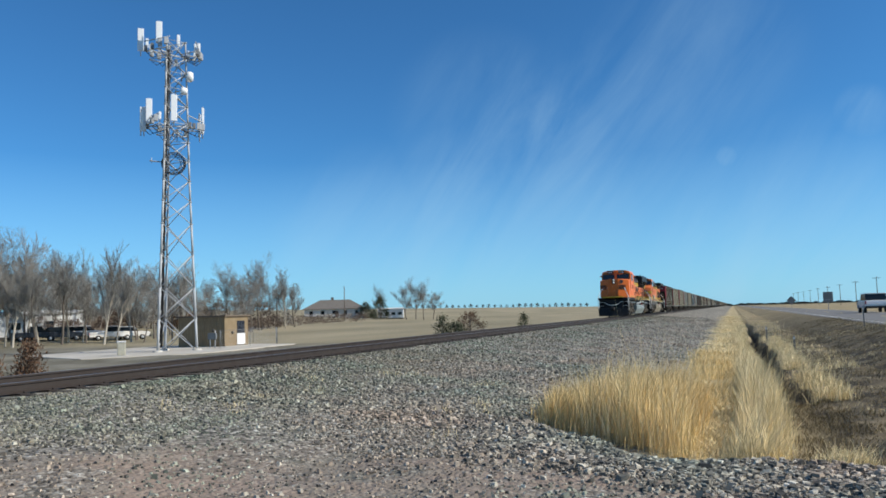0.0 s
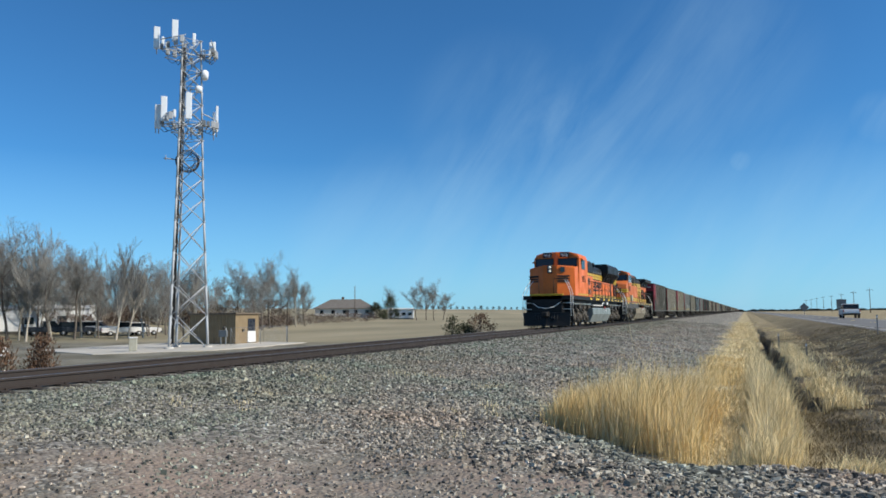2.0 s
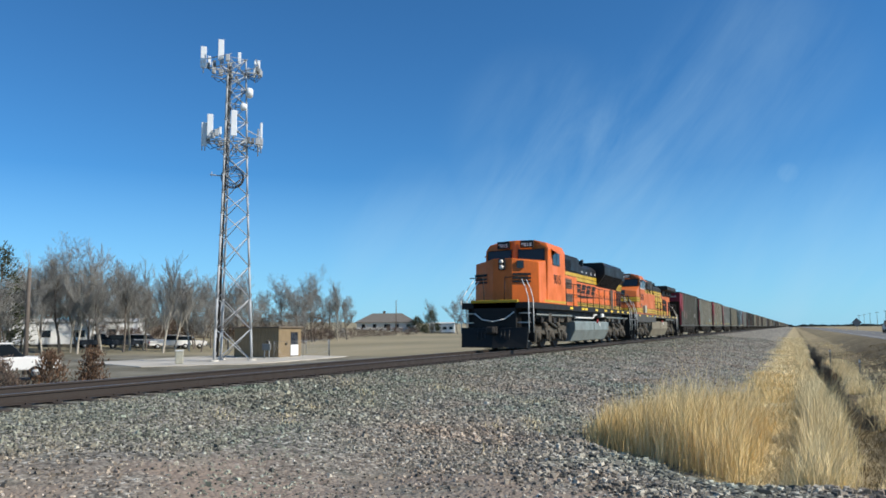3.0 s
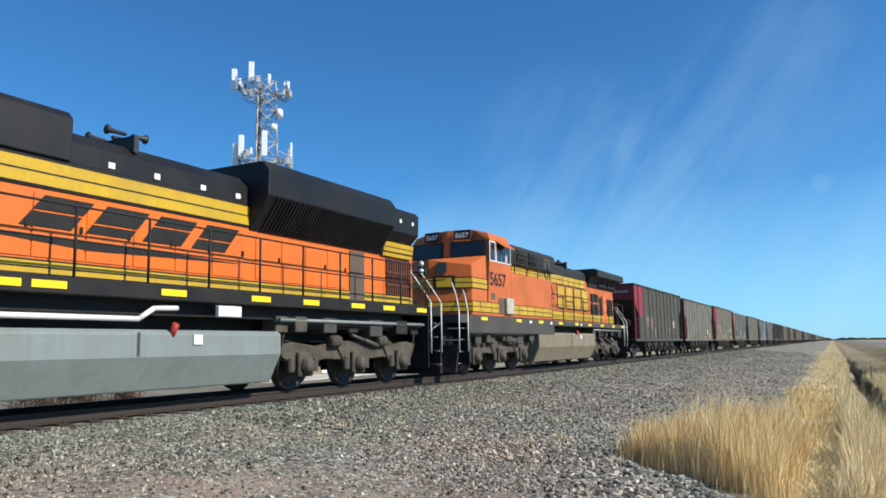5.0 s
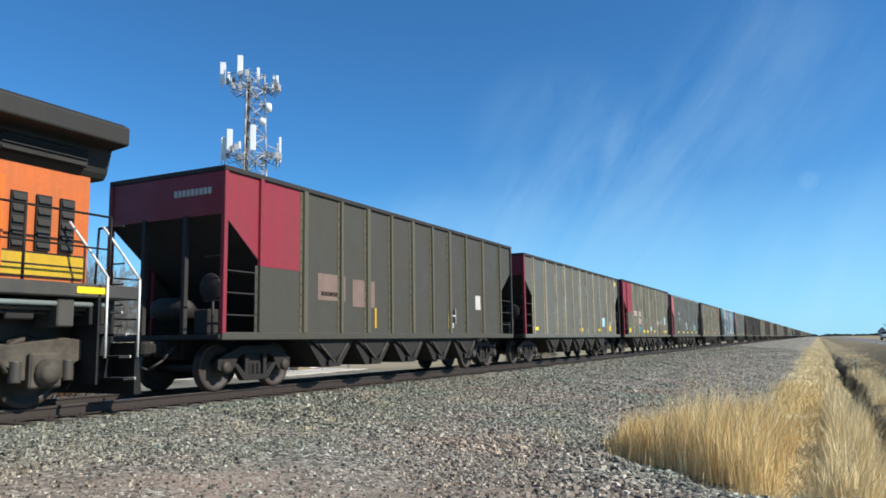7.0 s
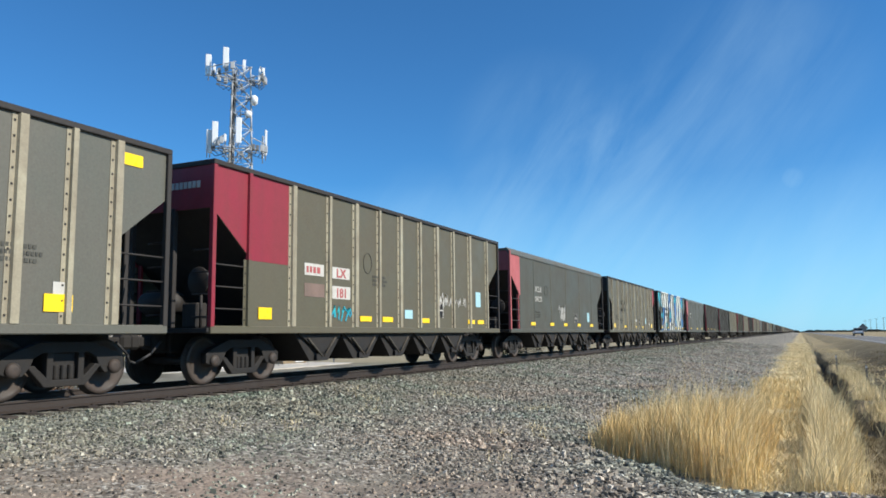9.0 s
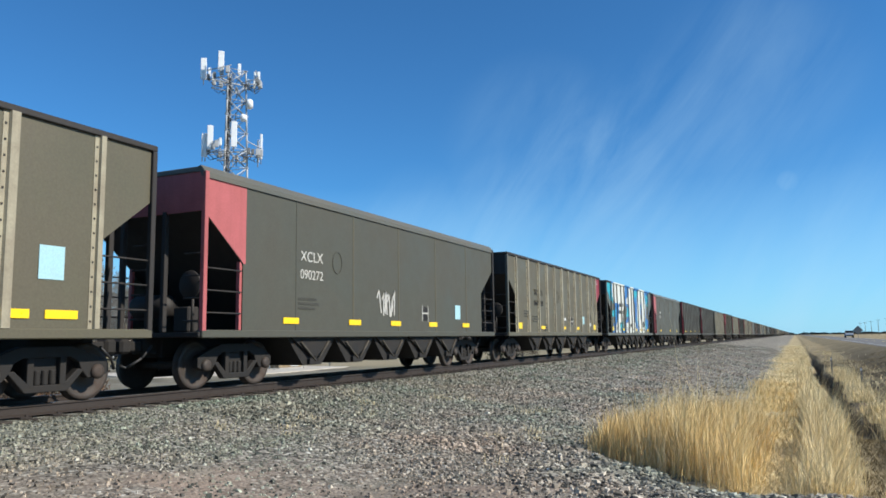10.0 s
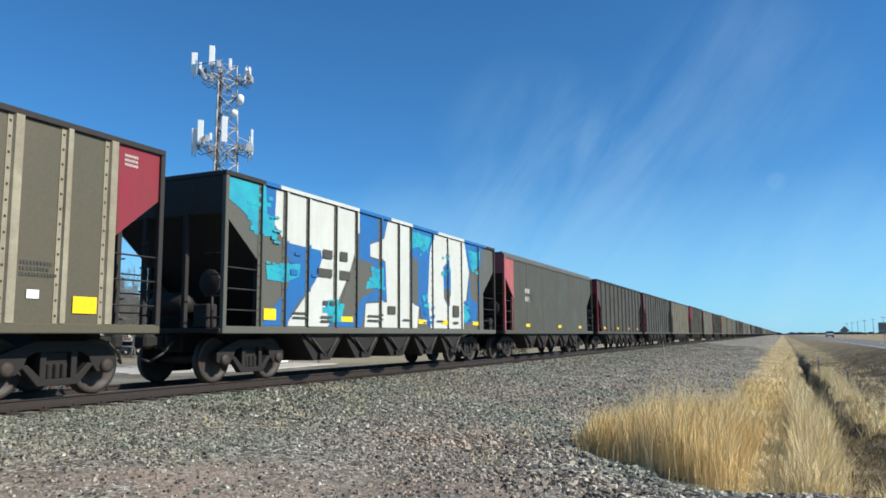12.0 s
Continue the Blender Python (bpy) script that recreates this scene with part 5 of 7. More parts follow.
    for y0 in (5.75, 7.0):
        louvres(lo, 1.125, y0, y0 + 0.85, 3.98, 4.46, 6)
    part("access_panel", Geo().box(1.12, 1.14, 8.7, 9.5, 4.0, 4.4, 0.005), "gray", lo)
    rails_and_posts(lo, 1.35, 5.0, 8.6, 3.45, 4, 0.75)
    part("cabinet_ladder", Geo().path([(1.35, 8.6, 4.2), (1.35, 8.9, 3.4), (1.3, 9.3, 2.9)], 0.02).path([(1.0, 9.0, 4.2), (1.0, 9.6, 3.2)], 0.02), "black", lo)
    part("exhaust_stack", Geo().box(-0.45, 0.45, 12.95, 13.9, 4.36, 4.70, 0.1), "darkgray", lo, "squat exhaust stack", 0.02)
    horns(lo, 12.5, 4.36)
    # radiator cab with wide overhang
    part("radiator_wing", Geo().prism([(-0.95, 3.62), (0.95, 3.62), (1.02, 3.72), (1.12, 4.10), (1.52, 4.14), (1.52, 4.44), (1.36, 4.52), (-1.36, 4.52), (-1.52, 4.44), (-1.52, 4.14), (-1.12, 4.10), (-1.02, 3.72)], "y", 15.4, 20.45), "darkgray", lo, "dark overhanging radiator housing", 0.03)
    for y0, y1 in ((17.0, 18.4), (18.55, 20.0)):
        louvres(lo, 1.09, y0, y1, 3.74, 4.14, 4)
    for y0, y1, z0, z1 in ((15.9, 16.5, 2.95, 3.35), (16.65, 17.2, 2.95, 3.35), (15.9, 16.5, 2.3, 2.85), (16.65, 17.2, 2.3, 2.85), (17.5, 17.95, 2.3, 3.25), (18.85, 19.1, 2.35, 3.2), (19.25, 19.5, 2.35, 3.2), (19.65, 19.9, 2.35, 3.2)):
        louvres(lo, 0.975, y0, y1, z0, z1, 5)
    part("rear_door", Geo().box(0.95, 0.985, 18.1, 18.75, 1.95, 3.4, 0.01), "orange", lo)
    rails_and_posts(lo, 1.46, 8.65, 20.2, zw, 9, 1.08)
    for y in (1.6, 4.6, 6.9, 9.3, 11.5, 13.5, 15.6, 17.7, 19.6):
        part("sill_reflector", Geo().box(1.522 if y < 8.7 else 1.502, 1.53 if y < 8.7 else 1.51, y, y + 0.5, 1.7, 1.8), "reflector", lo)
    for y in (5.9, 8.2, 12.2):
        part("sill_tag", Geo().box(1.51, 1.535, y, y + 0.22, 1.68, 1.78), "white", lo)
    end_steps(lo, 0.0, -1, zw)
    end_steps(lo, 20.75, 1, zw)
    fuel_tank(lo, 6.95, 14.6, "tanktan", 1.36)
    part("air_tank", Geo().lathe([(0.03, -0.8), (0.2, -0.76), (0.24, -0.65), (0.24, 0.65), (0.2, 0.76), (0.03, 0.8)], "y", (1.15, 7.6, 1.45), 14), "trucktan", lo)
    under_pipes(lo, 0.9, 7.0, 1.15, 3)
    under_pipes(lo, 14.7, 20.2, 1.4, 5)
    loco_truck(lo, 3.85)
    loco_truck(lo, 17.3)
    return lo


def loco_first():
    lo = thing("diesel_locomotive", "bright orange and black diesel locomotive numbered 9015", "locomotive", group="locomotives of the train")
    O = "orange"
    zw = 2.0
    part("frame_sill", Geo().box(-1.5, 1.5, 0.0, 21.7, 1.74, zw, 0.02).box(-0.6, 0.6, 0.3, 21.4, 1.05, 1.8).box(-1.2, 1.2, 2.0, 20, 1.5, 1.76), "black", lo, "black frame sill")
    cab(lo, O, 1.0, 1.55, 2.65, 5.7, zw, 3.95, 4.92, 0.45, 3.78, 3.92, 3.98, 4.44, "gray", panes=((1.0, 1.5), (1.56, 2.06)), board="9015")
    part("anticlimber", Geo().box(-1.05, 1.05, -0.06, 0.14, zw - 0.02, zw + 0.10, 0.02), "yellow", lo, "yellow front ledge")
    # slanted dark emblem on the nose facets
    for s in (-1, 1):
        a, b = (s * 0.45, 1.0), (s * 1.5, 1.55)
        p, q = (a, b) if s > 0 else (b, a)
        for z0, z1 in ((2.88, 2.97), (3.03, 3.12), (3.19, 3.30)):
            facet(lo, "nose_emblem", "black", p[0] * 0.98 + q[0] * 0.02, p[1] * 0.98 + q[1] * 0.02, p[0] * 0.3 + q[0] * 0.7, p[1] * 0.3 + q[1] * 0.7, z0, z1, 0.02, "dark slanted emblem bar")
    stripe(lo, 1.502, 2.3, 5.7, 2.06, 2.16, "yellow", False)
    stripe(lo, 0.97, 5.8, 21.0, 2.08, 2.26)
    words("road_number", "9015", 0.58, "black", lo, side_m(1.506, 4.3, 2.95), 0.003, 1.0, 0.012)
    part("hood", Geo().box(-0.95, 0.95, 5.7, 21.05, zw, 3.36, 0.02), O, lo)
    part("hood_upper", Geo().box(-0.95, 0.95, 5.7, 14.4, 3.36, 3.86, 0.01), "black", lo)
    part("hood_top", Geo().prism([(-0.95, 3.86), (0.95, 3.86), (0.95, 4.2), (0.72, 4.42), (-0.72, 4.42), (-0.95, 4.2)], "y", 5.7, 14.4), "hoodblack", lo, "rounded dark hood top")
    stripe(lo, 0.955, 7.4, 14.3, 3.42, 3.80)
    part("central_air_box", Geo().prism([(-1.0, 3.87), (1.0, 3.87), (1.0, 4.56), (0.9, 4.68), (-0.9, 4.68), (-1.0, 4.56)], "y", 5.72, 10.2), "hoodblack", lo, "dark air intake housing", 0.02)
    part("side_cabinet", Geo().box(-1.3, 1.3, 5.72, 8.6, zw, 3.5, 0.02), O, lo)
    louvres(lo, 1.3, 6.0, 7.5, 2.85, 3.35, 5, "hopper_brown", "rustpanel")
    louvres(lo, 1.3, 6.2, 7.6, 2.2, 2.6, 5, "hopper_brown", "rustpanel")
    louvres(lo, 1.0, 6.3, 8.6, 3.95, 4.45, 8, "hoodblack")
    doors(lo, 0.95, 8.7, 14.2, 2.3, 3.32, 6, O)
    emblem(lo, 0.975, 9.3, 13.75, 2.78, 3.27, "black", 0.8)
    part("emblem_swoosh", Geo().prism([(8.7, 2.62), (10.6, 2.50), (14.1, 2.60), (10.4, 2.66)], "x", 0.972, 0.978), "black", lo, "thin black sweep below the emblem")
    for y in (9.25, 10.9, 11.85, 12.95, 13.9):
        part("door_marker", Geo().box(0.956, 0.966, y, y + 0.13, 3.92, 4.02), "white", lo)
    horns(lo, 11.5, 4.42, 1.2)
    # flared radiators
    part("radiator_housing", Geo().prism([(-0.95, 3.3), (0.95, 3.3), (1.46, 4.02), (1.48, 4.52), (1.32, 4.74), (-1.32, 4.74), (-1.48, 4.52), (-1.46, 4.02)], "y", 14.3, 19.3), "hoodblack", lo, "black flared radiator housing", 0.03)
    part("rear_housing", Geo().prism([(-1.0, 3.3), (1.0, 3.3), (1.06, 3.7), (1.30, 3.95), (1.32, 4.5), (1.22, 4.60), (-1.22, 4.60), (-1.32, 4.5), (-1.30, 3.95), (-1.06, 3.7)], "y", 19.3, 20.8), "hoodblack", lo, "dark rear hood housing", 0.015)
    for y in (19.75, 20.4):
        part("door_marker", Geo().box(1.318, 1.328, y, y + 0.1, 4.2, 4.3), "white", lo)
    for z in (2.5, 3.05, 3.75, 4.1):
        part("rear_grab_iron", Geo().path([(0.9, 21.04, z), (0.9, 21.16, z), (0.6, 21.16, z), (0.6, 21.04, z)], 0.015), "black", lo)
    for k in range(44):
        y = 14.6 + k * 0.105
        part("radiator_slat", Geo().add([(1.0, y, 3.37), (1.45, y, 4.0), (1.45, y + 0.05, 4.0), (1.0, y + 0.05, 3.37), (1.03, y, 3.34), (1.49, y, 3.98), (1.49, y + 0.05, 3.98), (1.03, y + 0.05, 3.34)], [(0, 1, 2, 3), (7, 6, 5, 4), (0, 4, 5, 1), (1, 5, 6, 2), (2, 6, 7, 3), (3, 7, 4, 0)]), "black", lo)
    part("rear_patch", Geo().prism([(1.0, 3.31), (1.03, 3.31), (1.085, 3.69), (1.06, 3.69)], "y", 19.36, 20.9), "yellow", lo, "yellow striped rear panel")
    for z in (3.42, 3.55):
        part("stripe_edge", Geo().box(1.03, 1.072, 19.36, 20.9, z, z + 0.02), "black", lo)
    doors(lo, 0.95, 14.5, 17.8, 2.3, 3.26, 4, O)
    part("dark_door", Geo().box(0.95, 0.985, 17.9, 18.55, 2.05, 3.28, 0.01), "hopper_brown", lo, "dark worn door")
    part("rear_grille", Geo().box(0.95, 0.97, 19.6, 20.95, 2.25, 3.25), "rustpanel", lo)
    for k in range(11):
        part("grille_bar", Geo().box(0.97, 0.995, 19.64 + k * 0.12, 19.70 + k * 0.12, 2.28, 3.22), "rustpanel", lo)
    for z in (2.52, 2.86):
        part("grille_rail", Geo().box(0.995, 1.01, 19.6, 20.95, z, z + 0.06), "rustpanel", lo)
    rails_and_posts(lo, 1.46, 5.9, 20.9, zw, 12, 1.08)
    for y in (6.4, 8.6, 9.3, 11.6, 13.8, 15.4, 17.2, 18.6, 20.3):
        part("sill_reflector", Geo().box(1.502, 1.512, y, y + 0.55, 1.82, 1.93), "reflector", lo)
    part("sill_box", Geo().box(1.45, 1.54, 12.9, 13.5, 1.5, 1.7, 0.01), "silver", lo)
    end_steps(lo, 0.0, -1, zw)
    end_steps(lo, 21.7, 1, zw)
    fuel_tank(lo, 7.3, 14.7, "tankgray", 1.25)
    part("tank_pipe", Geo().path([(1.45, 7.4, 1.42), (1.45, 11.2, 1.42), (1.45, 11.5, 1.6), (1.45, 12.0, 1.62)], 0.045, 8), "silver", lo, "pale bent pipe")
    under_pipes(lo, 1.4, 7.2, 1.35, 7)
    under_pipes(lo, 14.8, 20.9, 1.35, 9)
    loco_truck(lo, 4.0)
    loco_truck(lo, 17.9)
    return lo

# ---------- the place beyond the track ----------


def spot(az, r):
    """A place on the ground by its bearing to the left of the track's line, in degrees, and its distance."""
    x, y = -r * math.sin(radians(az)), r * math.cos(radians(az))
    return x, y, float(ground_z(x, y))


def ground_at(x, y):
    return float(ground_z(x, y))


def cell_tower():
    x0, y0 = -40.5, 47.2
    tw = thing("cell_tower", "galvanised three-legged lattice mast with white panel antennas", "cell tower", pose(x0, y0, -0.8, 0, 0, 40.6))
    levels = [0, 2.55, 4.95, 7.55, 9.95, 11.75, 13.4, 15.0, 16.5, 18.0, 19.4, 20.8, 22.1, 23.4, 24.7]
    angles = [radians(a) for a in (99, 219, 339)]

    def leg(k, z):
        r = 1.76 + (1.19 - 1.76) * min(z, 13.0) / 13.0 + (0.86 - 1.19) * max(z - 13.0, 0) / 11.7
        return Vector((-0.27 + r * math.sin(angles[k]), r * math.cos(angles[k]), z))

    for k in range(3):
        for a, b in zip(levels, levels[1:]):
            part("leg_section", Geo().tube(leg(k, a), leg(k, b), 0.10 - 0.0015 * b, 8), "galv", tw)
            p = leg(k, b)
            part("leg_flange", Geo().tube(p - Vector((0, 0, 0.03)), p + Vector((0, 0, 0.03)), 0.13, 8), "galv", tw)
        p = leg(k, 0)
        part("footing", Geo().lathe([(0.36, -0.3), (0.36, 0.16), (0.3, 0.2)], "z", (p.x, p.y, 0.0), 16), "concrete", tw, "round concrete footing")
    for i, (a, b) in enumerate(zip(levels, levels[1:])):
        for k in range(3):
            j = (k + 1) % 3
            for p, q in ((leg(k, a), leg(j, b)), (leg(j, a), leg(k, b))):
                part("diagonal_brace", Geo().tube(p, q, 0.042, 4), "galv", tw)
            if i > 5:
                part("cross_strut", Geo().tube(leg(k, b), leg(j, b), 0.028, 4), "galv", tw)
    # cable run up the inside, climbing pegs
    for k in range(5):
        a, b = leg(1, 0.4) * 0.72 + leg(2, 0.4) * 0.28, leg(1, 24.0) * 0.75 + leg(2, 24.0) * 0.25
        o = Vector((0.05 * k - 0.08, 0.04 * (k % 2), 0))
        part("feed_cable", Geo().tube(a + o, b + o, 0.06, 6), "cable", tw, "black feed cable")
    for k in range(30):
        p = leg(0, 6 + k * 0.6)
        part("climbing_peg", Geo().tube(p, p + Vector((0.16, 0, 0)), 0.012, 4), "galv", tw)

    def panel(x, y, z0, h, w=0.34, face=-90):
        pn = part("panel_antenna", Geo().box(-w / 2, w / 2, -0.07, 0.07, 0, h, 0.03), "antenna", tw, "white panel antenna")
        pn.matrix_basis = pose(x, y, z0, 0, 0, face)
        pipe = part("mount_pipe", Geo().tube((x, y + 0.22, z0 - 0.35), (x, y + 0.22, z0 + h + 0.1), 0.04, 6).tube((x, y + 0.05, z0 + 0.2), (x, y + 0.25, z0 + 0.2), 0.04, 4).tube((x, y + 0.05, z0 + h - 0.2), (x, y + 0.25, z0 + h - 0.2), 0.04, 4), "galv", tw)
        return pn

    def radio(x, y, z, s=1.0):
        part("radio_unit", Geo().box(x - 0.16 * s, x + 0.16 * s, y - 0.12, y + 0.12, z, z + 0.55 * s, 0.03), "galv" if s > 0.9 else "signback", tw)

    def platform(z, r, turn):
        c = [Vector((-0.35 + r * math.sin(radians(a + turn)), r * math.cos(radians(a + turn)), z)) for a in (99, 219, 339)]
        mid = Vector((-0.27, 0, z))
        for k in range(3):
            d = (c[k] - mid).normalized()
            side = Vector((-d.y, d.x, 0))
            e0, e1 = c[k] - side * 1.25 - d * 0.2, c[k] + side * 1.25 - d * 0.2
            for zz in (-0.05, 0.75):
                part("face_rail", Geo().tube(e0 + Vector((0, 0, zz)), e1 + Vector((0, 0, zz)), 0.045, 6), "galv", tw)
            part("stand_off_arm", Geo().tube(mid + d * 0.5, c[k] - d * 0.2, 0.06, 6).tube(mid + d * 0.5 + Vector((0, 0, -0.7)), c[k] - d * 0.2, 0.035, 6), "galv", tw)
            part("stand_off_arm", Geo().tube(mid + d * 0.5 + side * 0.3, e1, 0.035, 6).tube(mid + d * 0.5 - side * 0.3, e0, 0.035, 6), "galv", tw)
            for u in (-1.0, -0.35, 0.4, 1.0):
                p = c[k] + side * u - d * 0.1
                radio(p.x, p.y, z - 0.1 + 0.12 * (k + u), 0.8 if u < 0.3 else 1.0)
                part("jumper_cable", Geo().path([(p.x, p.y, z - 0.1), (p.x * 0.8, p.y * 0.8, z - 0.5), (mid.x * 0.4 + p.x * 0.4, p.y * 0.4, z - 0.15)], 0.025, 5), "cable", tw)

    platform(23.6, 2.1, 0)
    platform(17.55, 2.1, 20)
    for x, y, z0, h, w in ((-2.76, -0.4, 24.15, 1.8, 0.46), (-2.3, -0.2, 24.5, 0.75, 0.22), (-2.0, 0.1, 24.3, 0.6, 0.26), (-1.38, -1.5, 24.5, 1.75, 0.46), (0.05, 0.9, 25.25, 0.95, 0.26), (0.85, 0.9, 24.3, 0.6, 0.24), (1.35, 0.7, 24.6, 0.9, 0.2), (1.62, 0.4, 24.5, 0.95, 0.24), (1.3, 0.2, 23.9, 0.7, 0.2),
                           (-2.1, -1.0, 18.1, 2.0, 0.46), (-2.48, -0.6, 17.6, 1.9, 0.34), (-2.72, -0.2, 17.7, 1.9, 0.14), (-0.27, -1.7, 18.25, 2.1, 0.46), (1.92, 0.2, 17.8, 2.15, 0.2), (1.68, 0.5, 17.6, 1.9, 0.18), (-1.3, -1.4, 18.4, 0.6, 0.2)):
        panel(x, y, z0 - (0.5 if z0 > 22 else 0.42), h, w, 0)
    for x, z, r in ((0.9, 21.85, 0.42), (0.45, 20.65, 0.30)):
        d = part("drum_dish", Geo().lathe([(0.05, 0.30), (r * 0.7, 0.28), (r, 0.12), (r, -0.12), (r * 0.85, -0.2), (0.05, -0.26)], "x", (x, -0.35, z), 20), "antenna", tw, "white shrouded microwave dish")
        part("dish_mount", Geo().tube((x - 0.6, 0.0, z - 0.3), (x - 0.6, 0.0, z + 0.5), 0.05).tube((x - 0.6, -0.1, z), (x, -0.3, z), 0.045), "galv", tw)
    g = Geo()
    n = 24
    for k in range(n):
        a, b = 2 * math.pi * k / n, 2 * math.pi * (k + 1) / n
        for rr, yy in ((0.86, -0.75), (0.74, -0.68), (0.9, -0.62), (0.62, -0.72), (0.52, -0.66), (0.8, -0.58)):
            g.tube((-0.28 + rr * math.cos(a), yy, 14.7 + rr * math.sin(a)), (-0.28 + rr * math.cos(b), yy, 14.7 + rr * math.sin(b)), 0.028, 5)
    part("cable_coil", g, "cable", tw, "coil of black cable")
    part("side_arm", Geo().tube((-2.05, -0.6, 14.85), (-0.9, -0.5, 14.8), 0.05).tube((-1.9, -0.6, 14.7), (-1.9, -0.6, 15.1), 0.03), "galv", tw)
    return tw


def shelter():
    z = -0.8
    h = thing("equipment_shelter", "small tan clad equipment shelter with a flat brown roof", "shelter", pose(-45.5, 53.2, z))
    part("wall_shell", Geo().box(0, 4.9, 0, 3.3, 0.1, 2.62, 0.02), "hut", h)
    for k in range(13):
        part("cladding_batten", Geo().box(0.2 + k * 0.37, 0.24 + k * 0.37, -0.02, 0.0, 0.12, 2.6), "hut", h)
    part("roof", Geo().box(-0.12, 5.05, -0.15, 3.45, 2.62, 2.76, 0.02), "hutroof", h)
    part("base_slab", Geo().box(-0.2, 5.2, -0.2, 3.5, -0.2, 0.1, 0.02), "concrete", h)
    dr = part("door", Geo().box(4.9, 4.94, 1.7, 2.75, 0.15, 2.25, 0.01), "cardark", h, "dark metal door")
    part("door_sign", Geo().box(4.945, 4.96, 1.65, 2.8, 0.2, 1.15), "white", dr, "plain white board")
    part("wall_lamp", Geo().box(4.9, 5.05, 0.9, 1.1, 1.15, 1.35, 0.02), "gray", h)
    part("air_conditioner", Geo().box(-0.5, 0.0, 0.6, 1.5, 0.6, 2.0, 0.03), "gray", h)
    for x in (1.2, 2.6):
        part("drip_edge", Geo().box(x, x + 1.0, -0.17, -0.15, 2.62, 2.68), "hutroof", h)
    m = thing("meter_post", "gray electric meter boxes on a short post frame", "meter box", pose(-40.6, 51.6, z))
    part("post", Geo().tube((-0.25, 0, 0), (-0.25, 0, 1.3), 0.045), "galv", m)
    part("post", Geo().tube((0.25, 0, 0), (0.25, 0, 1.5), 0.045), "galv", m)
    part("meter_cabinet", Geo().box(-0.42, 0.42, -0.12, 0.05, 0.75, 1.3, 0.03), "signback", m)
    part("meter_dial", Geo().lathe([(0.13, 0), (0.13, -0.1), (0.09, -0.15), (0.02, -0.16)], "y", (0.2, -0.1, 1.5), 14), "gray", m)
    return h


def fence():
    f = thing("chain_link_fence", "low galvanised chain-link fence round the mast yard", "fence")
    pts = [(-39.0, 50.5), (-38.2, 57.5), (-42, 63), (-48, 64)]
    for (xa, ya), (xb, yb) in zip(pts, pts[1:]):
        n = max(2, int(math.hypot(xb - xa, yb - ya) / 2.4))
        for k in range(n + 1):
            x, y = xa + (xb - xa) * k / n, ya + (yb - ya) * k / n
            part("fence_post", Geo().tube((x, y, -0.9), (x, y, 0.75), 0.022), "signback", f)
        part("top_rail", Geo().tube((xa, ya, 0.72), (xb, yb, 0.72), 0.012), "signback", f)
        g = Geo()
        L_ = math.hypot(xb - xa, yb - ya)
        for k in range(int(L_ / 0.22)):
            for d in (-1, 1):
                u0, u1 = k * 0.22 / L_, min(max(k * 0.22 / L_ + d * 1.4 / L_, 0), 1)
                g.tube((xa + (xb - xa) * u0, ya + (yb - ya) * u0, -0.75), (xa + (xb - xa) * u1, ya + (yb - ya) * u1, 0.7), 0.0025, 3, caps=False)
        part("wire_mesh", g, "galv", f)


def bare_tree(seed, h, bark="bark", spread=1.0, upright=0.5, twig_r=0.0112):
    """Leafless tree: tapered trunk, limbs and a crown of fine twigs."""
    rd = random.Random(seed)
    tree = thing("bare_tree", "leafless deciduous tree with gray branches" if bark == "bark" else "leafless poplar with pale trunk", "tree", group="trees beyond the track")
    trunk, crown = Geo(), Geo()

    def grow(p, d, length, r, depth):
        steps = 4 if depth == 0 else 3 if depth < 3 else 2
        for s in range(steps):
            d2 = (d + Vector((rd.uniform(-1, 1), rd.uniform(-1, 1), rd.uniform(-0.3, 0.5))) * 0.16).normalized()
            q = p + d2 * length / steps
            r2 = r * 0.82
            (trunk if depth < 2 else crown).tube(p, q, r, 6 if depth < 2 else 3, r2, caps=False)
            if depth < 5 and (depth > 0 or s > 0):
                for _ in range(3 if depth == 0 else 2 if depth < 4 else 1 + (rd.random() < 0.5)):
                    a = rd.uniform(0, 2 * math.pi)
                    out = Vector((math.cos(a), math.sin(a), 0)) * spread
                    nd = (d2 * upright + out * rd.uniform(0.4, 0.9) + Vector((0, 0, rd.uniform(0.1, 0.55)))).normalized()
                    grow(p.lerp(q, rd.uniform(0.3, 1)), nd, length * rd.uniform(0.40, 0.62), max(r2 * 0.42, twig_r * (1.6 if depth < 3 else 1.0)), depth + 1)
            p, d, r = q, d2, max(r2, twig_r)
    grow(Vector((0, 0, -0.2)), Vector((0, 0, 1)), h * 0.74, h * 0.014 + 0.03, 0)
    part("trunk", trunk, bark, tree)
    part("crown", crown, "twig", tree, "mass of fine bare twigs")
    return tree


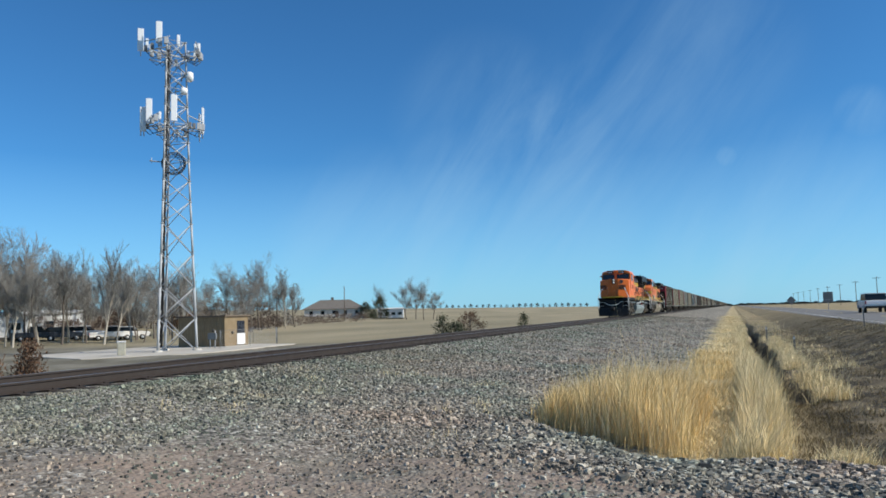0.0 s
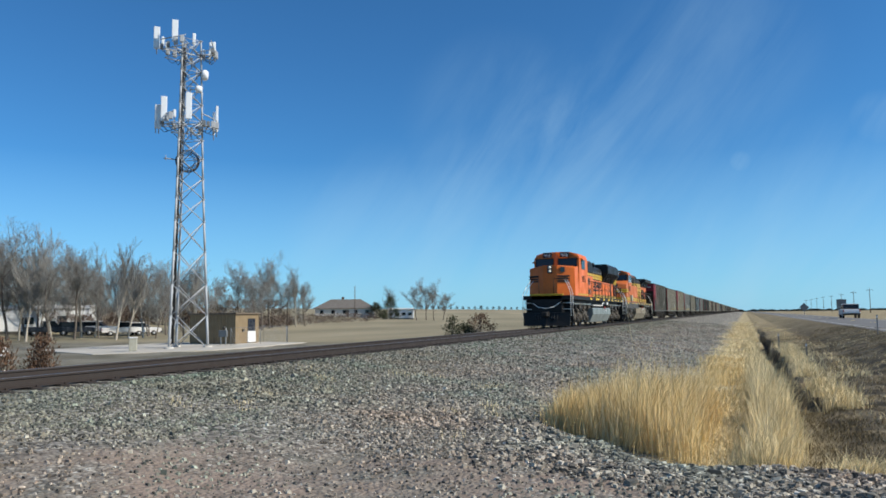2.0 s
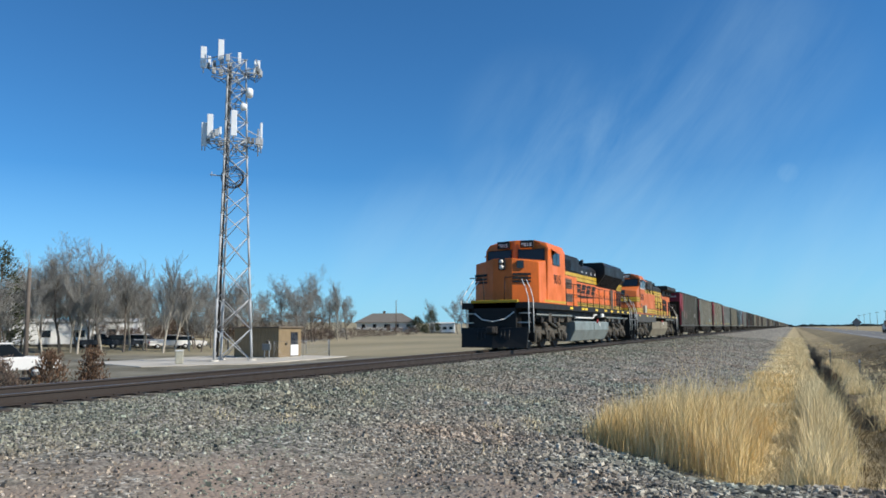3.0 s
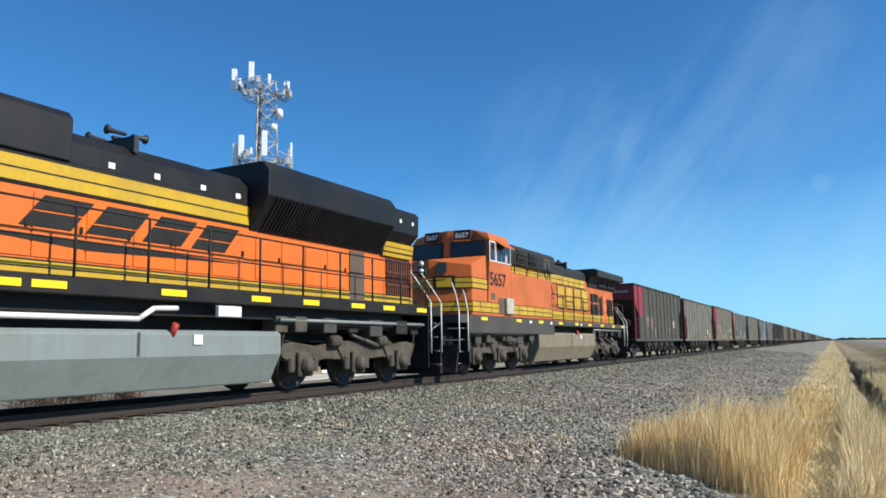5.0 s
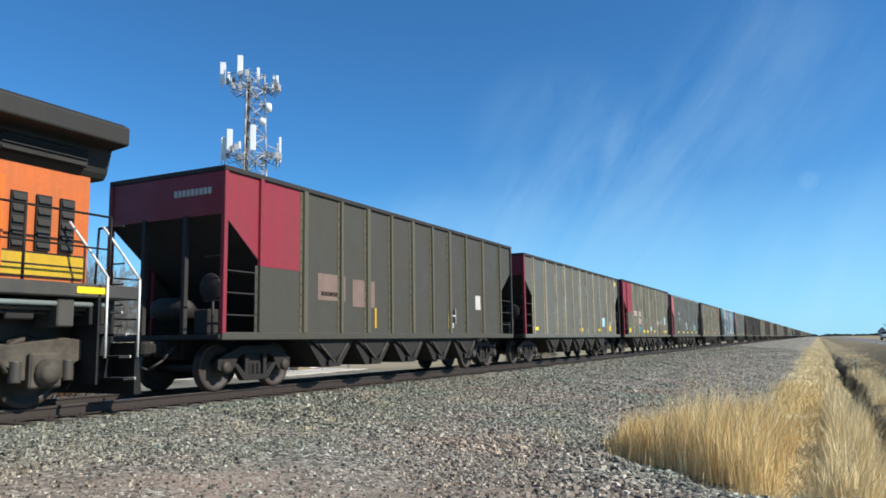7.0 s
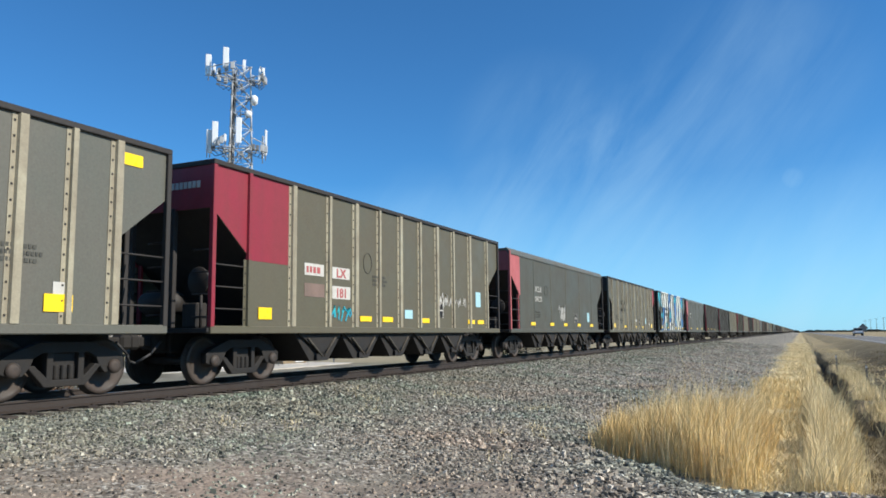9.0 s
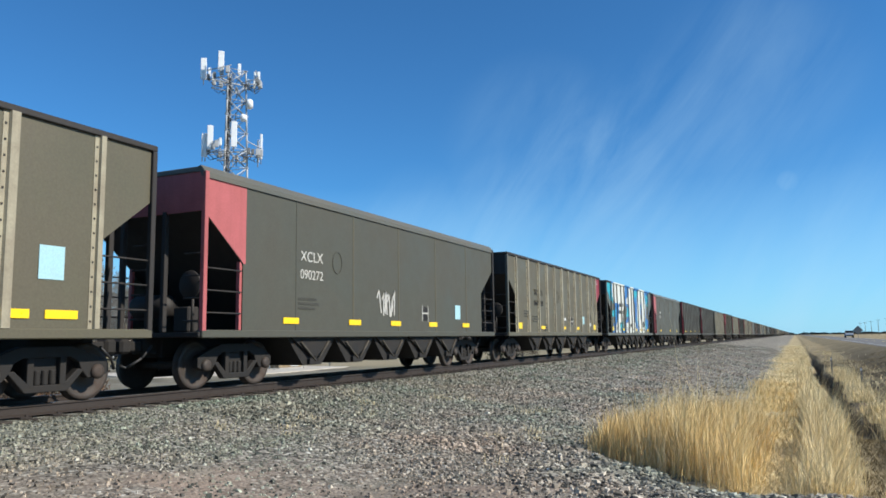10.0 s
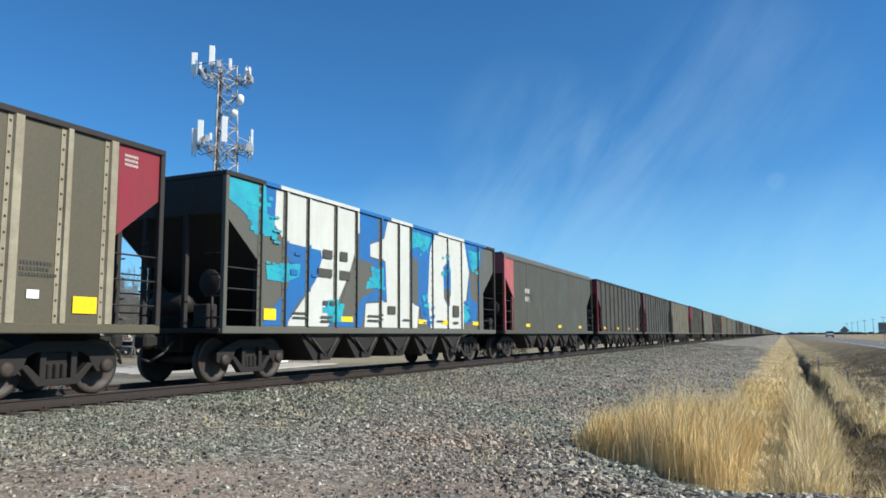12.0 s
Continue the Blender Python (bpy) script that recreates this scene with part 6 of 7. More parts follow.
def leafy(name, label, seed, h, w, leaf, n, cone=True, trunk_h=0.3, size=0.1):
    """Evergreen or dry shrub: short stem and many small leaf blades in uneven clumps."""
    rd = random.Random(seed)
    t = thing(name, label, "shrub" if h < 3 else "tree")
    st = Geo().tube((0, 0, -0.2), (0, 0, h * 0.8), 0.03 * h + 0.01, 6, 0.01)
    lf = Geo()
    for c in range(max(10, n // 14)):
        u = rd.random() ** (1.3 if cone else 0.8)
        z = trunk_h * h * 0.4 + u * h * 0.95
        rad = w * 0.5 * ((1 - u) ** 0.8 + 0.08 if cone else math.sqrt(max(0.08, 1 - (2 * u - 0.75) ** 2))) * rd.uniform(0.55, 1.1)
        a = rd.uniform(0, 6.283)
        cx, cy = rad * math.cos(a), rad * math.sin(a)
        st.tube((0, 0, z * 0.75), (cx, cy, z), 0.012, 3, 0.004, caps=False)
        for k in range(14):
            p = Vector((cx, cy, z)) + Vector((rd.gauss(0, 1), rd.gauss(0, 1), rd.gauss(0, 0.8))) * size * 1.6
            d = Vector((cx * 0.6 + rd.uniform(-1, 1) * 0.3, cy * 0.6 + rd.uniform(-1, 1) * 0.3, rd.uniform(0.1, 0.8))).normalized() * size * rd.uniform(0.7, 1.6)
            s = d.cross(Vector((rd.uniform(-1, 1), rd.uniform(-1, 1), rd.uniform(-1, 1)))).normalized() * size * 0.28
            lf.add([p - s, p + s, p + d + s * 0.2, p + d - s * 0.2], [(0, 1, 2, 3)])
    part("stem", st, "bark", t)
    part("foliage", lf, leaf, t)
    return t


def farmhouse(m, w, d, wall_h, roof_h, label):
    h = thing("farmhouse", label, "house", m)
    part("wall", Geo().box(-w / 2, w / 2, -d / 2, d / 2, -1.0, wall_h), "siding", h)
    e = 0.6
    rf = Geo().add([(-w / 2 - e, -d / 2 - e, wall_h), (w / 2 + e, -d / 2 - e, wall_h), (w / 2 + e, d / 2 + e, wall_h), (-w / 2 - e, d / 2 + e, wall_h), (-w / 2 + d * 0.45, 0, wall_h + roof_h), (w / 2 - d * 0.45, 0, wall_h + roof_h),
                    (-w / 2 - e, -d / 2 - e, wall_h - 0.15), (w / 2 + e, -d / 2 - e, wall_h - 0.15), (w / 2 + e, d / 2 + e, wall_h - 0.15), (-w / 2 - e, d / 2 + e, wall_h - 0.15)],
                   [(0, 1, 5, 4), (1, 2, 5), (2, 3, 4, 5), (3, 0, 4), (6, 7, 1, 0), (7, 8, 2, 1), (8, 9, 3, 2), (9, 6, 0, 3), (9, 8, 7, 6)])
    r = part("roof", rf, "roofing", h, "gray hip roof")
    part("chimney", Geo().box(-0.4 - w * 0.05, 0.4 - w * 0.05, 0.3, 1.0, wall_h + roof_h * 0.6, wall_h + roof_h + 0.8), "hopper_brown", r)
    for k in range(5):
        x = -w / 2 + w * (k + 0.6) / 5.2
        wn = part("window", Geo().box(x - 0.55, x + 0.55, -d / 2 - 0.03, -d / 2, 0.9, 2.1), "glass", h)
        part("frame", Geo().box(x - 0.65, x + 0.65, -d / 2 - 0.05, -d / 2 - 0.03, 0.8, 0.9).box(x - 0.65, x + 0.65, -d / 2 - 0.05, -d / 2 - 0.03, 2.1, 2.2), "white", wn)
    part("door", Geo().box(w * 0.02, w * 0.02 + 1, -d / 2 - 0.04, -d / 2, 0, 2.05), "hopper_brown", h)
    return h


def long_home(m, w, d, hh, label, name="mobile_home"):
    h = thing(name, label, "mobile home", m)
    part("wall", Geo().box(-w / 2, w / 2, -d / 2, d / 2, 0.2, hh, 0.05), "white", h)
    part("roof", Geo().prism([(-d / 2 - 0.2, hh), (d / 2 + 0.2, hh), (d / 2 + 0.2, hh + 0.1), (0, hh + 0.5), (-d / 2 - 0.2, hh + 0.1)], "x", -w / 2 - 0.2, w / 2 + 0.2), "siding", h)
    for k in range(4):
        x = -w / 2 + w * (k + 0.5) / 4
        wn = part("window", Geo().box(x - 0.5, x + 0.5, -d / 2 - 0.03, -d / 2, 1.1, 2.0), "glass", h)
        part("shutter", Geo().box(x - 0.8, x - 0.5, -d / 2 - 0.03, -d / 2, 1.1, 2.0), "signback", wn)
    part("skirting", Geo().box(-w / 2 + 0.05, w / 2 - 0.05, -d / 2 + 0.05, d / 2 - 0.05, -0.6, 0.2), "gray", h)
    return h


def road_car(name, label, m, paint, profile, length, cabin, wid=0.95):
    """A road vehicle pointing along +y; profile and cabin are (y, z) outlines."""
    c = thing(name, label, "car", m)
    b = Geo().prism(profile, "x", -wid, wid)
    part("body", b, paint, c, "", 0.06)
    part("greenhouse", Geo().prism(cabin, "x", -wid * 0.9, wid * 0.9), "glass", c, "dark window glass", 0.03)
    top = max(z for _, z in cabin)
    ys = [y for y, z in cabin if z > top - 0.05]
    part("roof", Geo().box(-wid * 0.88, wid * 0.88, min(ys) - 0.05, max(ys) + 0.05, top - 0.02, top + 0.06, 0.02), paint, c)
    for s in (-1, 1):
        for y in (-length * 0.31, length * 0.31):
            w = part("wheel", Geo().lathe([(0.34, -0.11), (0.36, -0.08), (0.36, 0.08), (0.34, 0.11)], "x", (0, 0, 0), 18), "tyre", c)
            w.location = (s * (wid - 0.1), y, 0.36)
            part("rim", Geo().lathe([(0.2, 0.115), (0.18, 0.09), (0.04, 0.12)] if s > 0 else [(0.2, -0.115), (0.18, -0.09), (0.04, -0.12)], "x", (0, 0, 0), 12), "galv", w)
        part("tail_light", Geo().box(s * wid * 0.95 - 0.06, s * wid * 0.95 + 0.06, -length / 2 - 0.02, -length / 2 + 0.05, 0.8, 1.1), "lensred", c)
        part("headlight", Geo().box(s * wid * 0.75 - 0.15, s * wid * 0.75 + 0.15, length / 2 - 0.05, length / 2 + 0.02, 0.7, 0.85), "silver", c)
    part("rear_bumper", Geo().box(-wid, wid, -length / 2 - 0.08, -length / 2 + 0.08, 0.42, 0.62, 0.03), "black", c)
    part("front_bumper", Geo().box(-wid, wid, length / 2 - 0.08, length / 2 + 0.08, 0.38, 0.6, 0.03), "black", c)
    return c


SUV_BODY = [(-2.35, 0.45), (2.35, 0.45), (2.4, 0.85), (2.3, 1.02), (1.1, 1.12), (-2.3, 1.14), (-2.4, 0.8)]
SUV_CABIN = [(-2.25, 1.12), (1.05, 1.1), (0.35, 1.72), (-1.95, 1.74)]
TRUCK_BODY = [(-2.8, 0.5), (2.8, 0.5), (2.85, 0.95), (2.7, 1.1), (1.3, 1.18), (-2.8, 1.15)]
TRUCK_CABIN = [(-0.75, 1.15), (1.25, 1.15), (0.6, 1.82), (-0.6, 1.84)]


def utility_pole(m, h, arm=True, label="weathered wooden utility pole with a crossarm"):
    p = thing("utility_pole", label, "utility pole", m, group="utility poles")
    part("pole_shaft", Geo().tube((0, 0, -0.5), (0, 0, h), 0.15, 8, 0.1), "pole", p)
    if arm:
        part("crossarm", Geo().box(-1.2, 1.2, -0.06, 0.06, h - 0.65, h - 0.52), "pole", p)
        for x in (-1.1, -0.5, 0.5, 1.1):
            part("insulator", Geo().lathe([(0.05, 0), (0.07, 0.05), (0.03, 0.16)], "z", (x, 0, h - 0.52), 8), "gray", p)
    return p


def sign_post(m, kind):
    s = thing("road_sign", "gray back of a tall square road sign on a post" if kind == "square" else "gray diamond-shaped road sign on a post", "road sign", m)
    part("post", Geo().box(-0.05, 0.05, 0.01, 0.08, -0.3, 2.2), "galv", s)
    if kind == "square":
        part("board", Geo().box(-0.72, 0.72, -0.02, 0.005, 1.3, 3.0, 0.004), "signback", s)
        part("stiffener", Geo().box(-0.6, 0.6, -0.05, -0.02, 1.7, 1.76), "galv", s)
    else:
        part("board", Geo().prism([(0, 0.9), (1.15, 2.05), (0, 3.2), (-1.15, 2.05)], "y", -0.02, 0.005), "signback", s)
    return s


def build_road():
    g = Geo()
    g.prism([(6.3, 0.505), (6.5, 0.53), (13.2, 0.53), (13.4, 0.505)], "y", -300, 3500)
    rd_ = tagged(part("road", g, "asphalt", None), "worn gray two-lane asphalt highway with pale edge lines", "road", kind="structure")
    for x in (6.85, 12.85):
        part("edge_line", Geo().box(x - 0.06, x + 0.06, -200, 1500, 0.53, 0.534), "line", rd_, "white edge line")
    for k in range(60):
        part("centre_dash", Geo().box(9.8, 9.92, 10 + k * 12, 13 + k * 12, 0.53, 0.534), "reflector", rd_)


def build_place():
    cell_tower()
    shelter()
    fence()
    solid("gravel_pad", Geo().prism([(-50, 41.5), (-40, 37.5), (-35.5, 44), (-36.5, 58), (-47.5, 60), (-51, 52)], "z", -1.2, -0.73), "yard", "pale gravel yard round the mast", "yard", kind="structure")
    cb = thing("utility_cabinet", "pale gray green ground-mounted utility cabinet", "cabinet", pose(-40.2, 41.2, -0.75, 0, 0, 40) @ Matrix.Scale(0.82, 4))
    part("cabinet_body", Geo().box(-0.32, 0.32, -0.3, 0.3, 0.05, 1.15, 0.04), "palebox", cb)
    part("cabinet_lid", Geo().box(-0.35, 0.35, -0.33, 0.33, 1.15, 1.25, 0.03), "white", cb)
    part("cabinet_plinth", Geo().box(-0.5, 0.5, -0.45, 0.45, -0.2, 0.05), "concrete", cb)
    # trees: a few grown, then repeated with other turns and sizes
    kinds = [bare_tree(1, 12, "palebark", 0.6, 0.95), bare_tree(2, 10, "bark", 1.1, 0.5), bare_tree(3, 12, "bark", 0.9, 0.6), bare_tree(4, 11, "palebark", 0.6, 0.9), bare_tree(5, 11, "bark", 1.2, 0.45)]
    used = set()
    rd = random.Random(31)
    places = [(52.0, 98, 1.12, 4), (50.9, 100, 1.02, 1), (53.2, 104, 1.05, 2), (49.4, 99, 0.98, 0), (47.6, 103, 0.95, 3), (50.2, 108, 0.98, 2), (38.2, 118, 1.0, 1), (39.3, 112, 0.85, 2), (40.3, 125, 0.8, 4)]
    places += [(40.4 + 0.43 * k + rd.uniform(-0.3, 0.3), rd.uniform(88, 135), rd.uniform(0.72, 1.05), (k * 2 + k // 3) % 5) for k in range(40)]
    places += [(37.2, 128, 0.95, 2), (36.4, 135, 1.05, 4), (35.5, 132, 1.05, 1), (34.9, 140, 1.0, 2), (35.9, 122, 0.8, 4), (34.3, 150, 0.9, 4), (33.0, 150, 0.9, 0), (32.3, 155, 0.92, 1),
               (23.9, 226, 1.05, 1), (23.2, 232, 1.0, 4), (22.6, 228, 0.9, 2), (21.9, 236, 0.9, 1), (25.9, 235, 0.75, 2)]
    places += [(41.5 + 0.95 * k + rd.uniform(-0.3, 0.3), rd.uniform(140, 165), rd.uniform(0.8, 1.0), (k * 3 + k // 2) % 5) for k in range(15)]
    for az, r, s, k in places:
        x, y, z = spot(az, r)
        m = pose(x, y, z, 0, 0, rd.uniform(0, 360)) @ Matrix.Scale(s * (0.86 if r < 136 else 1.0), 4)
        if k in used:
            copy_thing(kinds[k], m)
        else:
            used.add(k)
            kinds[k].matrix_basis = m
    for az, r, h, w, leaf, cone in ((52.5, 27, 1.75, 1.4, "rustleaf", True), (49.9, 27.5, 1.8, 1.25, "rustleaf", True), (55.5, 27, 1.5, 1.5, "shrub", False)):
        x, y, z = spot(az, r)
        leafy("dry_bush", "dry russet-brown bush beside the track", int(az * 10), h, w, leaf, 2600, cone, 0.1, 0.075).matrix_basis = pose(x, y, z)
    for az, r, h, w, leaf, lab in ((21.2, 56, 2.1, 1.5, "needle", "small green juniper bush beside the track"), (20.2, 55, 1.7, 1.6, "needle", "low green juniper bush beside the track"), (19.1, 58, 2.3, 2.8, "rustleaf", "leafless red-brown thicket beside the track"), (15.0, 84, 2.1, 1.6, "needle", "small green juniper beside the track")):
        x, y, z = spot(az, r)
        leafy("juniper_bush" if leaf == "needle" else "bare_thicket", lab, int(az * 7), h, w, leaf, 1500, leaf == "needle" and r > 55.5, 0.1, 0.1).matrix_basis = pose(x, y, z)
    for az, r, h, w in ((40.6, 146, 5.2, 5), (44.8, 150, 5.0, 5.5), (55.6, 96, 11.5, 5.5), (27.0, 238, 4.5, 5), (25.9, 225, 6.5, 5)):
        x, y, z = spot(az, r)
        leafy("conifer", "dark green conifer in the farmyard" if az != 40.6 and az != 44.8 else "brown dry tree behind the parked cars", int(az * 3), h, w, "needle" if az not in (40.6, 44.8) else "rustleaf", 2600, True, 0.15, 0.28).matrix_basis = pose(x, y, z)
    # undergrowth below the trees
    for k in range(22):
        az = 33.5 + k * 1.0 + rd.uniform(-0.3, 0.3)
        x, y, z = spot(az, rd.uniform(142, 160))
        leafy("undergrowth", "brown leafless undergrowth below the trees", 500 + k, rd.uniform(3.6, 5.6), 5.6, "shrub" if k % 3 else "twig", 1500, False, 0.1, 0.22).matrix_basis = pose(x, y, z - 0.1)
    for k in range(9):
        x, y, z = spot(45.6 + 0.95 * k + rd.uniform(-0.3, 0.3), rd.uniform(113, 117))
        leafy("undergrowth", "brown leafless undergrowth below the trees", 560 + k, rd.uniform(1.8, 3.0), 3.0, "shrub", 700, False, 0.1, 0.17).matrix_basis = pose(x, y, z - 0.1)
    # low hedge of bare shrubs before the house
    for k in range(16):
        az = 27.5 + k * 0.62
        x, y, z = spot(az, 205 - 5 * k + rd.uniform(-4, 4))
        leafy("bare_hedge", "low brown leafless hedge shrub", 300 + k, 2.0, 4.2, "shrub", 420, False, 0.1, 0.24).matrix_basis = pose(x, y, z - 0.1)
    x, y, z = spot(29.3, 244)
    farmhouse(pose(x, y, z, 0, 0, 25), 18.5, 10, 2.7, 2.9, "low pale farmhouse with a gray hip roof")
    x, y, z = spot(25.1, 238)
    long_home(pose(x, y, z, 0, 0, 20), 8, 2.6, 2.9, "white travel trailer parked in the farmyard", "travel_trailer")
    for az, r, w, tr_, lab in ((53.8, 112, 16, 50, "long white mobile home behind the trees"), (48.6, 134, 9, 44, "white mobile home half hidden by trees"), (49.2, 124, 9, 46, "small white house among the trees")):
        x, y, z = spot(az, r)
        long_home(pose(x, y, z, 0, 0, tr_), w, 4.5, 3.0, lab)
    for az, r, paint, body, cabin, ln, turn, nm, lab in ((44.9, 108, "carwhite", TRUCK_BODY, TRUCK_CABIN, 5.6, -40, "parked_pickup", "white pickup truck parked in the yard"), (43.7, 110, "carwhite", SUV_BODY, SUV_CABIN, 4.8, -50, "parked_car", "white car parked in the yard"),
                                                         (47.9, 108, "cardark", SUV_BODY, SUV_CABIN, 4.8, -45, "parked_car", "dark car parked among the trees"), (49.6, 108, "cardark", TRUCK_BODY, TRUCK_CABIN, 5.6, -35, "parked_pickup", "dark pickup parked among the trees"), (55.6, 45, "carwhite", TRUCK_BODY, TRUCK_CABIN, 5.6, -35, "parked_pickup", "white pickup truck on the yard track"),
                                                         (46.6, 112, "carwhite", SUV_BODY, SUV_CABIN, 4.8, -60, "parked_car", "pale car parked among the trees")):
        x, y, z = spot(az, r)
        road_car(nm, lab, pose(x, y, z, 0, 0, turn), paint, body, ln, cabin)
    for az, r, h in ((28.6, 205, 9.3), (33.6, 152, 7.8), (54.0, 50, 6.2)):
        x, y, z = spot(az, r)
        utility_pole(pose(x, y, z), h, False, "plain weathered wooden pole")
    # row of small trees along the far field
    c0 = None
    for k in range(30):
        az = 23.6 - k * 0.46
        rng_ = 188 / math.sin(radians(az))
        x, y, z = spot(az, rng_)
        m = pose(x, y, z, 0, 0, k * 50) @ Matrix.Scale(rd.uniform(0.75, 1.15) * rng_ / 620, 4)
        if c0 is None:
            c0 = tagged(leafy("windbreak_tree", "small dark tree in a windbreak row", 77, 4.2, 3.6, "farwood", 900, False, 0.25, 0.35), group="windbreak row along the far field")
            c0.matrix_basis = m
        else:
            copy_thing(c0, m)
    # far side of the highway
    build_road()
    for k in range(9):
        utility_pole(pose(46, 290 + 47 * k, 0.3), 9.6)
    sign_post(pose(14.6, 137, 0.3), "square")
    sign_post(pose(14.3, 215, 0.3), "diamond")
    sh = thing("metal_shed", "low blue-gray metal shed beyond the highway", "shed", pose(47, 262, 0.3, 0, 0, -4))
    part("wall", Geo().box(0, 22, 0, 9, 0, 3.4), "metalshed", sh)
    part("roof", Geo().prism([(-0.3, 3.4), (9.3, 3.4), (9.3, 3.5), (4.5, 3.9), (-0.3, 3.5)], "x", -0.3, 22.3), "signback", sh)
    part("door", Geo().box(7.4, 7.6, -0.04, 0, 0, 3.3), "gray", sh)
    for x, y, h in ((1.5, 41, 0.85), (5.7, 40, 0.95), (2.2, 33, 0.6)):
        st = thing("marker_post", "thin gray marker post in the grass", "post", pose(x, y, ground_at(x, y)))
        part("stake", Geo().box(-0.025, 0.025, -0.012, 0.012, -0.2, h, 0.004), "signback", st)
        part("cap_band", Geo().box(-0.03, 0.03, -0.016, 0.016, h - 0.14, h - 0.05), "white", st)
    # distant dark tree line on the horizon
    g = Geo()
    rr = random.Random(5)
    for k in range(700):
        x, y = -60 + k * 2.6 + rr.uniform(-2, 2), rr.uniform(1350, 1650)
        w, h = rr.uniform(4, 11), rr.uniform(1.5, 4.8)
        g.add([(x - w, y, 0), (x + w, y, 0), (x + w * 0.6, y, h * 0.8), (x - w * 0.1, y, h), (x - w * 0.7, y, h * 0.6), (x, y + 4, h * 0.5)], [(0, 1, 2, 3, 4), (2, 5, 3), (3, 5, 4), (1, 5, 2), (0, 4, 5)])
    solid("tree_line", g, "farwood", "thin dark tree line along the horizon", "trees", kind="stuff")
    return road_car("white_suv", "white sport utility vehicle driving away on the highway", None, "carwhite", SUV_BODY, 4.8, SUV_CABIN)

# ---------- build ----------
build_ground()
build_track()
stones(95000, shoulder, 0.034, 11, "loose_gravel", "gray and reddish crushed stone on the shoulder")
stones(48000, ballast_far, 0.050, 12, "ballast_stones", "gray crushed ballast beside the track")
stones(15000, pad_lip, 0.050, 13, "coarse_ballast", "coarse dark crushed stone along the pad edge")
blades(26000, tall_clump, 0.90, 0.0075, 21, "tall_dry_grass", "drygrass", "tall golden dry grass in the ditch", 0.34)
blades(9000, tall_clump, 1.04, 0.006, 31, "seeding_grass", "palegrass", "bleached seed stems among the tall grass", 0.42)
blades(15000, ditch_ridge, 0.80, 0.008, 33, "ridge_grass", "palegrass", "bleached tall grass along the ditch edge", 0.34)
blades(6000, trodden_gap, 0.17, 0.010, 34, "matted_stems", "palegrass", "trodden straw between the grass tussocks", 1.5)
blades(6000, tufted(-1.3, 0.4, 16, 34, 1.2, 160, 0.22), 0.20, 0.012, 25, "ditch_floor_grass", "drygrass", "golden dry grass further down the ditch", 0.55)
blades(4000, tufted(0.1, 0.5, 24, 75, 1.5, 240, 0.10), 0.34, 0.014, 26, "ditch_edge_grass", "palegrass", "bleached grass along the far ditch edge", 0.4)
blades(12000, tufted(-1.2, 0.4, 28, 140, 1.8, 600, 0.22), 0.13, 0.03, 22, "ditch_grass", "palegrass", "bleached dry grass along the ditch", 0.6)
blades(6000, tufted(1.5, 1.9, 16.5, 44, 1.5, 70, 0.14), 0.30, 0.010, 23, "bank_grass", "palegrass", "fluffy bleached tufts on the ditch bank", 0.6)
blades(3000, tufted(2.0, 3.2, 24, 90, 1.6, 130, 0.22), 0.14, 0.016, 35, "bank_tufts", "palegrass", "pale low tufts beside the ditch", 0.6)
blades(1300, tufted(0.85, 1.25, 8.9, 9.8, 1.0, 14, 0.10), 0.24, 0.008, 36, "lip_grass", "palegrass", "pale tuft of grass behind the gravel lip", 0.5)
blades(30000, tufted(1.5, 7, 7.8, 60, 1.5, 1500, 0.11), 0.085, 0.014, 24, "matted_grass", "duskgrass", "short matted brown grass and weeds", 0.7)
blades(6000, tufted(0.65, 1.7, 8.4, 17, 1.0, 260, 0.12), 0.09, 0.010, 37, "matted_weeds", "duskgrass", "flattened brown weeds behind the gravel lip", 0.9)
blades(4500, tufted(1.6, 7, 8.2, 46, 1.4, 300, 0.16), 0.09, 0.010, 28, "straw_tufts", "palegrass", "pale straw tufts in the short grass", 0.8)
blades(500, tufted(-9, -3.2, 9.0, 16, 1.0, 18, 0.12, False), 0.13, 0.006, 27, "sparse_weeds", "palegrass", "sparse dry weeds in the gravel", 0.6)

for build, y58 in ((loco_second, 7.3), (loco_first, -15.55)):
    KEYED.append((build(), y58 - SPEED * 6.2))

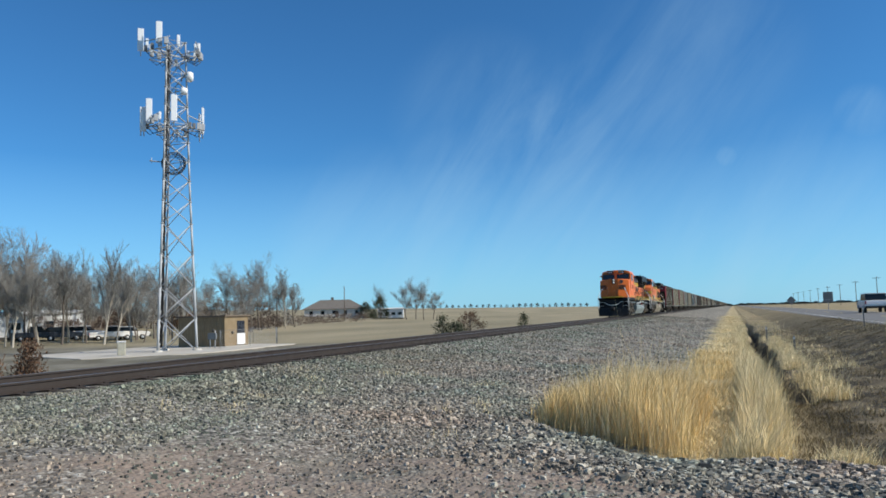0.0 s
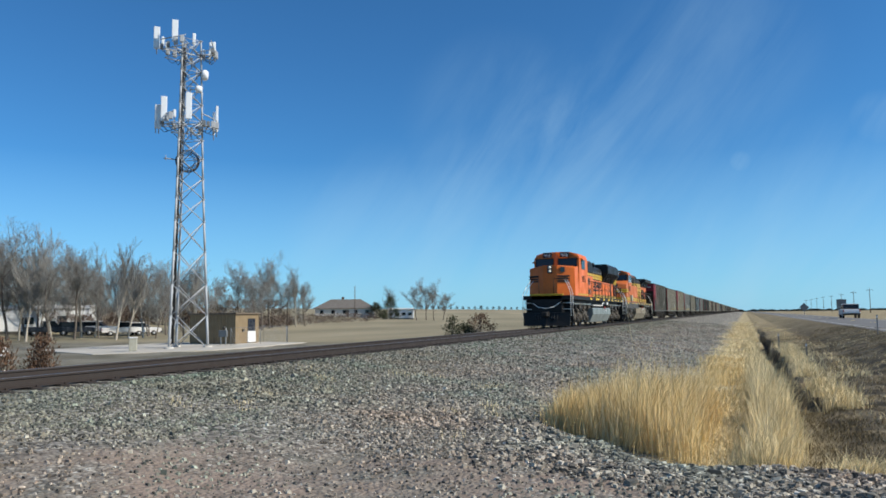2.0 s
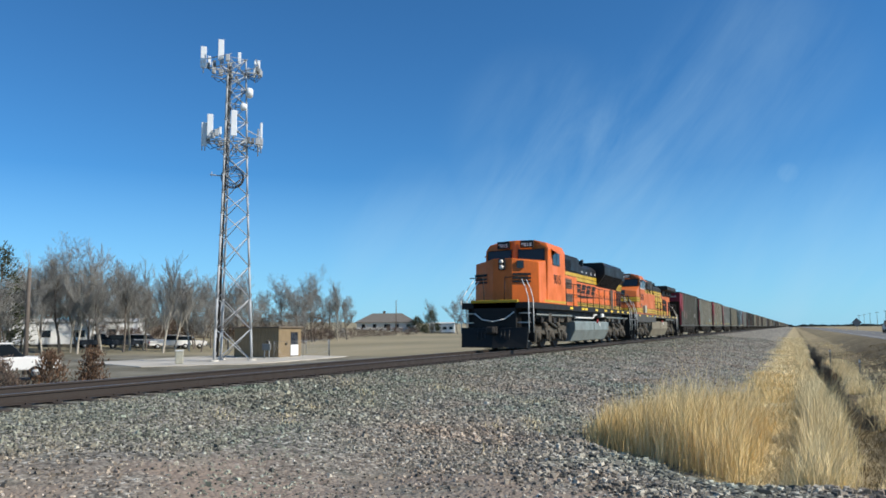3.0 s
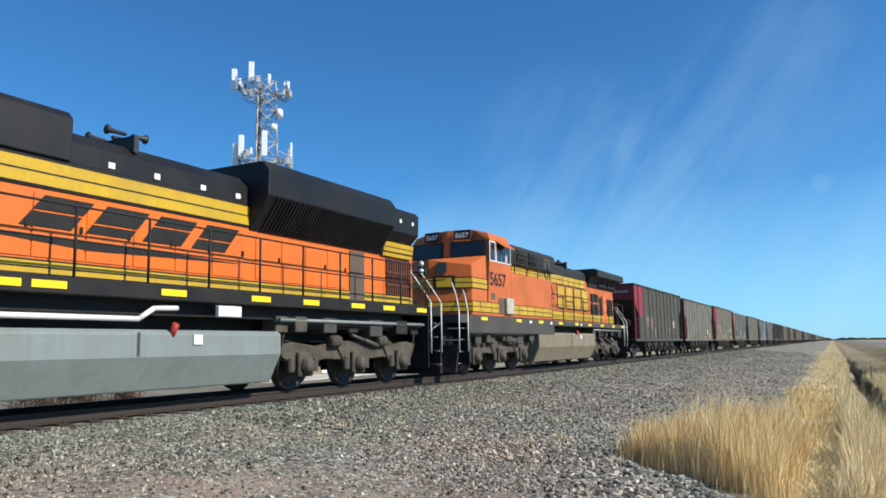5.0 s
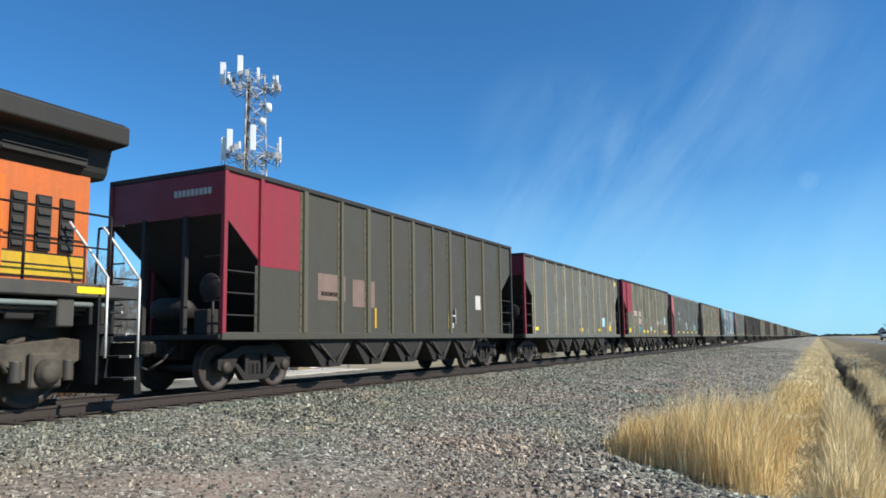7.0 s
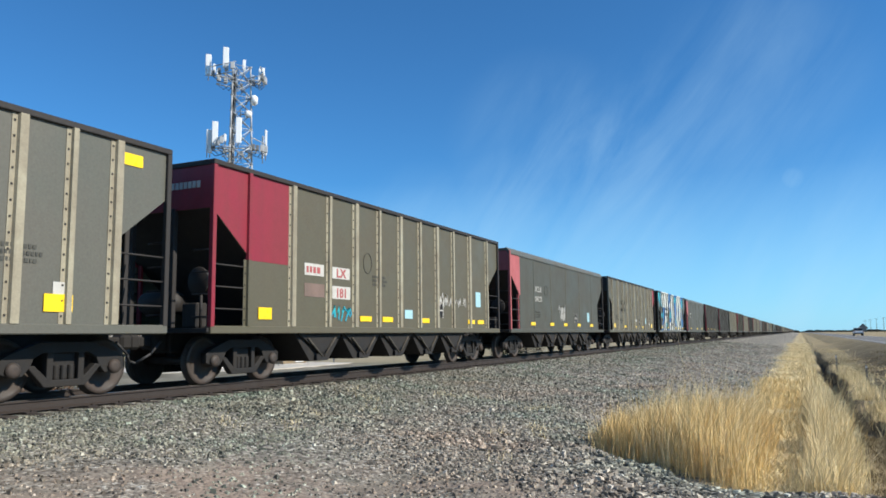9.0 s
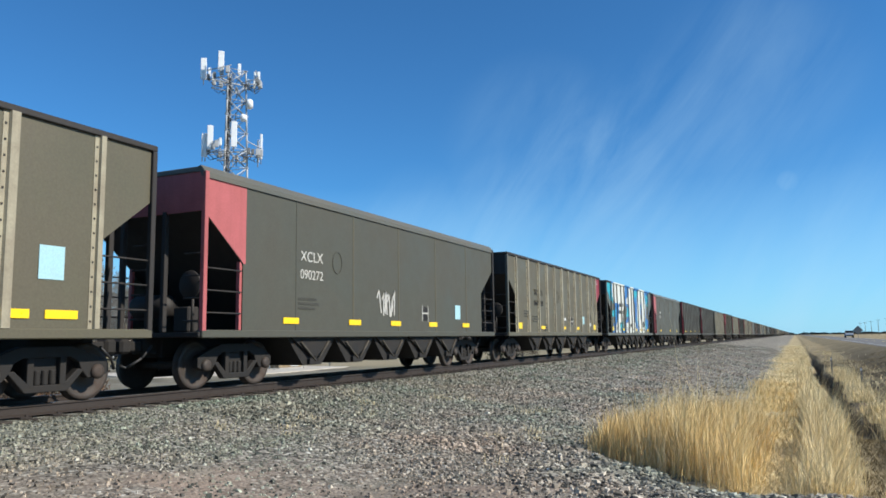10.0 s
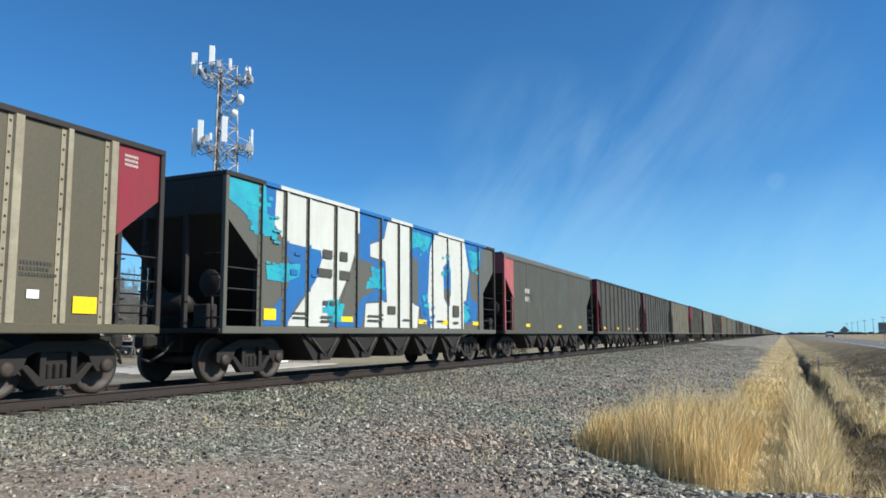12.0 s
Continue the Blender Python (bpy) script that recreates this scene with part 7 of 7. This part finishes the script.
WIDE_BAYS = (1.06, 2.52, 3.91, 5.08, 6.22, 7.38, 8.56, 9.7, 10.87, 12.2, 13.7)      # rib places of the long-bay hoppers
CLOSE_BAYS = (1.06, 2.52, 3.91, 5.1, 6.28, 7.47, 8.62, 9.77, 10.92, 12.35, 13.2, 14.04)
MURAL_BAYS = (1.18, 2.04, 2.9, 4.09, 5.06, 6.34, 7.4, 8.17, 9.64, 10.81, 11.96, 13.5)
STYLES = [
    dict(body="hopper_dark", rib="hopper_tan", corner="maroon", end="maroon", rib_at=WIDE_BAYS, top=4.29, length=14.82, label="weathered dark coal hopper with maroon front corner panels"),
    dict(body="hopper_gray", rib="rib_pale", corner=None, end="maroon", rib_at=CLOSE_BAYS, label="weathered pale gray ribbed coal hopper with maroon end"),
    dict(body="hopper_tan", rib="rib_pale", corner="maroon", end="maroon", rib_at=WIDE_BAYS, top=4.29, length=14.82, label="weathered tan ribbed coal hopper with maroon front corner"),
    dict(body="hopper_green", rib="hopper_tan", corner="pinkred", corner_to=1.22, end="pinkred", rib_at=(2.92, 5.28, 7.64, 10.0, 12.36), length=14.82, smooth=True, label="smooth-sided green-gray coal hopper with faded red end"),
    dict(body="hopper_tan", rib="rib_pale", corner=None, end="end_dark", rib_at=CLOSE_BAYS, rear_corner="maroon", corner_to=0.98, label="weathered tan ribbed coal hopper with maroon rear corner"),
    dict(body="hopper_gray", rib="hopper_gray", corner=None, end="end_dark", rib_at=MURAL_BAYS, rib_w=0.055, label="coal hopper covered in a white and blue spray-painted mural"),
    dict(body="hopper_green", rib="hopper_tan", corner="pinkred", corner_to=1.22, end="pinkred", rib_at=(2.92, 5.28, 7.64, 10.0, 12.36), length=14.82, smooth=True, label="smooth-sided gray-green coal hopper with faded red end"),
    dict(body="hopper_dark", rib="hopper_dark", corner=None, end="maroon", ribs=11, label="weathered dark coal hopper with maroon end"),
]
FRONT = []
ENDS_12 = (-69.9, -53.8, -37.6, -21.6, -5.3, 11.45)      # front ends of the first hoppers at 12 s


def front_12(k):
    return ENDS_12[k] if k < 6 else 11.45 + PITCH * (k - 5)


for k, st in enumerate(STYLES):
    car = hopper(**st)
    FRONT.append(car)
    KEYED.append((car, front_12(k)))


def at_12(y):
    return pose(TRACK_X, y, RAIL_Z)


order = [7, 4, 0, 1, 7, 2, 4, 3]
for k in range(8, 16):
    car = copy_thing(FRONT[order[k - 8]], at_12(0))
    KEYED.append((car, front_12(k)))
plain = [hopper(b, r, None, e, 8, sm, None, False, l) for b, r, e, sm, l in (
    ("hopper_brown", "hopper_brown", "end_dark", False, "weathered brown coal hopper"), ("hopper_dark", "hopper_dark", "end_dark", False, "weathered dark coal hopper"),
    ("hopper_gray", "rib_pale", "maroon", False, "weathered pale gray ribbed coal hopper"), ("hopper_green", "hopper_green", "end_dark", True, "smooth-sided green-gray coal hopper"),
    ("rib_pale", "rib_pale", "end_dark", False, "faded pale coal hopper"))]
rnd = random.Random(8)
for k in range(16, 92):
    car = plain[k - 16] if k < 21 else copy_thing(plain[rnd.choice((0, 0, 1, 1, 2, 3, 3, 4))], at_12(0))
    KEYED.append((car, front_12(k)))
SPIN_COUNT = 44

# ---------- markings on the nearest hoppers ----------
FX = HOP_W - 0.05
dark, pale, tan, green, gray, mural = FRONT[:6]


def painted(car, name, poly, m, lift):
    part(name, Geo().prism(poly, "x", FX + lift, FX + lift + 0.003), m, car, "spray-painted shape")


for y in (1.05, 5.4, 9.6):
    part("paint_strip", Geo().box(FX, FX + 0.006, y, y + 0.09, 1.25, 2.1 if y < 2 else 1.75), "yellow", dark, "yellow paint strip")
for y0, y1, z0, z1, m in ((3.0, 4.1, 1.85, 2.45, "fadedpatch"), (4.4, 5.4, 1.75, 2.4, "fadedpatch"), (11.6, 12.0, 1.9, 2.35, "chalk"), (9.55, 9.95, 1.3, 1.7, "chalk")):
    part("old_patch", Geo().box(FX, FX + 0.004, y0, y1, z0, z1), m, dark, "faded rectangular paint patch")
bars(dark, FX, 3.15, 1.95, 0.8, 0.1, 1, "chalk", 3)
for car, spots in ((gray, (4.45, 7.7, 10.14)), (tan, (5.56, 6.67, 8.87, 12.3, 13.1)), (green, (2.73, 5.34, 7.45, 9.79, 12.27)), (pale, (1.3, 7.6, 10.9)), (mural, (4.6, 8.9, 10.6, 13.2)), (FRONT[6], (3.0, 8.0, 12.0)), (FRONT[7], (2.0, 6.0, 10.0, 13.0))):
    for k, y in enumerate(spots):
        reflect(car, FX + 0.009, y, 1.34, 0.55, 0.13)
for car in (tan, gray, mural):
    reflect(car, FX + 0.01, {tan: 1.6, mural: 1.5}.get(car, 1.45), 1.39, 0.42, 0.24)
reflect(gray, FX + 0.010, 13.62, 1.42, 0.44, 0.26)
reflect(pale, FX + 0.010, 13.05, 1.44, 0.48, 0.26)
reflect(gray, FX + 0.010, 12.72, 1.55, 0.2, 0.13, "white", "label_plate")
bars(gray, FX + 0.004, 12.5, 1.98, 0.6, 0.05, 3, "faintmark", 61)
bars(gray, FX + 0.006, 14.28, 3.93, 0.3, 0.045, 3, "chalk", 62)
for y0, z0 in ((2.95, 2.28), (4.05, 2.27)):
    part("white_patch", Geo().box(FX, FX + 0.004, y0, y0 + 0.75, z0, z0 + 0.27), "chalk", tan, "white-painted stencil patch")
    part("red_patch", Geo().box(FX, FX + 0.004, y0, y0 + 0.78, z0 - 0.48, z0 - 0.18), "fadedpatch" if y0 < 3 else "chalk", tan, "faded patch")
bars(tan, FX + 0.005, 3.02, 2.34, 0.6, 0.14, 1, "pinkred", 4)
words("car_mark", "LX", 0.28, "pinkred", tan, side_m(FX + 0.006, 4.42, 2.31), 0.003, 1.2, 0.01)
words("car_mark", "181", 0.30, "pinkred", tan, side_m(FX + 0.006, 4.44, 1.83), 0.003, 1.1, 0.01)
scrawl(tan, FX + 0.003, 4.45, 1.45, 0.8, 0.45, 6, "spray_cyan", 8, 0.02)
scrawl(tan, FX + 0.003, 10.2, 2.0, 0.7, 0.5, 7, "chalk", 9, 0.018)
scrawl(tan, FX + 0.003, 11.45, 1.95, 0.8, 0.35, 8, "chalk", 8, 0.012)
for car, y, z, w, h, m in ((tan, 12.9, 2.1, 0.42, 0.5, "tag_blue"), (tan, 7.86, 1.5, 0.45, 0.24, "tag_blue"), (green, 11.62, 1.75, 0.4, 0.45, "tag_blue"), (gray, 11.28, 1.75, 0.45, 0.4, "tag_blue"), (pale, 11.7, 1.75, 0.5, 0.45, "tag_blue"), (gray, 2.55, 1.75, 0.22, 0.14, "white"), (gray, 7.9, 1.75, 0.22, 0.14, "white"), (pale, 14.32, 3.86, 0.42, 0.2, "reflector"), (pale, 13.1, 1.6, 0.3, 0.3, "chalk")):
    reflect(car, FX + 0.004, y, z, w, h, m, "label_plate")
for car, y in ((tan, 9.75), (green, 9.1), (gray, 8.9), (dark, 9.75)):
    part("service_stencil", Geo().box(FX, FX + 0.004, y, y + 0.34, 1.45, 1.85).box(FX + 0.004, FX + 0.007, y + 0.05, y + 0.29, 1.5, 1.62), "black", car, "black service panel")
    part("stencil_frame", Geo().box(FX, FX + 0.006, y - 0.03, y, 1.42, 1.88).box(FX, FX + 0.006, y + 0.34, y + 0.37, 1.42, 1.88).box(FX, FX + 0.006, y, y + 0.34, 1.64, 1.68), "chalk", car)
words("car_mark", "XCLX", 0.33, "chalk", green, side_m(FX + 0.002, 3.5, 2.68), 0.003, 1.0)
words("car_mark", "090272", 0.30, "chalk", green, side_m(FX + 0.002, 3.5, 2.28), 0.003, 1.0)
words("car_mark", "XC LX", 0.36, "black", gray, side_m(FX + 0.006, 3.88, 2.70), 0.004, 1.15)
words("car_mark", "060 120", 0.33, "black", gray, side_m(FX + 0.006, 3.88, 2.26), 0.004, 1.15)
scrawl(green, FX + 0.003, 7.0, 1.88, 0.75, 0.75, 9, "chalk", 11, 0.022)
for car, y, z in ((gray, 1.9, 1.95), (gray, 3.0, 1.75), (green, 3.0, 1.8), (gray, 4.6, 1.4), (pale, 12.0, 2.2), (tan, 5.9, 2.4), (FRONT[6], 3.0, 2.6)):
    bars(car, FX + 0.003, y, z, 0.8, 0.06, 3, "faintmark", int(y * 7))
bars(FRONT[6], FX + 0.003, 2.7, 2.7, 0.6, 0.2, 2, "chalk", 12)
for car, yc in ((gray, 6.7), (green, 4.55), (tan, 5.65)):
    ring = Geo()
    for k in range(20):
        a, b = 2 * math.pi * k / 20, 2 * math.pi * (k + 1) / 20
        ring.tube((FX, yc + 0.2 * math.cos(a), 2.75 + 0.26 * math.sin(a)), (FX, yc + 0.2 * math.cos(b), 2.75 + 0.26 * math.sin(b)), 0.012, 4)
    part("round_emblem", ring, "faintmark", car, "worn round stencil")
for car, z in ((dark, 3.85), (tan, 3.85)):
    g = Geo()
    for k in range(9):
        g.box(0.25 + k * 0.11, 0.25 + k * 0.11 + 0.075, 0.012, 0.03, z - 0.08, z + 0.05)
    tagged(part("end_stencil", g, "chalk", car, "unreadable white end stencil"), kind="stuff")
# mural: big white shapes over blue and turquoise
B_, C_, W_, G_ = "spray_blue", "spray_cyan", "spray_white", "hopper_gray"
MURAL = [
    (B_, [(1.28, 4.09), (1.72, 4.1), (1.64, 3.3), (1.35, 3.5)]), (B_, [(1.9, 2.96), (3.75, 2.98), (3.2, 2.2), (2.4, 1.55), (2.1, 1.15), (1.2, 1.15), (1.88, 1.76), (2.2, 2.17)]),
    (C_, [(0.1, 4.09), (1.3, 4.09), (1.35, 3.54), (1.62, 3.4), (1.62, 3.2), (1.75, 3.07), (1.2, 3.02), (0.96, 3.04), (0.8, 3.3), (0.58, 3.46), (0.1, 3.66)]),
    (W_, [(1.66, 4.1), (5.12, 4.1), (5.02, 3.14), (4.7, 2.5), (4.2, 1.79), (3.9, 1.15), (2.06, 1.15), (2.85, 1.87), (3.2, 2.2), (3.47, 2.76), (3.4, 2.94), (2.01, 2.98), (1.62, 3.32)]),
    (B_, [(5.12, 4.1), (6.8, 4.1), (6.68, 3.9), (6.45, 3.54), (5.75, 3.38), (5.76, 2.97), (6.59, 2.93), (6.68, 1.89), (5.53, 1.8), (5.3, 1.15), (3.75, 1.15), (4.2, 1.75), (4.35, 1.57), (5.13, 2.92)]),
    (G_, [(5.05, 2.9), (5.92, 2.85), (5.93, 2.1), (5.3, 1.9), (4.9, 1.36), (4.5, 1.4), (4.28, 1.64), (4.55, 2.18)]),
    (W_, [(6.72, 4.1), (8.08, 4.1), (8.17, 1.86), (8.67, 1.78), (8.56, 1.15), (5.46, 1.15), (5.53, 1.76), (6.68, 1.84), (6.59, 2.97), (5.76, 3.02), (5.75, 3.34), (6.5, 3.55)]),
    (B_, [(8.12, 4.1), (9.77, 4.1), (9.45, 3.5), (9.31, 2.2), (9.52, 1.15), (8.8, 1.5), (8.77, 1.79), (8.1, 1.85)]), (G_, [(8.13, 3.2), (8.62, 3.2), (8.62, 1.84), (8.13, 1.86)]),
    (W_, [(9.75, 4.1), (12.26, 4.1), (12.65, 3.08), (12.34, 2.11), (12.05, 1.15), (9.5, 1.15), (9.3, 2.0), (9.45, 3.5)]),
    (B_, [(10.46, 3.11), (10.82, 3.34), (11.07, 3.06), (11.05, 2.26), (10.8, 1.85), (10.49, 2.14)]), (G_, [(10.5, 2.4), (11.04, 2.4), (10.98, 2.1), (10.8, 1.9), (10.55, 2.1)]),
    (B_, [(12.26, 4.1), (13.85, 4.1), (13.65, 2.93), (13.31, 1.4), (12.05, 1.3), (12.48, 2.22), (12.65, 3.08)]), (G_, [(12.65, 3.2), (13.52, 3.36), (13.47, 2.05), (12.76, 2.2)]),
    (C_, [(8.18, 4.0), (9.6, 3.97), (9.32, 3.59), (9.0, 3.45), (8.7, 3.6), (8.08, 3.46)]), (C_, [(5.84, 2.7), (6.42, 2.72), (6.34, 2.24), (5.52, 2.14), (5.6, 2.35), (5.86, 2.4)]),
    (C_, [(1.34, 2.41), (2.08, 2.53), (2.59, 2.54), (2.54, 2.27), (2.04, 2.1), (1.4, 2.12)]), (C_, [(3.55, 1.75), (4.0, 1.81), (4.42, 1.57), (4.35, 1.27), (3.81, 1.23), (3.67, 1.55)]),
    (C_, [(12.6, 3.9), (13.6, 3.85), (13.4, 3.3), (12.9, 3.2)]), (C_, [(12.1, 1.9), (12.6, 2.1), (12.7, 1.5), (12.2, 1.35)]),
]
rag = random.Random(19)
for m_, cy, cz, sy, sz, n in ((C_, 1.1, 3.45, 0.5, 0.4, 9), (C_, 1.8, 2.35, 0.6, 0.25, 10), (C_, 3.9, 1.55, 0.4, 0.3, 7), (C_, 5.95, 2.4, 0.4, 0.3, 8), (C_, 8.8, 3.6, 0.6, 0.3, 8), (C_, 9.1, 2.0, 0.3, 0.4, 7), (B_, 9.3, 1.5, 0.35, 0.25, 6), (C_, 10.6, 3.1, 0.3, 0.3, 6), (C_, 13.1, 3.4, 0.4, 0.4, 7), (B_, 12.4, 1.7, 0.3, 0.3, 6), (B_, 2.6, 2.5, 0.5, 0.3, 5), (C_, 1.55, 3.2, 0.2, 0.3, 5)):
    for _ in range(n):                      # ragged square-ended brush marks along the edges
        y, z, w, h = cy + rag.uniform(-sy, sy), cz + rag.uniform(-sz, sz), rag.uniform(0.08, 0.3), rag.uniform(0.04, 0.13)
        MURAL.append((m_, [(y, z), (y + w, z), (y + w, z + h), (y, z + h)]))
for y, z, w, h in ((3.47, 2.77, 0.4, 0.21), (4.23, 2.77, 0.34, 0.23), (3.27, 2.32, 0.6, 0.2), (4.19, 2.31, 0.5, 0.22), (3.5, 1.66, 0.2, 0.1), (3.8, 1.66, 0.2, 0.1), (6.7, 1.52, 0.43, 0.22), (11.17, 1.53, 0.5, 0.38), (5.6, 1.42, 0.75, 0.05), (5.6, 1.3, 0.75, 0.05), (2.3, 1.42, 0.6, 0.04), (2.3, 1.32, 0.6, 0.04), (3.4, 1.35, 0.5, 0.05), (3.4, 1.25, 0.5, 0.05), (7.6, 1.35, 0.5, 0.05), (9.9, 1.35, 0.5, 0.05), (11.2, 1.3, 0.4, 0.08)):
    MURAL.append(("faintmark", [(y, z), (y + w, z), (y + w, z + h), (y, z + h)]))
MURAL_NAMES = {B_: "mural_blue", C_: "mural_turquoise", W_: "mural_white", G_: "mural_gap", "faintmark": "mural_dark"}
for k, (m_, poly) in enumerate(MURAL):
    painted(mural, MURAL_NAMES[m_], poly, m_, 0.0003 * k)


def mural_at(y, z):
    """The paint on top at one place of the mural."""
    found = None
    for m_, poly in MURAL:
        inside = False
        for (y0, z0), (y1, z1) in zip(poly, poly[1:] + poly[:1]):
            if (z0 > z) != (z1 > z) and y < (y1 - y0) * (z - z0) / (z1 - z0) + y0:
                inside = not inside
        found = m_ if inside else found
    return found


for y in MURAL_BAYS:                        # the paint runs on over the ribs
    z, rise, run = 1.15, 0.06, None
    while z < 4.12:
        m_ = mural_at(y, z) if z < 4.08 else None
        if run and run[0] != m_:
            part("painted_rib", Geo().box(FX + 0.056, FX + 0.060, y - 0.04, y + 0.04, run[1], z), run[0], mural, "rib painted over by the mural")
            run = None
        if m_ and not run:
            run = (m_, z)
        z += rise
for y0, y1, m in ((0.1, 1.25, "end_dark"), (1.25, 1.76, B_), (1.76, 5.11, W_), (5.11, 6.85, B_), (6.85, 8.18, W_), (8.18, 10.0, B_), (10.0, 12.13, W_), (12.13, 14.2, B_)):
    part("mural_rim", Geo().box(HOP_W, HOP_W + 0.004, y0, y1, HOP_TOP - 0.09, HOP_TOP - 0.005), m, mural, "painted rim")
SUV = build_place()

def motions():
    frames = 360
    for car, y12 in KEYED:
        walk(car, [(t, pose(TRACK_X, y12 + SPEED * (12.0 - t), RAIL_Z)) for t in (0.0, 4.0, 8.0, 12.0)])
    for ob, y, r in SPUN[:SPIN_COUNT]:
        turn = math.degrees(SPEED / FPS / r)
        walk(ob, [(k / FPS, pose(0, y, r, k * turn)) for k in range(frames + 1)])

    walk(SUV, [(t, pose(12.2, 80 + 13.4 * t, 0.53)) for t in (0.0, 4.0, 8.0, 12.0)])


motions()
